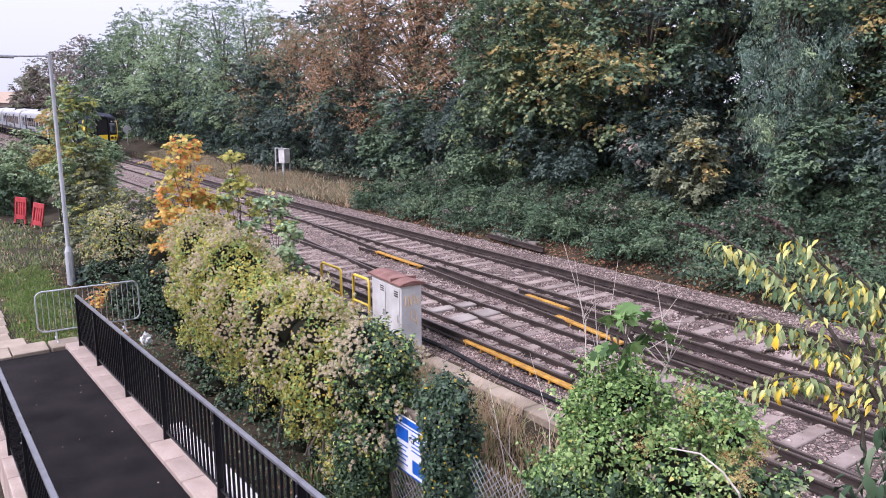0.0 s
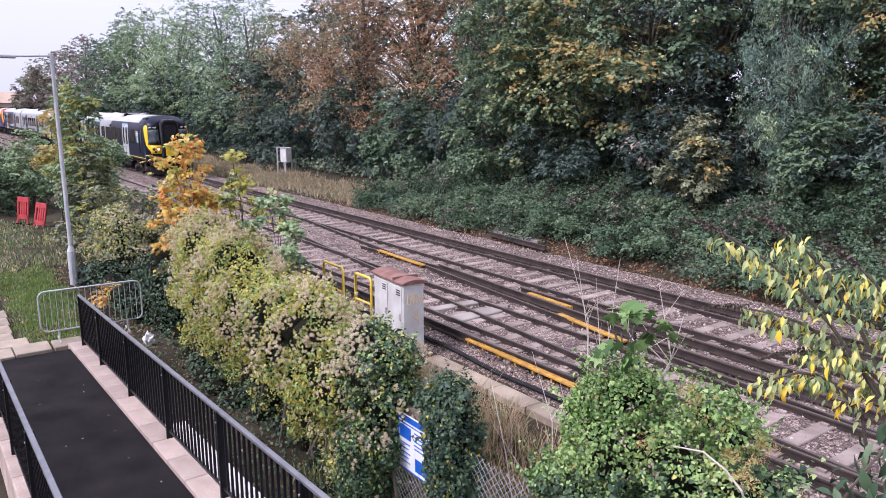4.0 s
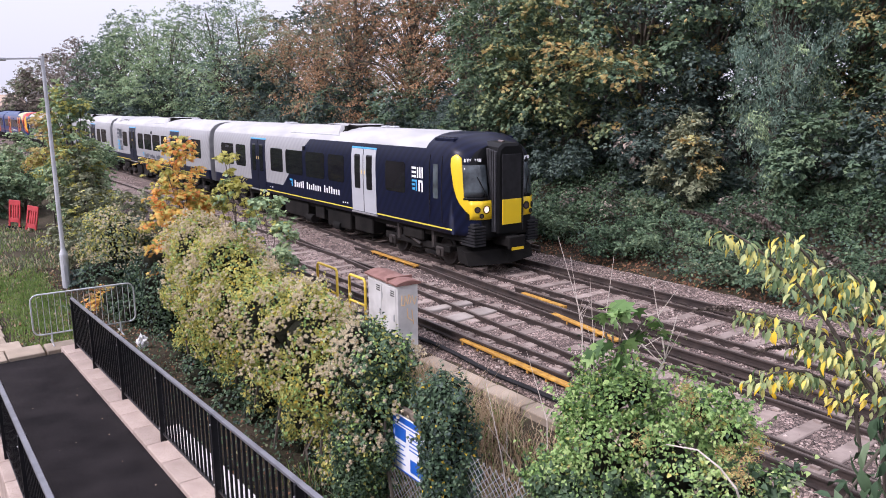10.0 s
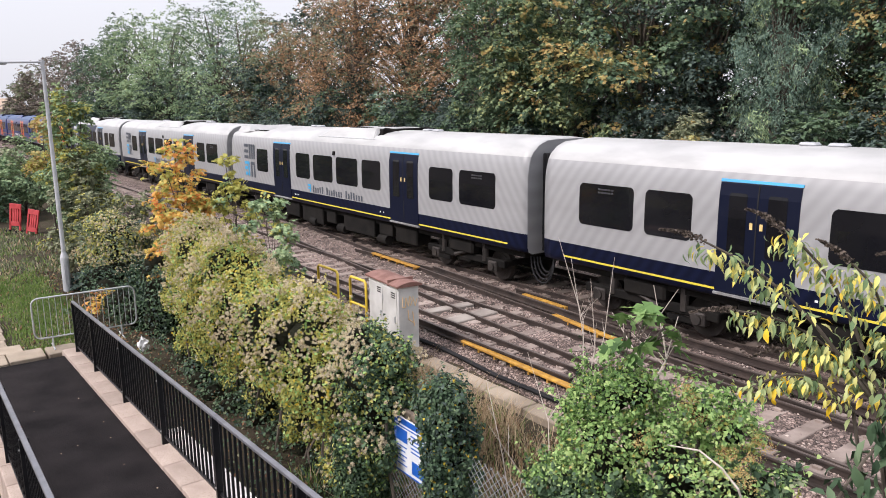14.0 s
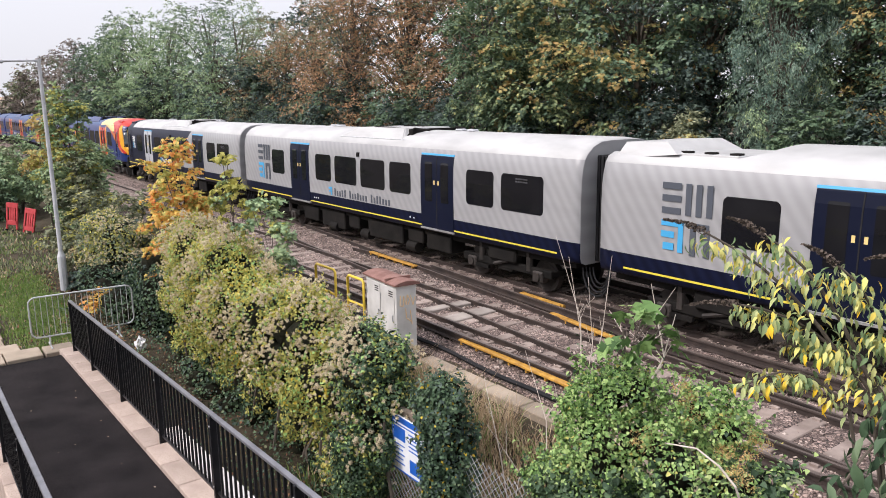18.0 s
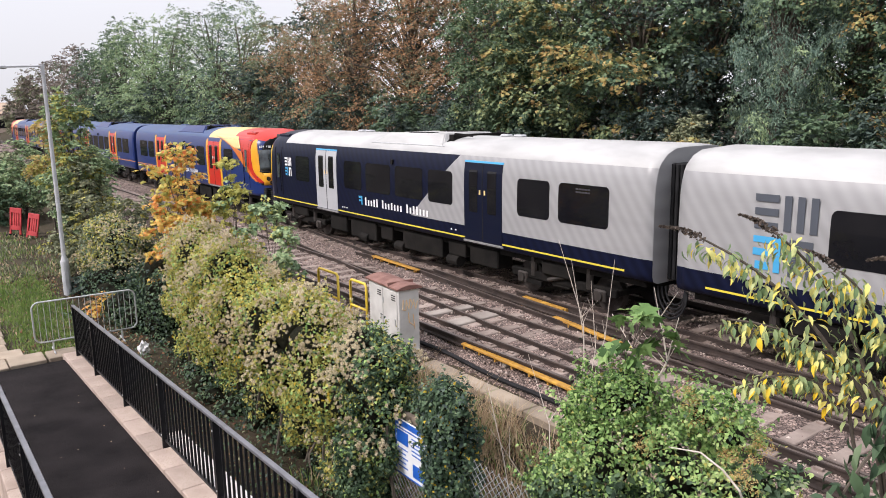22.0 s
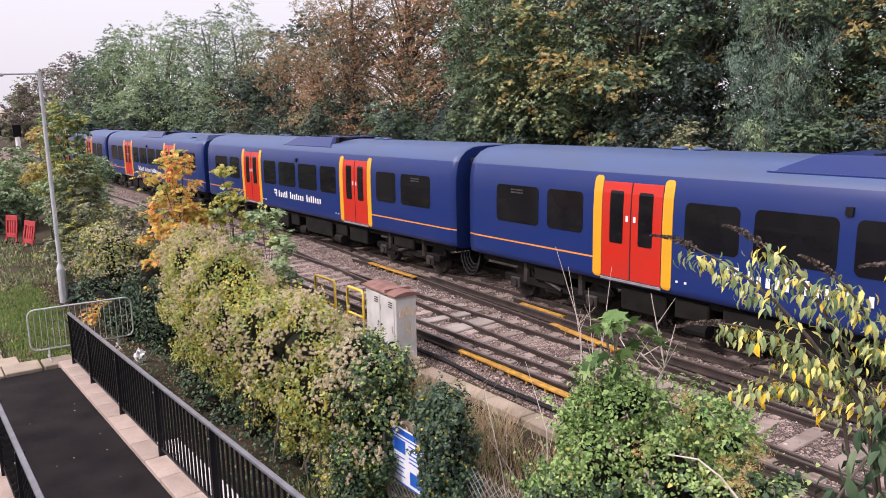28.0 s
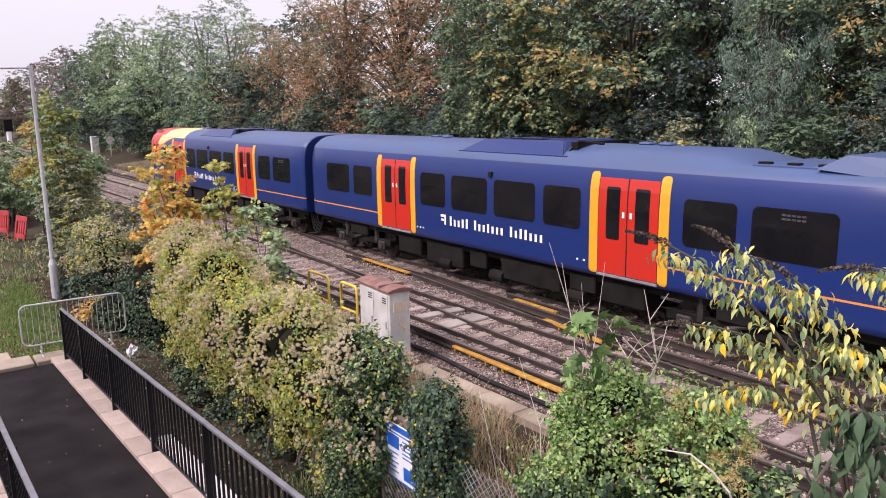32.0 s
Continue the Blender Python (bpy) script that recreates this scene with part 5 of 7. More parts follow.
    for (a, b, z0) in ((-4.6, -3.4, 0.42), (-3.1, -1.4, 0.35), (-1.1, -0.4, 0.5), (0.2, 2.3, 0.38), (2.6, 3.4, 0.55), (3.6, 4.8, 0.45)):
        for s in (-1, 1):
            box(bm, a, b, s * 0.95 - 0.27, s * 0.95 + 0.27, z0, 0.95, 0.03)
    part("underframe", bm, M["under"], car, "dark grimy underframe boxes")
    for x in (-2.4, -0.2, 2.6):
        for s in (-1, 1):
            part("air_tank", rod(bmesh.new(), (x, s * 1.15, 0.4), (x + 0.5, s * 1.15, 0.4), 0.16, 12), M["under"], car)
    for x in (-7.0, 7.0):
        bogie(car, x, WHEELSET)
    for e in (1,) if cab else (-1, 1):
        bm = bmesh.new()
        for k in range(3):
            xa = e * (9.88 + k * 0.11)
            box(bm, min(xa, xa + e * 0.08), max(xa, xa + e * 0.08), -0.85, 0.85, 1.05, 3.5, 0.02)
        part("corridor_bellows", bm, M["rubber"], car, "black ribbed corridor bellows")
        if e > 0 and not turned:
            for s in (-1, 1):
                V, F = tubes([([(10.18 + rr * math.cos(a), s * (0.95 + 0.05 * k), 0.92 + 0.62 * math.sin(a) * (rr / 0.42)) for a in np.linspace(-3.14, 0, 9)], [0.022] * 9) for k, rr in enumerate((0.24, 0.3, 0.36, 0.42))], 5)
                obj("jumper_cable", V, F, [M["rubber"]], car)["label"] = "loops of black cable between carriages"
        part("coupling_bar", boxes((min(e * 9.8, e * 10.2), max(e * 9.8, e * 10.2), -0.12, 0.12, 0.8, 1.0)), M["under"], car)
    if cab:
        nose(car, not silver, lit)
    CARS.append((car, turned))
    return car


def train():
    g, b = "grey", "blue"
    carriage(g, True, 0, 1, "navy driving carriage with a yellow and black front", True)
    carriage(g, False, -1, 0, "silver-grey carriage with navy doors and a roof well", False)
    carriage(g, False, 0, 0, "silver-grey carriage with navy doors and white roof", False)
    carriage(g, True, 0, 0, "navy and silver driving carriage coupled nose to nose", False)
    carriage(b, True, 0, 0, "blue driving carriage with orange and red front swoops", True)
    carriage(b, False, 0, 0, "royal blue carriage with red doors and amber surrounds", False)
    carriage(b, False, 1, 0, "royal blue carriage with red doors and a roof well", False)
    carriage(b, True, 0, 0, "blue rear driving carriage with orange and red swoops", False)


train()

# ------------------------------------------------------------------ planting
G = {}
# tree ramps hold extra blue and paleness in place of distance haze
G["dark"] = foliage("dark_green_leaves", [(0.2, (0.028, 0.046, 0.041)), (0.55, (0.074, 0.108, 0.092)), (0.9, (0.145, 0.195, 0.15))])
G["mid"] = foliage("green_leaves", [(0.2, (0.05, 0.092, 0.058)), (0.55, (0.125, 0.19, 0.11)), (0.9, (0.26, 0.34, 0.185))], jitter=0.48)
G["light"] = foliage("light_green_leaves", [(0.2, (0.15, 0.24, 0.14)), (0.55, (0.29, 0.39, 0.21)), (0.9, (0.48, 0.56, 0.3))], jitter=0.48)
G["grey"] = foliage("grey_green_leaves", [(0.2, (0.08, 0.135, 0.11)), (0.55, (0.165, 0.245, 0.19)), (0.9, (0.32, 0.42, 0.31))])
G["copper"] = foliage("copper_brown_leaves", [(0.15, (0.12, 0.1, 0.058)), (0.4, (0.235, 0.155, 0.092)), (0.62, (0.41, 0.235, 0.13)), (0.8, (0.53, 0.3, 0.155)), (0.95, (0.5, 0.4, 0.19))])
G["brown"] = foliage("olive_brown_leaves", [(0.2, (0.12, 0.102, 0.095)), (0.55, (0.24, 0.205, 0.175)), (0.9, (0.38, 0.31, 0.25))])
G["amber"] = foliage("amber_leaves", [(0.15, (0.42, 0.27, 0.11)), (0.5, (0.56, 0.43, 0.18)), (0.85, (0.48, 0.48, 0.2))], through=0.35)
G["maple"] = foliage("orange_yellow_leaves", [(0.1, (0.66, 0.2, 0.08)), (0.32, (0.76, 0.36, 0.11)), (0.52, (0.8, 0.56, 0.16)), (0.85, (0.64, 0.6, 0.2))], through=0.35)
G["yellow"] = foliage("yellow_leaves", [(0.1, (0.517, 0.345, 0.039)), (0.6, (0.690, 0.517, 0.064)), (0.9, (0.575, 0.529, 0.155))], through=0.35)
G["lime"] = foliage("yellow_green_leaves", [(0.1, (0.19, 0.21, 0.06)), (0.45, (0.4, 0.395, 0.11)), (0.75, (0.64, 0.58, 0.18)), (0.95, (0.82, 0.7, 0.26))], through=0.38, jitter=0.5)
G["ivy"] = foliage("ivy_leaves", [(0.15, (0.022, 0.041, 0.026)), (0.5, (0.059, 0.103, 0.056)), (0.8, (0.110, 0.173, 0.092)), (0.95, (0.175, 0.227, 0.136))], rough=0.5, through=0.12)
G["ivy_light"] = foliage("fresh_ivy_leaves", [(0.15, (0.13, 0.25, 0.07)), (0.5, (0.33, 0.5, 0.17)), (0.85, (0.62, 0.71, 0.32))], rough=0.5, through=0.38, jitter=0.4)
G["ivy_mid"] = foliage("green_ivy_leaves", [(0.15, (0.05, 0.1, 0.035)), (0.5, (0.14, 0.25, 0.08)), (0.85, (0.3, 0.43, 0.16))], rough=0.5, through=0.2)
G["fluff"] = foliage("seed_fluff", [(0.1, (0.46, 0.38, 0.26)), (0.5, (0.72, 0.62, 0.45)), (0.9, (0.9, 0.85, 0.66))], rough=0.95, through=0.35)
G["straw"] = foliage("dry_grass", [(0.1, (0.253, 0.172, 0.103)), (0.5, (0.460, 0.345, 0.219)), (0.9, (0.632, 0.506, 0.361))], rough=0.8, through=0.2)
G["grass"] = foliage("green_grass", [(0.1, (0.085, 0.14, 0.035)), (0.5, (0.16, 0.25, 0.065)), (0.9, (0.27, 0.34, 0.11))], rough=0.7, through=0.25)
G["litter"] = foliage("fallen_leaves", [(0.1, (0.09, 0.045, 0.03)), (0.5, (0.17, 0.085, 0.05)), (0.9, (0.27, 0.16, 0.08))], rough=0.8, through=0.05)
G["budd"] = foliage("butterfly_bush_leaves", [(0.1, (0.15, 0.23, 0.11)), (0.35, (0.36, 0.43, 0.2)), (0.58, (0.58, 0.6, 0.27)), (0.78, (0.78, 0.72, 0.22)), (0.95, (0.85, 0.55, 0.03))], through=0.3, jitter=1.0)
G["spike"] = foliage("faded_flower_spike", [(0.1, (0.057, 0.046, 0.039)), (0.6, (0.138, 0.109, 0.090)), (0.9, (0.230, 0.184, 0.155))], rough=0.9, through=0.05)
G["umbel"] = foliage("ivy_umbel", [(0.1, (0.3, 0.19, 0.07)), (0.5, (0.5, 0.34, 0.14)), (0.9, (0.66, 0.5, 0.24))], rough=0.9, through=0.1)
G["field"] = foliage("field_maple_leaves", [(0.2, (0.06, 0.1, 0.062)), (0.5, (0.15, 0.205, 0.11)), (0.8, (0.32, 0.36, 0.16)), (0.95, (0.52, 0.45, 0.17))])
G["olive"] = foliage("dull_olive_leaves", [(0.1, (0.09, 0.105, 0.066)), (0.5, (0.19, 0.215, 0.13)), (0.9, (0.36, 0.36, 0.225))])


def tree(label, x, y, h, r, mats, leaf=0.22, n=9000, shape=LEAF, accent=0.0, trunk=0.22, low=0.18, seed=1, nc=46, droop=0.5, name="tree", category="tree", z=None, group="lineside trees", flat=0.8, cs=1.0, hanging=False):
    q = np.random.default_rng(seed)
    z0 = float(lie(x, y)) if z is None else z
    t = thing(name, pose(x, y, z0, 0, 0, 0), label, category, group)
    # clump centres in an uneven egg-shaped crown
    C = unit(nc, q) * (q.random(nc) ** 0.45)[:, None]
    wob = 1 + 0.22 * np.sin(C[:, 0] * 5 + seed) * np.cos(C[:, 1] * 4 + seed * 2)
    zc = h * (low + (1 - low) * 0.5)
    C = C * np.array((r, r, h * (1 - low) * 0.5)) * wob[:, None]
    C[:, :2] *= (1.08 - 0.35 * np.clip(C[:, 2:3] / (h * 0.5), -0.4, 1))
    if hanging:
        C[:, :2] *= (1.15 - 0.65 * np.clip(C[:, 2:3] / (h * 0.5) * 0.5 + 0.5, 0, 1)) * 1.2
    C[:, 2] += zc
    size = (r * r * h * (1 - low) * 0.5) ** (1 / 3)
    R = q.uniform(0.24, 0.46, nc) * size * 0.85 * cs * (46 / nc) ** 0.33
    paths = []
    top = np.array((0.15 * r * q.normal(), 0.15 * r * q.normal(), h * 0.86))
    bend = q.normal(0, 0.08 * r, 2)
    def stem(u):
        return np.array((top[0] * u + bend[0] * math.sin(3.1 * u), top[1] * u + bend[1] * math.sin(3.1 * u), -0.3 + (top[2] + 0.3) * u))
    paths.append(([stem(u) for u in np.linspace(0, 1, 7)], [trunk * (1 - 0.85 * u) * (1.35 if u == 0 else 1) for u in np.linspace(0, 1, 7)]))
    for k in range(0, nc, 2):
        u = float(np.clip((C[k, 2] / h) * 0.72, 0.12, 0.9))
        a, b = stem(u), C[k]
        mid = (a + b) / 2 + np.array((0, 0, 0.12 * r)) + q.normal(0, 0.06 * r, 3)
        paths.append(([a, mid, b], [trunk * 0.38 * (1 - 0.6 * u), trunk * 0.22 * (1 - 0.5 * u), 0.012]))
    V, F = tubes(paths, 6)
    obj("trunk", V, F, [M["bark"]], t, smooth=True)
    # leaves sit in flat sprays that reach outwards and hang a little; hanging: long drooping fronds
    per = 9 if n < 5000 else 16 if not hanging else 26
    ns = n // per
    n = ns * per
    P, D, k = clumps(C, R, int(ns * 2.6), q, flat=flat)
    # sprays thin out inside the crown and on the side away from the railway
    away = (P[:, 1] * y + P[:, 0] * x) / (math.hypot(x, y) * r)
    out = np.linalg.norm((P - np.array((0, 0, zc))) / np.array((r, r, h * (1 - low) * 0.5)), axis=1)
    w = np.clip(1.25 - 0.8 * away, 0.2, 1.6) * np.clip(out * 1.6 - 0.35, 0.12, 1.0)
    w = w * np.where(buried(P, C, R * np.cbrt(flat / 0.8), k, 0.3), 0.06, 1.0)
    sel = np.argsort(q.random(len(P)) / w)[:ns]
    P, D, k, out = P[sel], D[sel], k[sel], out[sel]
    O = D * np.array((1, 1, 0.35)) + 0.6 * (P - np.array((0, 0, zc))) / np.array((r, r, h * 0.5)) * np.array((1, 1, 0.4)) + q.normal(0, 0.25, (ns, 3))
    O[:, 2] -= 0.25
    if hanging:
        O = O * np.array((0.75, 0.75, 0.3)) + np.array((0, 0, -0.85))
    O /= np.linalg.norm(O, axis=1, keepdims=True) + 1e-9
    side = np.cross(O, np.array((0.05, 0.02, 1.0)) if not hanging else D)
    side /= np.linalg.norm(side, axis=1, keepdims=True) + 1e-9
    N = np.cross(side, O)
    N *= np.sign(N[:, 2:3] + 1e-6) if not hanging else np.sign((N * D).sum(1, keepdims=True) + 1e-6)
    reach = np.clip(np.median(R) * (0.62 if not hanging else 1.5), leaf * 2.2, 1.0 if not hanging else 1.3) * q.uniform(0.55, 1.25, ns)
    i = np.repeat(np.arange(ns), per)
    u = q.random(n)
    v = q.normal(0, 0.34 if not hanging else 0.2, n) * (1.1 - 0.6 * u)
    P = P[i] + O[i] * ((u - 0.35) * reach[i])[:, None] + side[i] * (v * reach[i])[:, None] + N[i] * (q.normal(0, 0.07, n) * reach[i] - 0.3 * u * u * reach[i] * (not hanging))[:, None]
    D = N[i] * 1.1 + D[i] * 0.5 + np.array((0, 0, 0.25))
    idx = np.zeros(n, int)
    if len(mats) > 1:
        acc = q.random(nc) < accent
        lit = acc[k] & (q.random(ns) < 0.5) & (out > 0.55)
        idx = ((lit[i] & (q.random(n) < 0.85)) | (q.random(n) < 0.03)).astype(int)
    leaves("crown", P, D, np.full(n, leaf), shape, [G[m] for m in mats], idx, t, droop=droop, r=q)
    return t


def at(az, d):
    """A spot at a bearing (degrees right of the track's line away) and a distance from the window."""
    a = radians(az)
    return -d * math.cos(a), d * math.sin(a)


def tree_belt():
    # far end of the belt, left to right; haze is put into paler leaf colours
    s = 100
    for az, d, h, r, m, acc, lb in (
        (7.6, 165, 10, 4.2, ("olive", "brown"), 0.4, "distant dull green tree in the belt"),
        (9.3, 150, 12.5, 6, ("brown", "olive"), 0.3, "tall distant brown-tinted tree in the belt"),
        (10.8, 128, 13, 5.5, ("brown", "mid"), 0.4, "distant brownish green tree in the belt"),
        (12.3, 112, 12.5, 5.2, ("mid", "dark"), 0.4, "green broadleaf tree in the lineside belt"),
        (13.6, 102, 14, 5, ("mid", "light"), 0.3, "tall green tree with lighter sprays"),
        (15.2, 92, 14.5, 5.2, ("light", "mid"), 0.45, "tall light green broadleaf tree"),
        (17.2, 84, 13.6, 5.0, ("light", "mid"), 0.5, "tall light green ash-like tree"),
        (19.5, 75, 14, 4.6, ("mid", "grey"), 0.5, "tall grey-green tree with an open crown"),
        (22.0, 67, 12.6, 4.0, ("light", "grey"), 0.5, "slim grey-green tree in the belt"),
        (24.3, 62, 11.0, 3.8, ("olive", "copper"), 0.4, "olive tree beginning to turn copper"),
    ):
        x, y = at(az, d)
        s += 1
        tree(lb, x, y, h, r, m, leaf=0.0023 * d + 0.035, n=15000, shape=TRI, nc=110, accent=acc, seed=s, low=0.0, trunk=0.3)
    # the copper-brown trees
    for az, d, h, r, acc, n in ((26.8, 57, 10.2, 3.8, 0.6, 11000), (30.0, 50, 14.2, 4.2, 0.4, 15000), (34.2, 45, 14.5, 4.2, 0.12, 17000), (38.2, 41, 13.5, 3.6, 0.2, 15000)):
        x, y = at(az, d)
        s += 1
        tree("copper-brown broadleaf tree with autumn leaves", x, y, h, r, ("copper", "olive"), leaf=0.14, n=int(n * 1.7), shape=TRI, nc=90, accent=acc + 0.25, seed=s, low=0.1, trunk=0.3)
    # dark trees behind
    for az, d, h, r in ((40, 47, 18, 5), (44.5, 44, 9.6, 4.8), (49, 41, 11, 5.4), (54, 39, 18, 5.2), (59, 37, 19, 5.5), (65, 36, 18, 5.4), (71, 36, 17, 5), (78, 36, 17, 5.5), (27, 66, 12, 5), (33, 58, 13, 5), (22, 84, 10, 5.5), (17, 100, 11, 6)):
        x, y = at(az, d)
        s += 1
        tree("tall dark green tree at the back of the belt", x, y, h, r, ("dark", "mid"), leaf=0.34, n=7500, shape=TRI, nc=60, accent=0.2, seed=s, low=0.06, trunk=0.34)
    # front row to the right: maple with yellow sprays, dark ones, the pale drooping one
    for az, d, h, r, m, acc, n, shp, dr, lb in (
        (41.2, 33.5, 9.5, 3.0, ("mid", "field"), 0.4, 17000, LEAF, 0.6, "dense green field maple leaning over the bank"),
        (46.5, 31.5, 8.6, 3.5, ("field", "amber"), 0.5, 20000, MAPLE, 0.6, "green maple with yellow and orange leaf sprays"),
        (51.0, 30.5, 12.5, 3.2, ("mid", "amber"), 0.3, 17000, MAPLE, 0.6, "dark maple with orange-tipped sprays"),
        (56.0, 31.0, 13.5, 3.6, ("dark", "mid"), 0.15, 16000, LEAF, 0.6, "dark green tree in deep shade"),
        (60.4, 26.3, 11.5, 1.35, ("grey", "light"), 0.3, 24000, SLIM, 1.2, "pale grey-green drooping willow-like tree"),
        (66.0, 28.5, 13.0, 3.3, ("mid", "amber"), 0.35, 16000, LEAF, 0.6, "green tree with orange leaf sprays"),
        (71.5, 27, 13, 3.4, ("dark", "mid"), 0.2, 5000, LEAF, 0.6, "dark green tree on the bank"),
        (79, 27, 13, 3.6, ("dark", "mid"), 0.2, 1500, LEAF, 0.6, "dark green tree on the bank"),
        (88, 27, 13, 3.6, ("dark", "mid"), 0.2, 1500, LEAF, 0.6, "dark green tree on the bank"),
    ):
        x, y = at(az, d)
        s += 1
        tree(lb, x, y, h, r, m, leaf=0.13 if shp is LEAF else 0.115 if shp is SLIM else 0.15, n=int(n * 1.9) if shp is not MAPLE else int(n * 0.72), nc=90 if shp is not SLIM else 190, flat=0.5 if shp is MAPLE else 0.75 if shp is LEAF else 1.3, shape=shp, accent=acc, seed=s, low=0.0, trunk=0.24, droop=dr, hanging=shp is SLIM)
    # shrubs at the foot of the belt
    for az, d, h, r, m, acc, n, lb in (
        (42.5, 40, 9, 3.4, ("dark", "mid"), 0.2, 6000, "dark shrub closing the back of the belt"),
        (48.0, 37.5, 9, 3.4, ("dark", "mid"), 0.2, 6000, "dark shrub closing the back of the belt"),
        (53.5, 36, 9, 3.4, ("dark", "mid"), 0.2, 6000, "dark shrub closing the back of the belt"),
        (59.0, 34.5, 9, 3.4, ("dark", "mid"), 0.2, 6000, "dark shrub closing the back of the belt"),
        (65.0, 33.5, 9, 3.4, ("dark", "mid"), 0.2, 6000, "dark shrub closing the back of the belt"),
        (71.0, 33, 9, 3.4, ("dark", "mid"), 0.2, 6000, "dark shrub closing the back of the belt"),
        (13.0, 102, 7, 4, ("dark", "mid"), 0.2, 5000, "dark shrub at the foot of the belt"),
        (16.0, 84, 7, 3.8, ("dark", "mid"), 0.3, 6000, "dark shrub at the foot of the belt"),
        (19.3, 70, 6.5, 3.4, ("dark", "mid"), 0.3, 7000, "dark shrub at the foot of the belt"),
        (22.4, 59, 6.5, 3.2, ("dark", "ivy"), 0.3, 8000, "ivy-covered dark shrub beside the dry grass"),
        (25.7, 53.5, 6, 3.0, ("dark", "mid"), 0.3, 8000, "ivy-covered dark shrub beside the dry grass"),
        (29.3, 47, 5.5, 2.8, ("dark", "mid"), 0.35, 8000, "dark green shrub under the copper trees"),
        (32.8, 41.5, 4.6, 2.3, ("mid", "grey"), 0.5, 8000, "rounded grey-green shrub beside the track"),
        (35.5, 40, 4.6, 2.4, ("dark", "mid"), 0.3, 8000, "dark shrub under the copper trees"),
        (39.0, 36.5, 4.2, 2.4, ("dark", "mid"), 0.3, 8000, "dark bramble shrub on the bank"),
        (54.4, 25.6, 3.3, 1.0, ("olive", "amber"), 0.3, 5000, "small shrub turning yellow on the bank"),
        (63.5, 25, 2.9, 1.7, ("mid", "dark"), 0.4, 9000, "leafy green shrub on the bank"),
        (69.5, 24.5, 4.4, 2.0, ("dark", "mid"), 0.3, 7000, "dark green shrub on the bank"),
        (53.0, 27.5, 3.4, 2.2, ("dark", "brown"), 0.2, 7000, "shaded bramble shrub on the bank"),
        (45.5, 31, 3.4, 2.2, ("dark", "mid"), 0.2, 7000, "shaded bramble shrub on the bank"),
    ):
        x, y = at(az, d)
        s += 1
        tree(lb, x, y, h, r, m, leaf=0.09 + 0.0024 * d, n=int(n * 1.4), shape=TRI, accent=acc, seed=s, low=0.02, trunk=0.08, nc=44, name="shrub", category="shrub", group="lineside shrubs")


tree_belt()


def brambles():
    """Low uneven mounds of bramble and ivy down the bank."""
    q = np.random.default_rng(77)
    for i in range(26):
        x = -31 + 1.35 * i + q.normal(0, 0.4)
        y = 18.6 + q.uniform(0, 3.2) if i % 3 else 18.2
        tree("low dark bramble and ivy mound on the bank", x, y, q.uniform(0.5, 1.2), q.uniform(1.0, 1.8), (("ivy", "mid"), ("mid", "ivy"), ("ivy", "brown"), ("mid", "olive"))[i % 4], leaf=0.1, n=4200, shape=TRI, nc=60, accent=0.3, seed=700 + i, low=0.0, trunk=0.03, name="bramble", category="bramble", group="brambles on the bank")


brambles()


def cover(name, label, category, x0, x1, y0, y1, n, size, mats, probs, shape, lift=0.12, keep=None, droop=0.4, bias=0.8):
    """Low plants over a stretch of ground."""
    x = x1 - (x1 - x0) * rng.random(n) ** (1 / bias)
    y = rng.uniform(y0, y1, n)
    if keep is not None:
        k = keep(x, y)
        x, y = x[k], y[k]
    hgt = lift * (0.4 + 0.6 * np.sin(x * 1.9 + 2 * np.sin(y * 1.3)) ** 2) * rng.random(len(x)) ** 0.5
    P = np.stack([x, y, lie(x, y) + 0.02 + hgt], 1)
    D = np.tile((0, -0.5, 0.9), (len(x), 1)).astype(float)
    idx = rng.choice(len(mats), len(x), p=probs)
    return tagged(leaves(name, P, D, np.full(len(x), size), shape, [G[m] for m in mats], idx, droop=droop, spread=1.1), label, category, kind="stuff")


def bank_edge(x):
    return 17.65 + 0.3 * np.sin(x * 0.31) + 0.25 * np.sin(x * 1.7) - 0.5 * np.clip((x + 14) / 8, 0, 1)


cover("bank_ivy", "dark green ivy and brambles carpeting the bank", "ivy", -34, 12, 16.3, 24, 82000, 0.095, ("ivy", "dark", "mid"), (0.6, 0.2, 0.2), LEAF, 0.6, lambda x, y: (y > bank_edge(x) - 0.55) & (x > -33 + (y - 17)), bias=1.3)
cover("bank_brambles", "dark undergrowth along the far belt", "undergrowth", -120, -30, 22.5, 28, 13000, 0.34, ("dark", "ivy"), (0.7, 0.3), LEAF, 0.9)
cover("fallen_leaves", "brown fallen leaves at the ballast edge", "fallen leaves", -34, 6, 14.9, 17.9, 9000, 0.09, ("litter",), (1,), LEAF, 0.02, lambda x, y: rng.random(len(x)) < np.clip((y - 14.8) / 1.8, 0, 1), bias=1.2)
cover("verge_leaves", "brown fallen leaves and bare soil on the verge", "fallen leaves", -29, -18.4, 1.8, 4.4, 1500, 0.08, ("litter", "straw", "olive"), (0.6, 0.2, 0.2), LEAF, 0.02)
cover("verge_ivy", "dark ivy and weeds in the shade between railing and hedge", "ivy", -22, -4.5, 3.05, 4.7, 3200, 0.055, ("ivy", "litter", "dark"), (0.75, 0.2, 0.05), IVY, 0.22)
cover("path_leaves", "yellow and brown leaves fallen beside the path", "fallen leaves", -26, -6, 3.0, 4.6, 600, 0.06, ("litter", "dark", "olive"), (0.6, 0.25, 0.15), LEAF, 0.02)


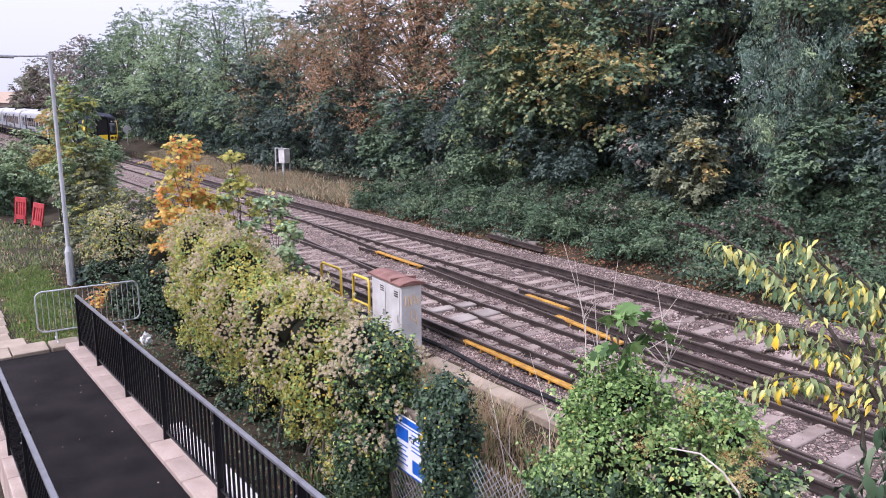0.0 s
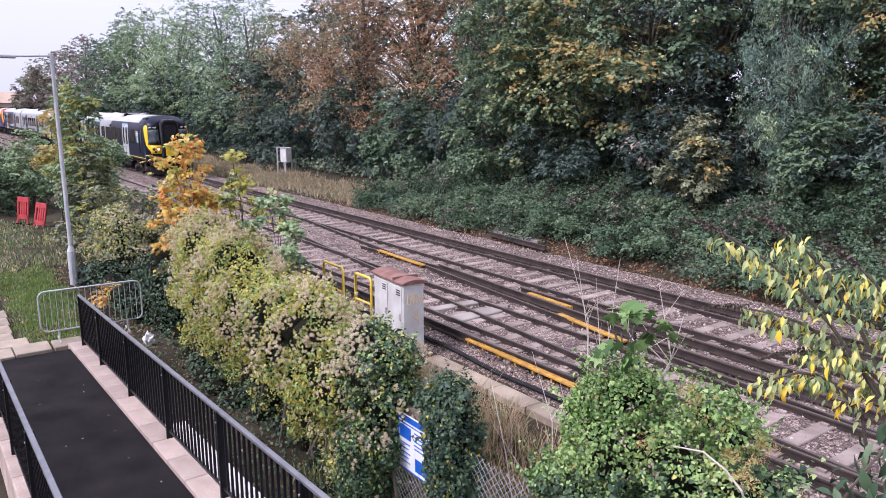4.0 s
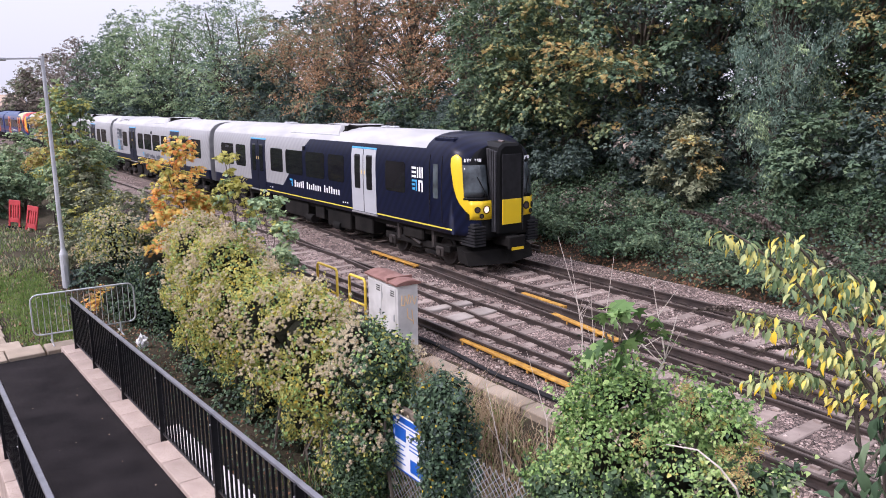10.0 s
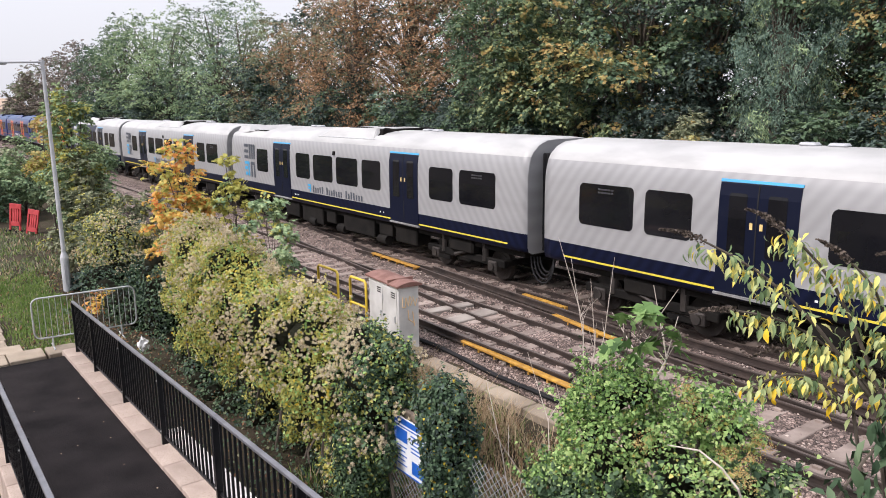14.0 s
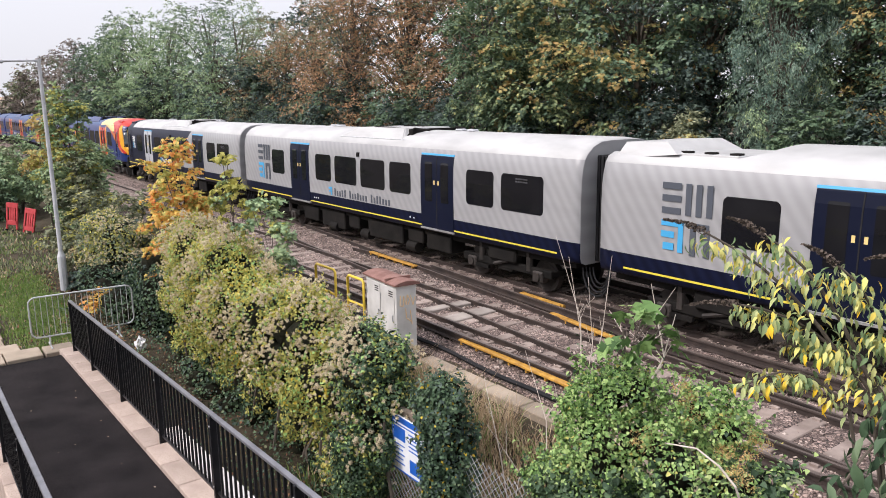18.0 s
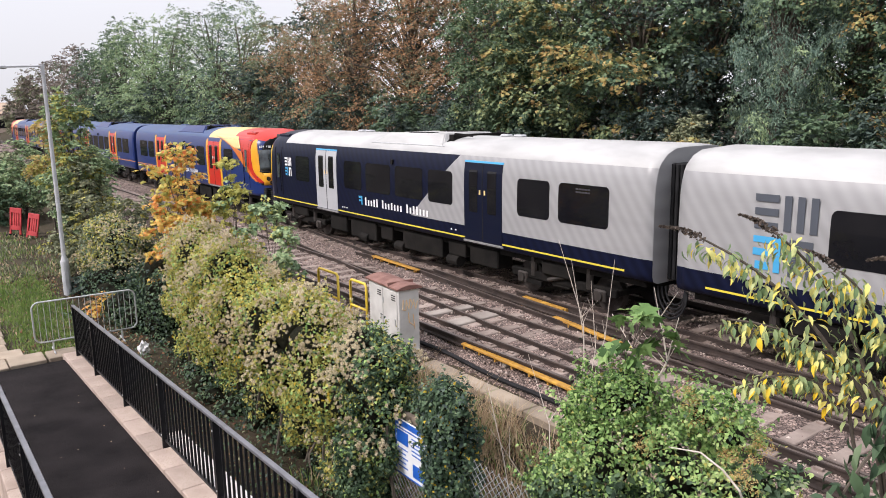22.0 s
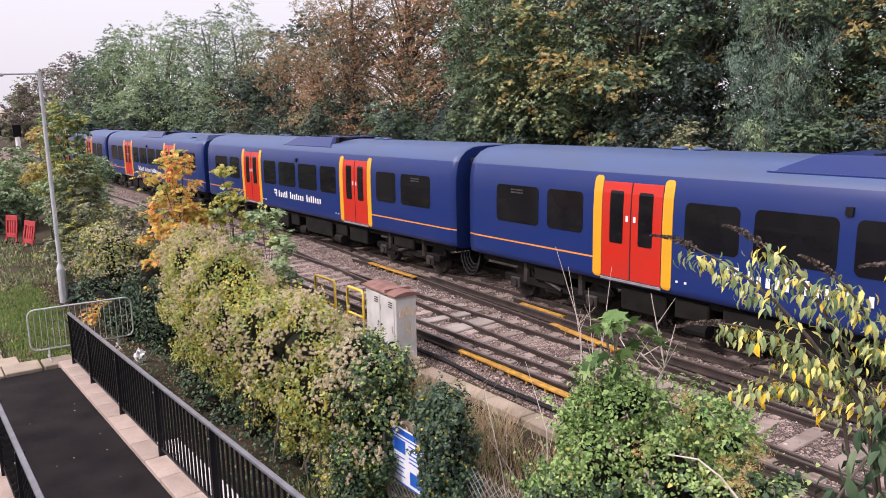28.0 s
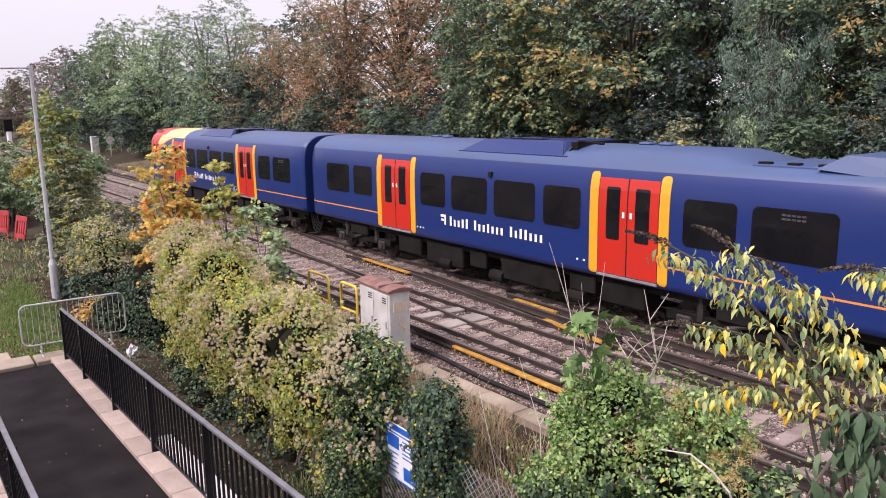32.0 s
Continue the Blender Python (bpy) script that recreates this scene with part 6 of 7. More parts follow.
def blades(name, label, category, P, height, mats, probs, width=0.012, lean=0.35):
    n = len(P)
    a = rng.uniform(0, 6.28, n)
    h = height * rng.uniform(0.5, 1.25, n)
    L = rng.normal(0, lean, (n, 2)) * h[:, None]
    w = np.stack([np.cos(a), np.sin(a), np.zeros(n)], 1) * (width * rng.uniform(0.6, 1.3, n))[:, None]
    mid = P + np.concatenate([L * 0.35, 0.6 * h[:, None]], 1)
    tip = P + np.concatenate([L, h[:, None]], 1)
    V = np.stack([P - w, P + w, mid + w * 0.7, mid - w * 0.7, tip], 1).reshape(-1, 3)
    F = (np.array([(0, 1, 2), (0, 2, 3), (3, 2, 4)])[None] + (np.arange(n) * 5)[:, None, None]).reshape(-1, 3)
    idx = np.repeat(rng.choice(len(mats), n, p=probs), 3)
    return tagged(new(name, fast_mesh(name, V, F, [G[m] for m in mats], idx)), label, category, kind="stuff")


def on_ground(x, y):
    return np.stack([x, y, lie(x, y)], 1)


def tufts(n, x0, x1, y0, y1, per=1, spread=0.12):
    c = max(1, n // per)
    cx, cy = rng.uniform(x0, x1, c), rng.uniform(y0, y1, c)
    x = np.repeat(cx, per) + rng.normal(0, spread, c * per)
    y = np.repeat(cy, per) + rng.normal(0, spread, c * per)
    return on_ground(x, y)


blades("dry_grass_strip", "straw-coloured rough grass along the far side of the tracks", "grass", tufts(26000, -75, -31, 17.5, 20.3, 30, 0.3), 0.3, ("straw", "olive"), (0.6, 0.4), 0.02, 0.6)
cover("far_bank_growth", "low dark growth at the foot of the belt", "undergrowth", -75, -30, 21.2, 25, 12000, 0.2, ("dark", "olive", "mid"), (0.55, 0.2, 0.25), LEAF, 0.7)
blades("dry_grass_clump", "dry brown grass and weeds by the fence", "grass", tufts(9000, -10.5, -4.2, 5.3, 7.4, 24, 0.13), 0.36, ("straw", "litter", "grass"), (0.7, 0.15, 0.15), 0.006, 0.6)
blades("dry_grass_clump", "dry brown grass behind the hedge", "grass", tufts(5000, -11.5, -8.3, 5.9, 7.5, 24, 0.13), 0.5, ("straw", "grass"), (0.85, 0.15), 0.006, 0.5)
blades("verge_grass", "short patchy green grass on the verge", "grass", tufts(10000, -28.5, -18.6, 1.85, 3.3, 70, 0.2), 0.11, ("grass", "straw", "olive"), (0.85, 0.03, 0.12), 0.014)
blades("rough_grass", "dull olive rough grass under the shrubs", "grass", tufts(8000, -40, -28, -2, 4.4, 20, 0.3), 0.14, ("olive", "grass", "straw"), (0.6, 0.25, 0.15), 0.025)
blades("fence_weeds", "green weeds at the fence foot", "weeds", tufts(5000, -9.5, -4, 4.2, 6.2, 30, 0.15), 0.3, ("grass", "straw"), (0.7, 0.3), 0.008)


def mass(name, label, category, blobs, n, size, mats, probs, shape, droop=0.7, seed=3, stems=10, group="", fluff=0, fluff_bias=None, gap=0.75, sprigs=0, skin=0.62, shell=0.7, spread=0.8, below=None, reach=(0.08, 0.19), grown=1.0):
    """A climbing or bushy mass: leaf skin over uneven blobs (x, y, z, radius, height factor), with stems inside."""
    q = np.random.default_rng(seed)
    waves = [(q.normal(0, w, 3), q.uniform(0, 6.28)) for w in (2.2, 2.6, 3.2, 4.0, 5.0, 6.0)]
    def patchy(X, o=0.0):
        """Uneven cover between about -1 and 1."""
        return sum(np.sin(X @ w + p + o) for w, p in waves) / 3.2
    B = np.array(blobs, float)
    base = (float(B[:, 0].mean()), float(B[:, 1].mean()), float(lie(B[:, 0].mean(), B[:, 1].mean())))
    t = thing(name, pose(*base), label, category, group)
    C, R = B[:, :3] - np.array(base), B[:, 3]
    # smaller clumps over each blob
    sub = 9
    d = unit(len(C) * sub, q)
    d[:, 2] = np.abs(d[:, 2]) * 0.9 - 0.25
    C2 = np.repeat(C, sub, 0) + d * np.repeat(R, sub)[:, None] * 0.72
    R2 = np.repeat(R, sub) * q.uniform(0.28, 0.5, len(C2))
    CC, RR = np.concatenate([C, C2]), np.concatenate([R * 0.85, R2])
    P, D, k = clumps(CC, RR, n * 6, q, shell=shell, flat=1.0)
    ok = (P[:, 2] > -0.05) & ~buried(P, CC, RR, k, 0.22)
    ok &= q.random(len(P)) < np.clip(0.62 + gap * patchy(P), 0.04, 1)
    ok &= np.cumsum(ok) <= n
    P, D, k = P[ok], D[ok], k[ok]
    if sprigs:
        # short leafy shoots standing out of the skin
        c = q.choice(np.nonzero(D[:, 2] > -0.3)[0], sprigs)
        way = D[c] * 0.7 + np.array((0, 0, 0.55)) + q.normal(0, 0.35, (sprigs, 3))
        m = 12
        u = np.tile(np.linspace(0.1, 1, m), sprigs)
        SP = np.repeat(P[c], m, 0) + np.repeat(way, m, 0) * (u * np.repeat(q.uniform(*reach, sprigs), m))[:, None] + q.normal(0, 0.018, (sprigs * m, 3))
        P, D = np.concatenate([P, SP]), np.concatenate([D, np.repeat(way, m, 0)])
    idx = q.choice(len(mats), len(P), p=probs)
    old = np.zeros(len(P), bool)
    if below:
        # older leaves and painted shade, darker further down: (height, fade, leaf kind)
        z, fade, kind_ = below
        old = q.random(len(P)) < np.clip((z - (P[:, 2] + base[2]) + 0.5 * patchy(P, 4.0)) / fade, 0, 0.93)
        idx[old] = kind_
    leaves("foliage", P, D + np.array((0, -0.1, 0.35)), np.where(old, size * grown, size), shape, [G[m] for m in mats], idx, t, droop=droop, spread=spread, r=q)
    paths = []
    for i in range(stems):
        c = C[q.integers(len(C))]
        f = np.array((c[0] + q.normal(0, 0.2), c[1] + q.normal(0, 0.2), -0.2))
        paths.append(([f, (f + c) / 2 + q.normal(0, 0.1, 3), c], [0.03, 0.022, 0.012]))
    V, F = tubes(paths, 5)
    obj("stem_tangle", V, F, [M["bark"]], t)
    # added near-black cores that stand in for the shade inside the mass
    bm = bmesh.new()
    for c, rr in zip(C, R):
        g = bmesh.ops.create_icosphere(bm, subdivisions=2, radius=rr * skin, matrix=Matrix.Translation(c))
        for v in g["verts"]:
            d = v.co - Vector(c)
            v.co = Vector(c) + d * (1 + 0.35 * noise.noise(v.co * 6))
    part("shade_core", bm, M["thatch"], t, "near-black core standing in for the shade inside")["kind"] = "stuff"
    if fluff:
        # seed heads: small tangles of fine hairs
        P, D, k = clumps(np.concatenate([C, C2]), np.concatenate([R * 0.9, R2 * 1.05]), fluff * 14, q, shell=0.97, flat=1.0)
        keep = (D[:, 2] > -0.35) & (P[:, 2] > 0.25) & ~buried(P, CC, RR, k, 0.12)
        if fluff_bias is not None:
            keep &= q.random(len(P)) < fluff_bias(P + np.array(base))
        keep &= patchy(P, 2.0) > -0.12
        # heads sit together in tufts
        P = np.repeat(P[keep][:fluff // 5], 5, 0)
        P = P + q.normal(0, 0.055, P.shape)
        m = 36
        dirs = unit(len(P) * m, q)
        L = q.uniform(0.024, 0.034, len(dirs))[:, None]
        a = np.repeat(P, m, 0) + dirs * L * 0.15
        side = np.cross(dirs, unit(len(dirs), q))
        side /= np.linalg.norm(side, axis=1, keepdims=True) + 1e-9
        V = np.stack([a - side * 0.0065, a + side * 0.0065, a + dirs * L], 1).reshape(-1, 3)
        F = np.arange(len(V)).reshape(-1, 3)
        o = new("seed_fluff", fast_mesh("seed_fluff", V, F, [G["fluff"]]))
        o.parent = t
        o["label"] = "pale beige fluffy seed tufts"
    return t


def hedge():
    q = np.random.default_rng(5)
    blobs = []
    for x in np.arange(-16.2, -8.4, 0.6):
        u = (x + 16.2) / 7.8
        top = 2.2 - 0.75 * u + 0.18 * math.sin(x * 2.2)
        for z in np.arange(-0.5, top - 0.35, 0.55):
            blobs.append((x + q.normal(0, 0.12), 4.85 + q.normal(0, 0.1) + 0.22 * (z < 0.4), z, (0.62 if z > 0.4 else 0.5) * q.uniform(0.82, 1.15)))
        blobs.append((x, 5.1, top - 0.42, 0.5))
    # dark ivy low down puts the shade at the hedge's foot into colour
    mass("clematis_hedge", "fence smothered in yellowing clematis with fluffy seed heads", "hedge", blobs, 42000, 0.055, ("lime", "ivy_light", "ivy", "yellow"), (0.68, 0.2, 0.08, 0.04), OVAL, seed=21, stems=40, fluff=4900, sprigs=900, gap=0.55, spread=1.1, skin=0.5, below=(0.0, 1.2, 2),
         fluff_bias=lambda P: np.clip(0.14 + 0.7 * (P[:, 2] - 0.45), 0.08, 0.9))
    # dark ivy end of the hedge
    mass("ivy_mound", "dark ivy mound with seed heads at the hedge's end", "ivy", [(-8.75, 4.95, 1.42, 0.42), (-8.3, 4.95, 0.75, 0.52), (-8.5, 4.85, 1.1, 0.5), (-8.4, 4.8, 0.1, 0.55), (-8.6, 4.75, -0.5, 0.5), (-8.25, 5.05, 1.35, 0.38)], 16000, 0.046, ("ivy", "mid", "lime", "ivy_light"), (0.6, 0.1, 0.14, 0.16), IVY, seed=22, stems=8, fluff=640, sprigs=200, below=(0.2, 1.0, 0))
    # ivy-clad post
    mass("ivy_post", "fence post clad in dark ivy", "ivy", [(-6.75, 4.95, z, 0.36 - 0.04 * (z > 1.1)) for z in np.arange(-0.7, 1.4, 0.25)], 13000, 0.045, ("ivy", "dark", "mid", "yellow"), (0.66, 0.2, 0.11, 0.03), IVY, seed=23, stems=6, gap=0.45, sprigs=110)
    # second pale mound and the shrubs towards the far end
    mass("clematis_mound", "pale mound of clematis seed heads over a shrub", "clematis", [(-23.4, 5.1, 0.8, 0.85), (-24.3, 5.0, 1.05, 0.75), (-23.8, 4.9, 0.3, 0.9), (-22.9, 5.0, 0.1, 0.8), (-24.6, 5.1, 0.4, 0.75), (-23.2, 5.0, -0.4, 0.8)], 11000, 0.075, ("olive", "lime", "mid"), (0.4, 0.4, 0.2), OVAL, seed=24, stems=8, fluff=1500)
    mass("hedge_shrub", "dark green shrub between hedge and mound", "shrub", [(-18.6, 5.0, 0.2, 0.8), (-19.4, 5.1, 0.5, 0.8), (-18.2, 5.3, -0.2, 0.7), (-19.8, 5.3, 0.0, 0.8), (-19.0, 4.9, -0.5, 0.7)], 6000, 0.07, ("ivy", "mid", "dark"), (0.75, 0.05, 0.2), IVY, seed=25, stems=8)
    # sparse leaves here and below, so the near-black cores show as shade
    mass("hedge_shrub", "low dark shrub behind the pedestrian barrier", "shrub", [(-20.4, 4.3, -0.35, 0.6), (-21.4, 4.2, -0.25, 0.6), (-22.4, 4.3, -0.1, 0.7), (-19.5, 4.4, -0.45, 0.5), (-23.4, 4.4, -0.1, 0.6)], 2200, 0.07, ("ivy", "dark"), (0.8, 0.2), IVY, seed=28, stems=8)
    mass("undergrowth", "shaded undergrowth beneath the hedge", "undergrowth", [(x, 4.65 + 0.2 * math.sin(x), -0.85, 0.4) for x in np.arange(-25, -8, 0.8)], 4500, 0.065, ("ivy", "dark", "olive"), (0.7, 0.26, 0.04), IVY, seed=26, stems=10)
    mass("lineside_shrub", "green leafy plant beside the yellow handrail", "shrub", [(-15.5, 6.7, 0.4, 0.5), (-15.0, 6.8, 0.1, 0.45), (-16.1, 6.6, 0.4, 0.55), (-14.6, 6.5, -0.3, 0.45)], 7000, 0.08, ("mid", "light", "lime"), (0.6, 0.25, 0.15), LEAF, seed=27, stems=8)


hedge()


def near_shrubs():
    # left background: tall shrub hiding the far track, and its neighbours
    tree("tall green shrub with yellowing sprays beside the lamp", -34.6, 5.95, 6.4, 1.0, ("light", "lime"), leaf=0.12, n=15000, accent=0.35, seed=301, low=0.0, nc=90, trunk=0.09, name="shrub", category="shrub", group="near-side shrubs")
    tree("dense green shrub along the fence", -37.8, 6.9, 3.9, 1.7, ("light", "mid"), leaf=0.13, n=9000, accent=0.45, seed=302, low=0.0, trunk=0.08, name="shrub", category="shrub", group="near-side shrubs")
    tree("yellowing shrub along the fence", -34.0, 6.2, 3.9, 1.1, ("olive", "lime"), leaf=0.14, n=7000, accent=0.55, seed=303, low=0.0, trunk=0.07, name="shrub", category="shrub", group="near-side shrubs")
    tree("light green shrub behind the red barriers", -45, 5.2, 3.8, 2.4, ("light", "olive"), leaf=0.15, n=10000, accent=0.4, seed=304, low=0.0, trunk=0.09, name="shrub", category="shrub", group="near-side shrubs")
    tree("dark green shrub behind the red barriers", -44, 2.4, 3.5, 2.4, ("mid", "olive"), leaf=0.16, n=8000, accent=0.45, seed=305, low=0.0, trunk=0.09, name="shrub", category="shrub", group="near-side shrubs")
    tree("orange-leaved sapling in the fence shrubs", -36.0, 5.3, 5.2, 0.7, ("amber", "lime"), leaf=0.14, n=2600, accent=0.3, seed=306, low=0.45, trunk=0.05, nc=14, name="sapling", category="sapling", group="near-side shrubs")
    tree("olive green shrub beside the track", -26.0, 6.4, 2.6, 1.5, ("olive", "lime"), leaf=0.11, n=11000, accent=0.4, seed=307, low=0.0, trunk=0.07, name="shrub", category="shrub", group="near-side shrubs")
    tree("yellowing olive shrub behind the street lamp", -27.5, 5.1, 2.7, 1.4, ("olive", "lime"), leaf=0.1, n=11000, accent=0.55, seed=308, low=0.0, trunk=0.07, name="shrub", category="shrub", group="near-side shrubs")
    tree("low dark shrub along the shaded fence", -24.5, 5.3, 1.9, 1.3, ("dark", "ivy"), leaf=0.12, n=8000, accent=0.3, seed=309, low=0.0, trunk=0.06, name="shrub", category="shrub", group="near-side shrubs")
    for x, y, h, s in ((-52, 5.5, 2.2, 310), (-62, 5.0, 2.0, 311), (-75, 5.5, 1.8, 312), (-48, 1.0, 3.2, 313), (-60, -2.0, 3.4, 314)):
        tree("green shrub along the far fence", x, y, h, 2.8, ("mid", "olive"), leaf=0.22, n=5000, accent=0.4, seed=s, low=0.0, trunk=0.09, name="shrub", category="shrub", group="near-side shrubs")
    # the orange and yellow maple sapling
    tree("maple sapling turned orange and yellow", -18.6, 5.5, 5.0, 0.68, ("maple", "lime"), leaf=0.115, n=3600, shape=MAPLE, accent=0.75, seed=320, low=0.28, trunk=0.035, nc=70, cs=1.0, flat=0.6, name="maple_sapling", category="sapling", group="saplings")
    tree("green maple sapling with yellow leaves", -16.6, 6.15, 4.5, 0.5, ("lime", "light"), leaf=0.1, n=2200, shape=MAPLE, accent=0.4, seed=321, low=0.2, trunk=0.03, nc=40, cs=0.7, flat=0.5, name="maple_sapling", category="sapling", group="saplings")
    tree("green maple sapling with yellow leaves", -15.3, 6.4, 3.7, 0.6, ("light", "lime"), leaf=0.1, n=2400, shape=MAPLE, accent=0.4, seed=322, low=0.2, trunk=0.03, nc=40, cs=0.7, flat=0.5, name="maple_sapling", category="sapling", group="saplings")
    tree("small plant with orange leaves beside the barrier", -20.9, 3.9, 0.9, 0.34, ("maple", "copper"), leaf=0.09, n=420, accent=0.4, seed=330, low=0.1, trunk=0.015, nc=12, name="sapling", category="sapling", group="saplings")
    tree("wispy shrub with thin stems beside the ivy bush", -2.5, 4.75, 3.1, 0.5, ("olive", "lime"), leaf=0.05, n=900, accent=0.3, seed=332, low=0.35, trunk=0.02, nc=40, cs=0.8, name="shrub", category="shrub", group="near-side shrubs")
    # ivy bush in front
    q = np.random.default_rng(9)
    blobs = []
    # two lobes with a dip between them, and a skirt spreading down the slope
    for (x, y, z, r) in ((-4.25, 4.95, 2.08, 0.36), (-4.0, 5.0, 2.22, 0.3), (-4.38, 4.9, 1.72, 0.34), (-4.15, 4.8, 1.6, 0.48), (-3.9, 4.95, 1.8, 0.4),
                         (-4.85, 4.9, 1.05, 0.28), (-4.6, 4.8, 1.1, 0.38), (-4.85, 4.9, 0.6, 0.34), (-4.7, 4.8, 0.3, 0.45), (-4.75, 4.8, -0.2, 0.45),
                         (-3.65, 5.05, 1.72, 0.42), (-3.42, 5.1, 2.2, 0.27), (-3.18, 5.15, 2.1, 0.26), (-3.45, 4.9, 1.7, 0.42), (-3.1, 5.0, 1.6, 0.42), (-2.95, 5.2, 1.7, 0.24), (-2.82, 5.15, 1.3, 0.3),
                         (-4.0, 4.75, 1.0, 0.55), (-3.5, 4.8, 1.0, 0.55), (-3.05, 4.95, 0.9, 0.5), (-2.75, 5.05, 0.65, 0.4), (-4.1, 4.7, 0.4, 0.55), (-3.5, 4.75, 0.3, 0.6), (-3.0, 4.9, 0.2, 0.55), (-3.8, 4.75, -0.3, 0.55), (-3.2, 4.85, -0.4, 0.55)):
        blobs.append((x, y, z, r))
    # below: large old ivy leaves, dark also for the shade low on the bush
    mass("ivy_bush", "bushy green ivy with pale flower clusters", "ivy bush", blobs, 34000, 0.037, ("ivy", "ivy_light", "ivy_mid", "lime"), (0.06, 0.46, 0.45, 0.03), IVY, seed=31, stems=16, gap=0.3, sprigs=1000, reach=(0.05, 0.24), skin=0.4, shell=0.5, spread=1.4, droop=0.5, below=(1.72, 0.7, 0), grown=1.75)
    # flower clusters and a young sycamore spray on top of it
    P, D, k = clumps(np.array(blobs)[:, :3], np.array(blobs)[:, 3] * 1.3, 420, q, shell=0.99, flat=1.0)
    P = P[(D[:, 2] > 0.1) & (D[:, 1] < 0.6) & (P[:, 2] > 1.25) & (q.random(len(P)) < np.where((P[:, 0] > -3.75) & (P[:, 2] > 1.95), 1.0, 0.05))]
    P = np.repeat(P[:20], 16, 0) + q.normal(0, 0.05, (min(20, len(P)) * 16, 3))
    n = 32
    U = unit(len(P) * n, q)
    U[:, 2] = np.abs(U[:, 2])
    leaves("ivy_flowers", np.repeat(P, n, 0) + U * 0.04, U, np.full(len(P) * n, 0.012), TRI, [G["umbel"]], r=q)
    tagged(bpy.data.objects["ivy_flowers"], "pale brown ivy flower clusters over the bush", "flowers", kind="stuff")
    return tree("young sycamore spray above the ivy", -4.2, 5.0, 1.05, 0.3, ("ivy_mid", "ivy_light"), leaf=0.14, n=63, shape=MAPLE, accent=0.4, seed=331, low=0.45, trunk=0.012, nc=12, z=2.05, name="sycamore_sapling", category="sapling", group="saplings")


SYCAMORE = near_shrubs()


def twigs():
    q = np.random.default_rng(12)
    def dead(label, base, tips, r=0.012):
        t = thing("dead_stalk", pose(*base), label, "dead stalk", "dead stalks")
        paths = []
        for (dx, dy, dz) in tips:
            m = np.array((dx, dy, dz)) * 0.5 + np.array((0.12, 0.1, 0)) + q.normal(0, 0.06, 3)
            paths.append(([(0, 0, 0), m, (dx, dy, dz)], [r, r * 0.75, r * 0.3]))
            for k in range(2):
                s = m + (np.array((dx, dy, dz)) - m) * q.uniform(0, 0.6)
                paths.append(([s, s + np.array((q.normal(0, 0.14), q.normal(0, 0.14), q.uniform(0.15, 0.35)))], [r * 0.5, r * 0.2]))
        V, F = tubes(paths, 5)
        obj("stalk", V, F, [M["twig"]], t)
    dead("pale leafless stalk rising beside the track", (-8.05, 8.7, -0.3), ((-0.75, 0.1, 2.8), (-0.45, 0.1, 2.5), (-0.1, 0.2, 2.2), (0.3, 0.3, 2.6), (0.15, -0.1, 1.5)), 0.0105)
    dead("pale leafless stalk rising from the ivy", (-4.3, 5.4, 1.85), ((-0.2, 0.1, 0.7), (0.0, 0.15, 1.2), (0.25, 0.2, 0.95), (-0.45, 0.1, 0.85)), 0.01)
    dead("thin dry stem leaning over the grass", (-6.3, 5.6, -0.4), ((-1.0, 0.4, 1.5), (-0.7, 0.2, 1.0)), 0.009)
    dead("thin dry stem leaning over the grass", (-7.0, 6.9, -0.5), ((-0.8, 0.3, 1.6), (-0.2, 0.3, 1.3)), 0.009)
    # bare curved branch over the ivy bush
    V, F = tubes([([(-2.75, 4.85, 1.4), (-2.55, 4.45, 1.85), (-2.58, 4.32, 2.15), (-2.7, 4.3, 2.26), (-2.88, 4.3, 2.32), (-3.16, 4.32, 2.25)], [0.009, 0.009, 0.008, 0.0075, 0.0065, 0.004])], 6)
    tagged(obj("bare_branch", V, F, [M["twig"]]), "bare pale curved branch over the ivy bush", "branch")
    # litter bag by the fence
    bm = bmesh.new()
    bmesh.ops.create_icosphere(bm, subdivisions=3, radius=0.1)
    for v in bm.verts:
        v.co *= 1 + 0.8 * noise.noise(v.co * 20)
        v.co.z *= 1.6
    tagged(part("litter_bag", bm, M["litter"], None), "crumpled white plastic bag lying by the fence", "litter").matrix_basis = pose(-17.3, 4.05, -0.62)


twigs()


def path_specks():
    """Pale fallen leaves on the asphalt ramp."""
    q = np.random.default_rng(41)
    n = 24
    x, y = q.uniform(-16, -3, n), 1.05 + 1.25 * q.random(n) ** 0.7
    P = np.stack([x, y, np.array([RAMP(v) for v in x]) - 0.072], 1)
    tagged(leaves("ramp_leaves", P, np.tile((0.0, 0.0, 1.0), (n, 1)), np.full(n, 0.03), LEAF, [G["straw"]], None, droop=0, spread=0.15, r=q), "a few pale leaves fallen on the asphalt", "fallen leaves", kind="stuff")


path_specks()

BUSH = []


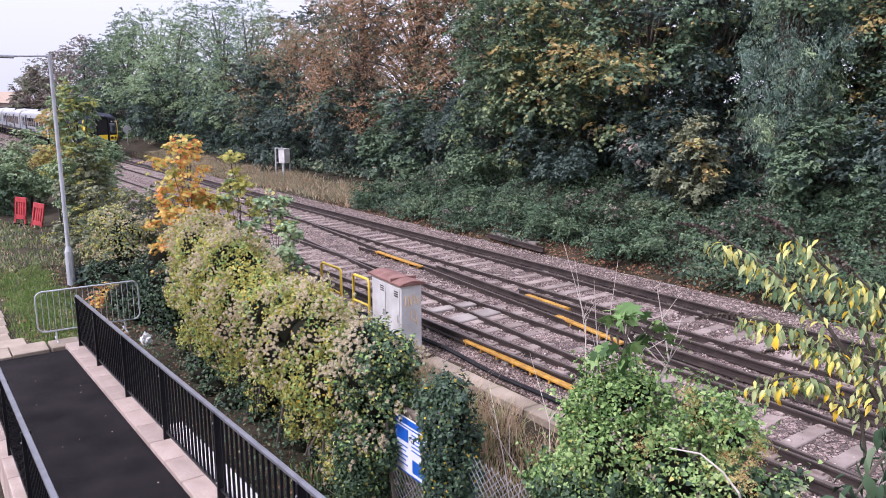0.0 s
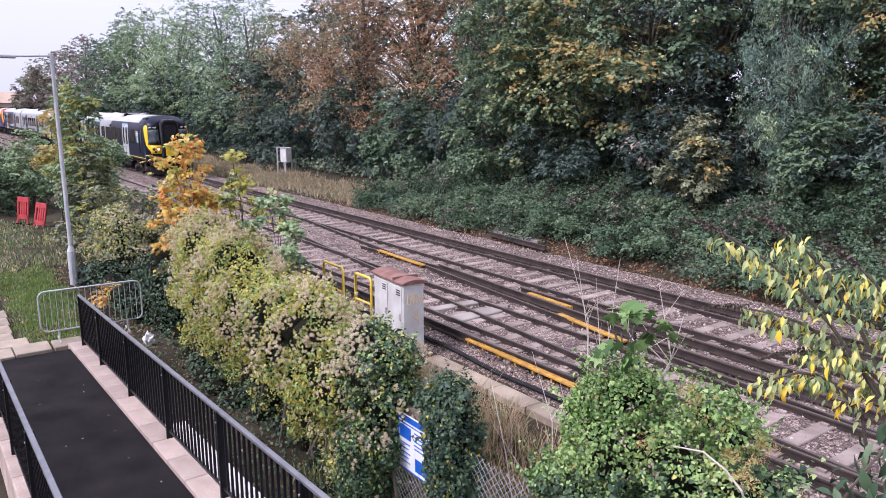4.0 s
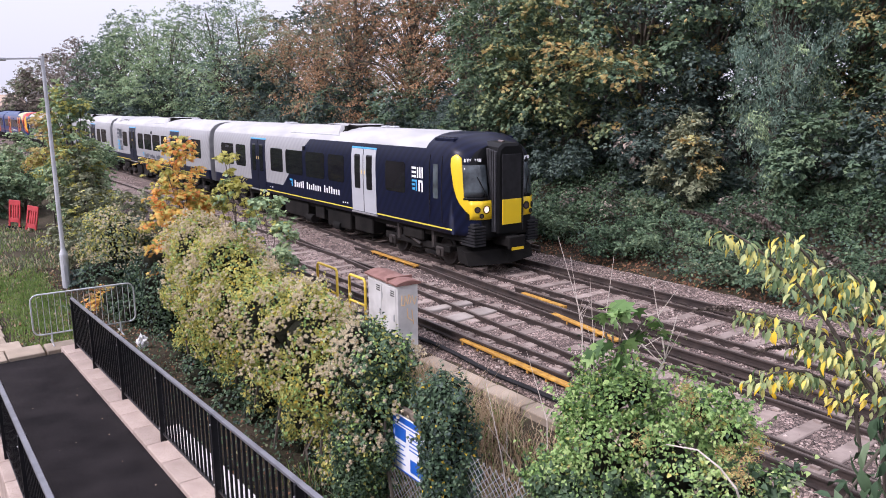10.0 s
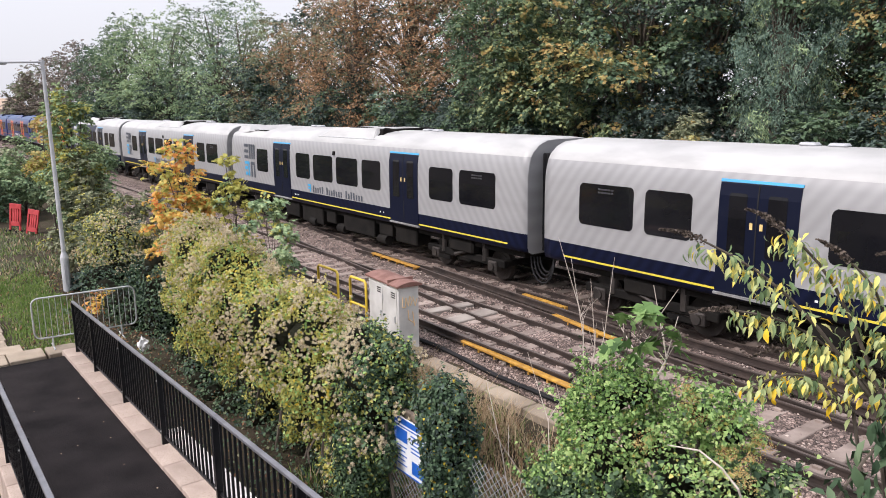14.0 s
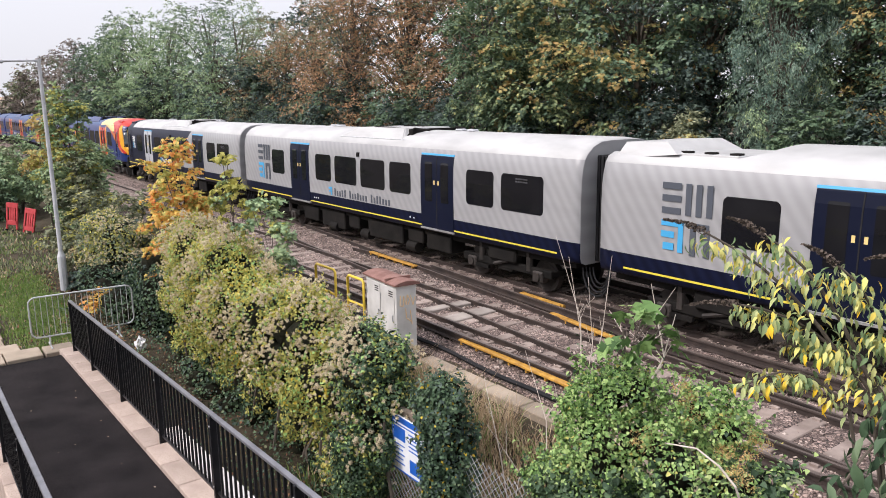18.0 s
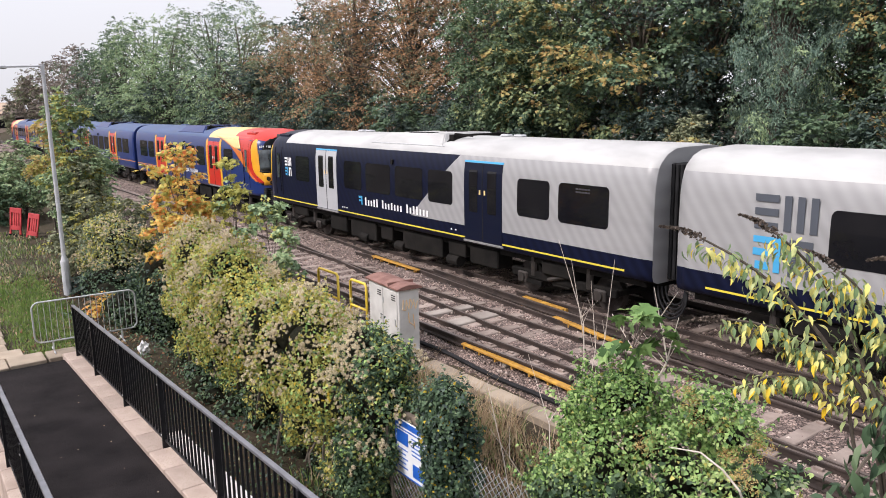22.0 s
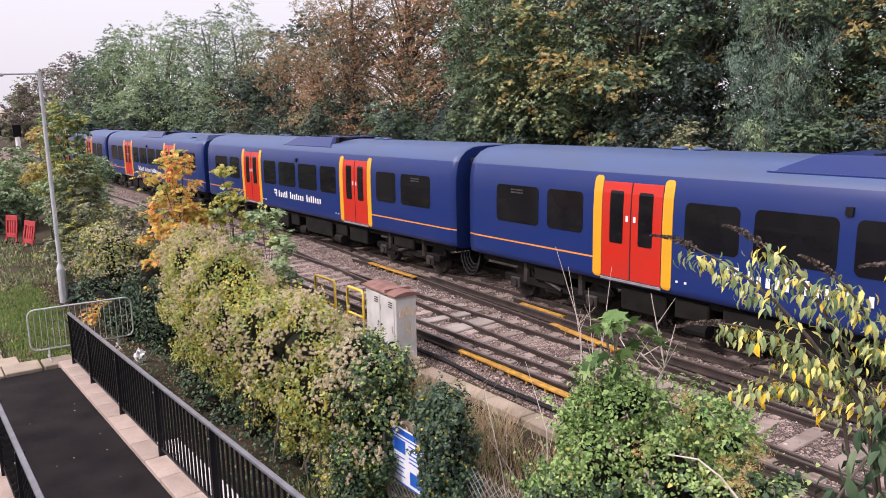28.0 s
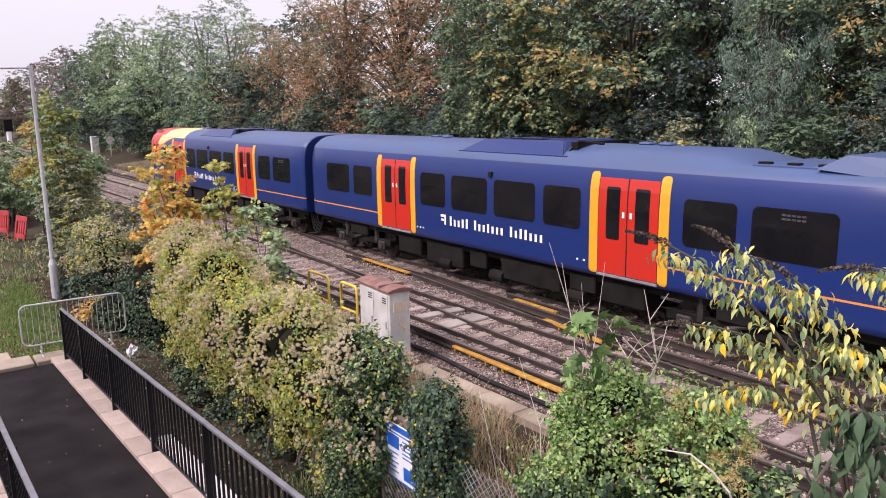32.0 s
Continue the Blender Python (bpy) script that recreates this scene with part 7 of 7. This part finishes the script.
def butterfly_bush():
    """Arching stems with long leaves and spent flower spikes; each stem sways by itself."""
    q = np.random.default_rng(17)
    root = np.array((-1.1, 3.9, -0.8))
    tips = ((-2.05, 3.08, 4.12), (-1.8, 3.25, 4.14), (-1.55, 3.4, 4.0), (-1.95, 3.2, 3.75), (-1.7, 3.35, 3.6), (-1.4, 3.5, 3.7), (-1.85, 3.2, 3.4), (-1.3, 3.3, 3.35), (-1.2, 3.2, 3.05), (-1.3, 3.6, 4.05), (-1.38, 3.1, 3.0))
    t = thing("butterfly_bush", pose(*root), "butterfly bush with yellowing leaves and spent brown spikes", "bush")
    for i, tip in enumerate(tips):
        end = np.array(tip) - root
        piv = np.array((-1.1, 3.75, 2.9 + 0.06 * i)) * 0.6 + np.array(tip) * 0.4 - root + q.normal(0, 0.06, 3)
        seg = [np.zeros(3), piv * 0.5 + np.array((0.05, 0.1, 0.1)), piv]
        V, F = tubes([(seg, [0.014, 0.011, 0.009])], 6)
        obj("lower_stem", V, F, [M["bark"]], t)
        path = [piv + (end - piv) * u + np.array((0, 0, 0.12 * math.sin(3.14 * u))) for u in np.linspace(0, 1, 7)]
        loc = [p - piv for p in path]
        V, F = tubes([(loc, list(np.linspace(0.011, 0.005, 7)))], 5)
        br = obj("branch", V, F, [M["bark"]], t)
        br.matrix_basis = pose(*piv)
        n = 185 if i not in (7, 8, 10) else 46
        u = q.random(n) ** 0.6
        P = np.array([np.interp(u, np.linspace(0, 1, 7), [p[k] for p in loc]) for k in range(3)]).T
        side = unit(n, q)
        side[:, 2] = side[:, 2] * 0.3
        P = P + side * (0.03 + 0.11 * q.random(n))[:, None] + np.array((0, 0, -0.04))
        sp = leaves("leaf_spray", P, side + np.array((0, -0.3, 0.6)), np.full(n, 0.056 if i not in (7, 8, 10) else 0.12), LONG, [G["budd" if i not in (7, 8, 10) else "ivy"]], None, br, droop=3.2, r=q)
        sp["kind"] = "stuff"
        if i in (0, 1, 2, 3, 4, 9):
            d = (loc[-1] - loc[-2])
            d = d / np.linalg.norm(d)
            m = 260
            w = q.random(m)
            SP = loc[-1] + d * (w * 0.22)[:, None] + np.array((0, 0, -0.05))[None] * (w ** 2)[:, None] + unit(m, q) * (0.018 * (1.1 - w))[:, None]
            leaves("flower_spike", SP, unit(m, q), np.full(m, 0.016), LEAF, [G["spike"]], None, br, r=q)
        BUSH.append((br, piv, i))
    return t


SHRUB = butterfly_bush()


# ------------------------------------------------------------------ what moves
def train_at(t):
    ts = [r[0] for r in TRAIN_AT]
    i = min(max(int(t), 0), len(ts) - 2)
    p0 = TRAIN_AT[max(i - 1, 0)][1] if i > 0 else 2 * TRAIN_AT[0][1] - TRAIN_AT[1][1]
    p1, p2 = TRAIN_AT[i][1], TRAIN_AT[i + 1][1]
    p3 = TRAIN_AT[i + 2][1] if i + 2 < len(ts) else 2 * p2 - p1
    u = t - ts[i]
    return 0.5 * (2 * p1 + (p2 - p0) * u + (2 * p0 - 5 * p1 + 4 * p2 - p3) * u * u + (3 * p1 - p0 - 3 * p2 + p3) * u ** 3)


def motions():
    times = [k * 0.5 for k in range(65)]
    for k, (car, turned) in enumerate(CARS):
        walk(car, [(t, pose(train_at(t) - 10.2 - 20.4 * k, TRACK_Y, 0, 0, 0, 180 if turned else 0)) for t in times])
    spin = [k / 15 for k in range(481)]
    at0 = train_at(0)
    angles = [math.degrees((train_at(t) - at0) / 0.42) for t in spin]
    for ws in WHEELS:
        x, y, z = ws.location
        s = -1 if any(c is ws.parent and turned for c, turned in CARS) else 1
        walk(ws, [(t, pose(x, y, z, 0, s * a, 0)) for t, a in zip(spin, angles)])
    # the bush leans in the train's wash, most towards the end
    lean = ((0, 0), (10, 0), (12, 0.5), (18, 0.4), (24, 0.7), (27, 0.6), (28.5, 0.9), (29.5, 1.7), (30.2, 2.4), (31, 3.6), (31.5, 3.4), (32, 2.6))
    bt, bl = zip(*lean)
    root = SHRUB.matrix_basis.translation.copy()
    walk(SHRUB, [(t, pose(*root, 0.81 * a, -0.58 * a, 0)) for t in times for a in (float(np.interp(t, bt, bl)) + 0.12 * math.sin(2.1 * t),)])
    spray = ((0, 0), (10, 0), (11, -9), (14, -12), (24, -10), (26, -4), (27.5, 3), (29, 6), (30, 12), (31, 22), (32, 20))
    st, sl = zip(*spray)
    foot = SYCAMORE.matrix_basis.translation.copy()
    walk(SYCAMORE, [(t, pose(*foot, 0.81 * a, -0.58 * a, 0)) for t in times for a in (float(np.interp(t, st, sl)) + 1.5 * math.sin(2.7 * t),)])
    for br, piv, i in BUSH:
        walk(br, [(t, pose(*piv, 2.0 * math.sin(1.1 * t + i), 2.2 * math.sin(0.83 * t + 1.7 * i), 2.5 * math.sin(0.6 * t + 0.9 * i))) for t in times])


motions()
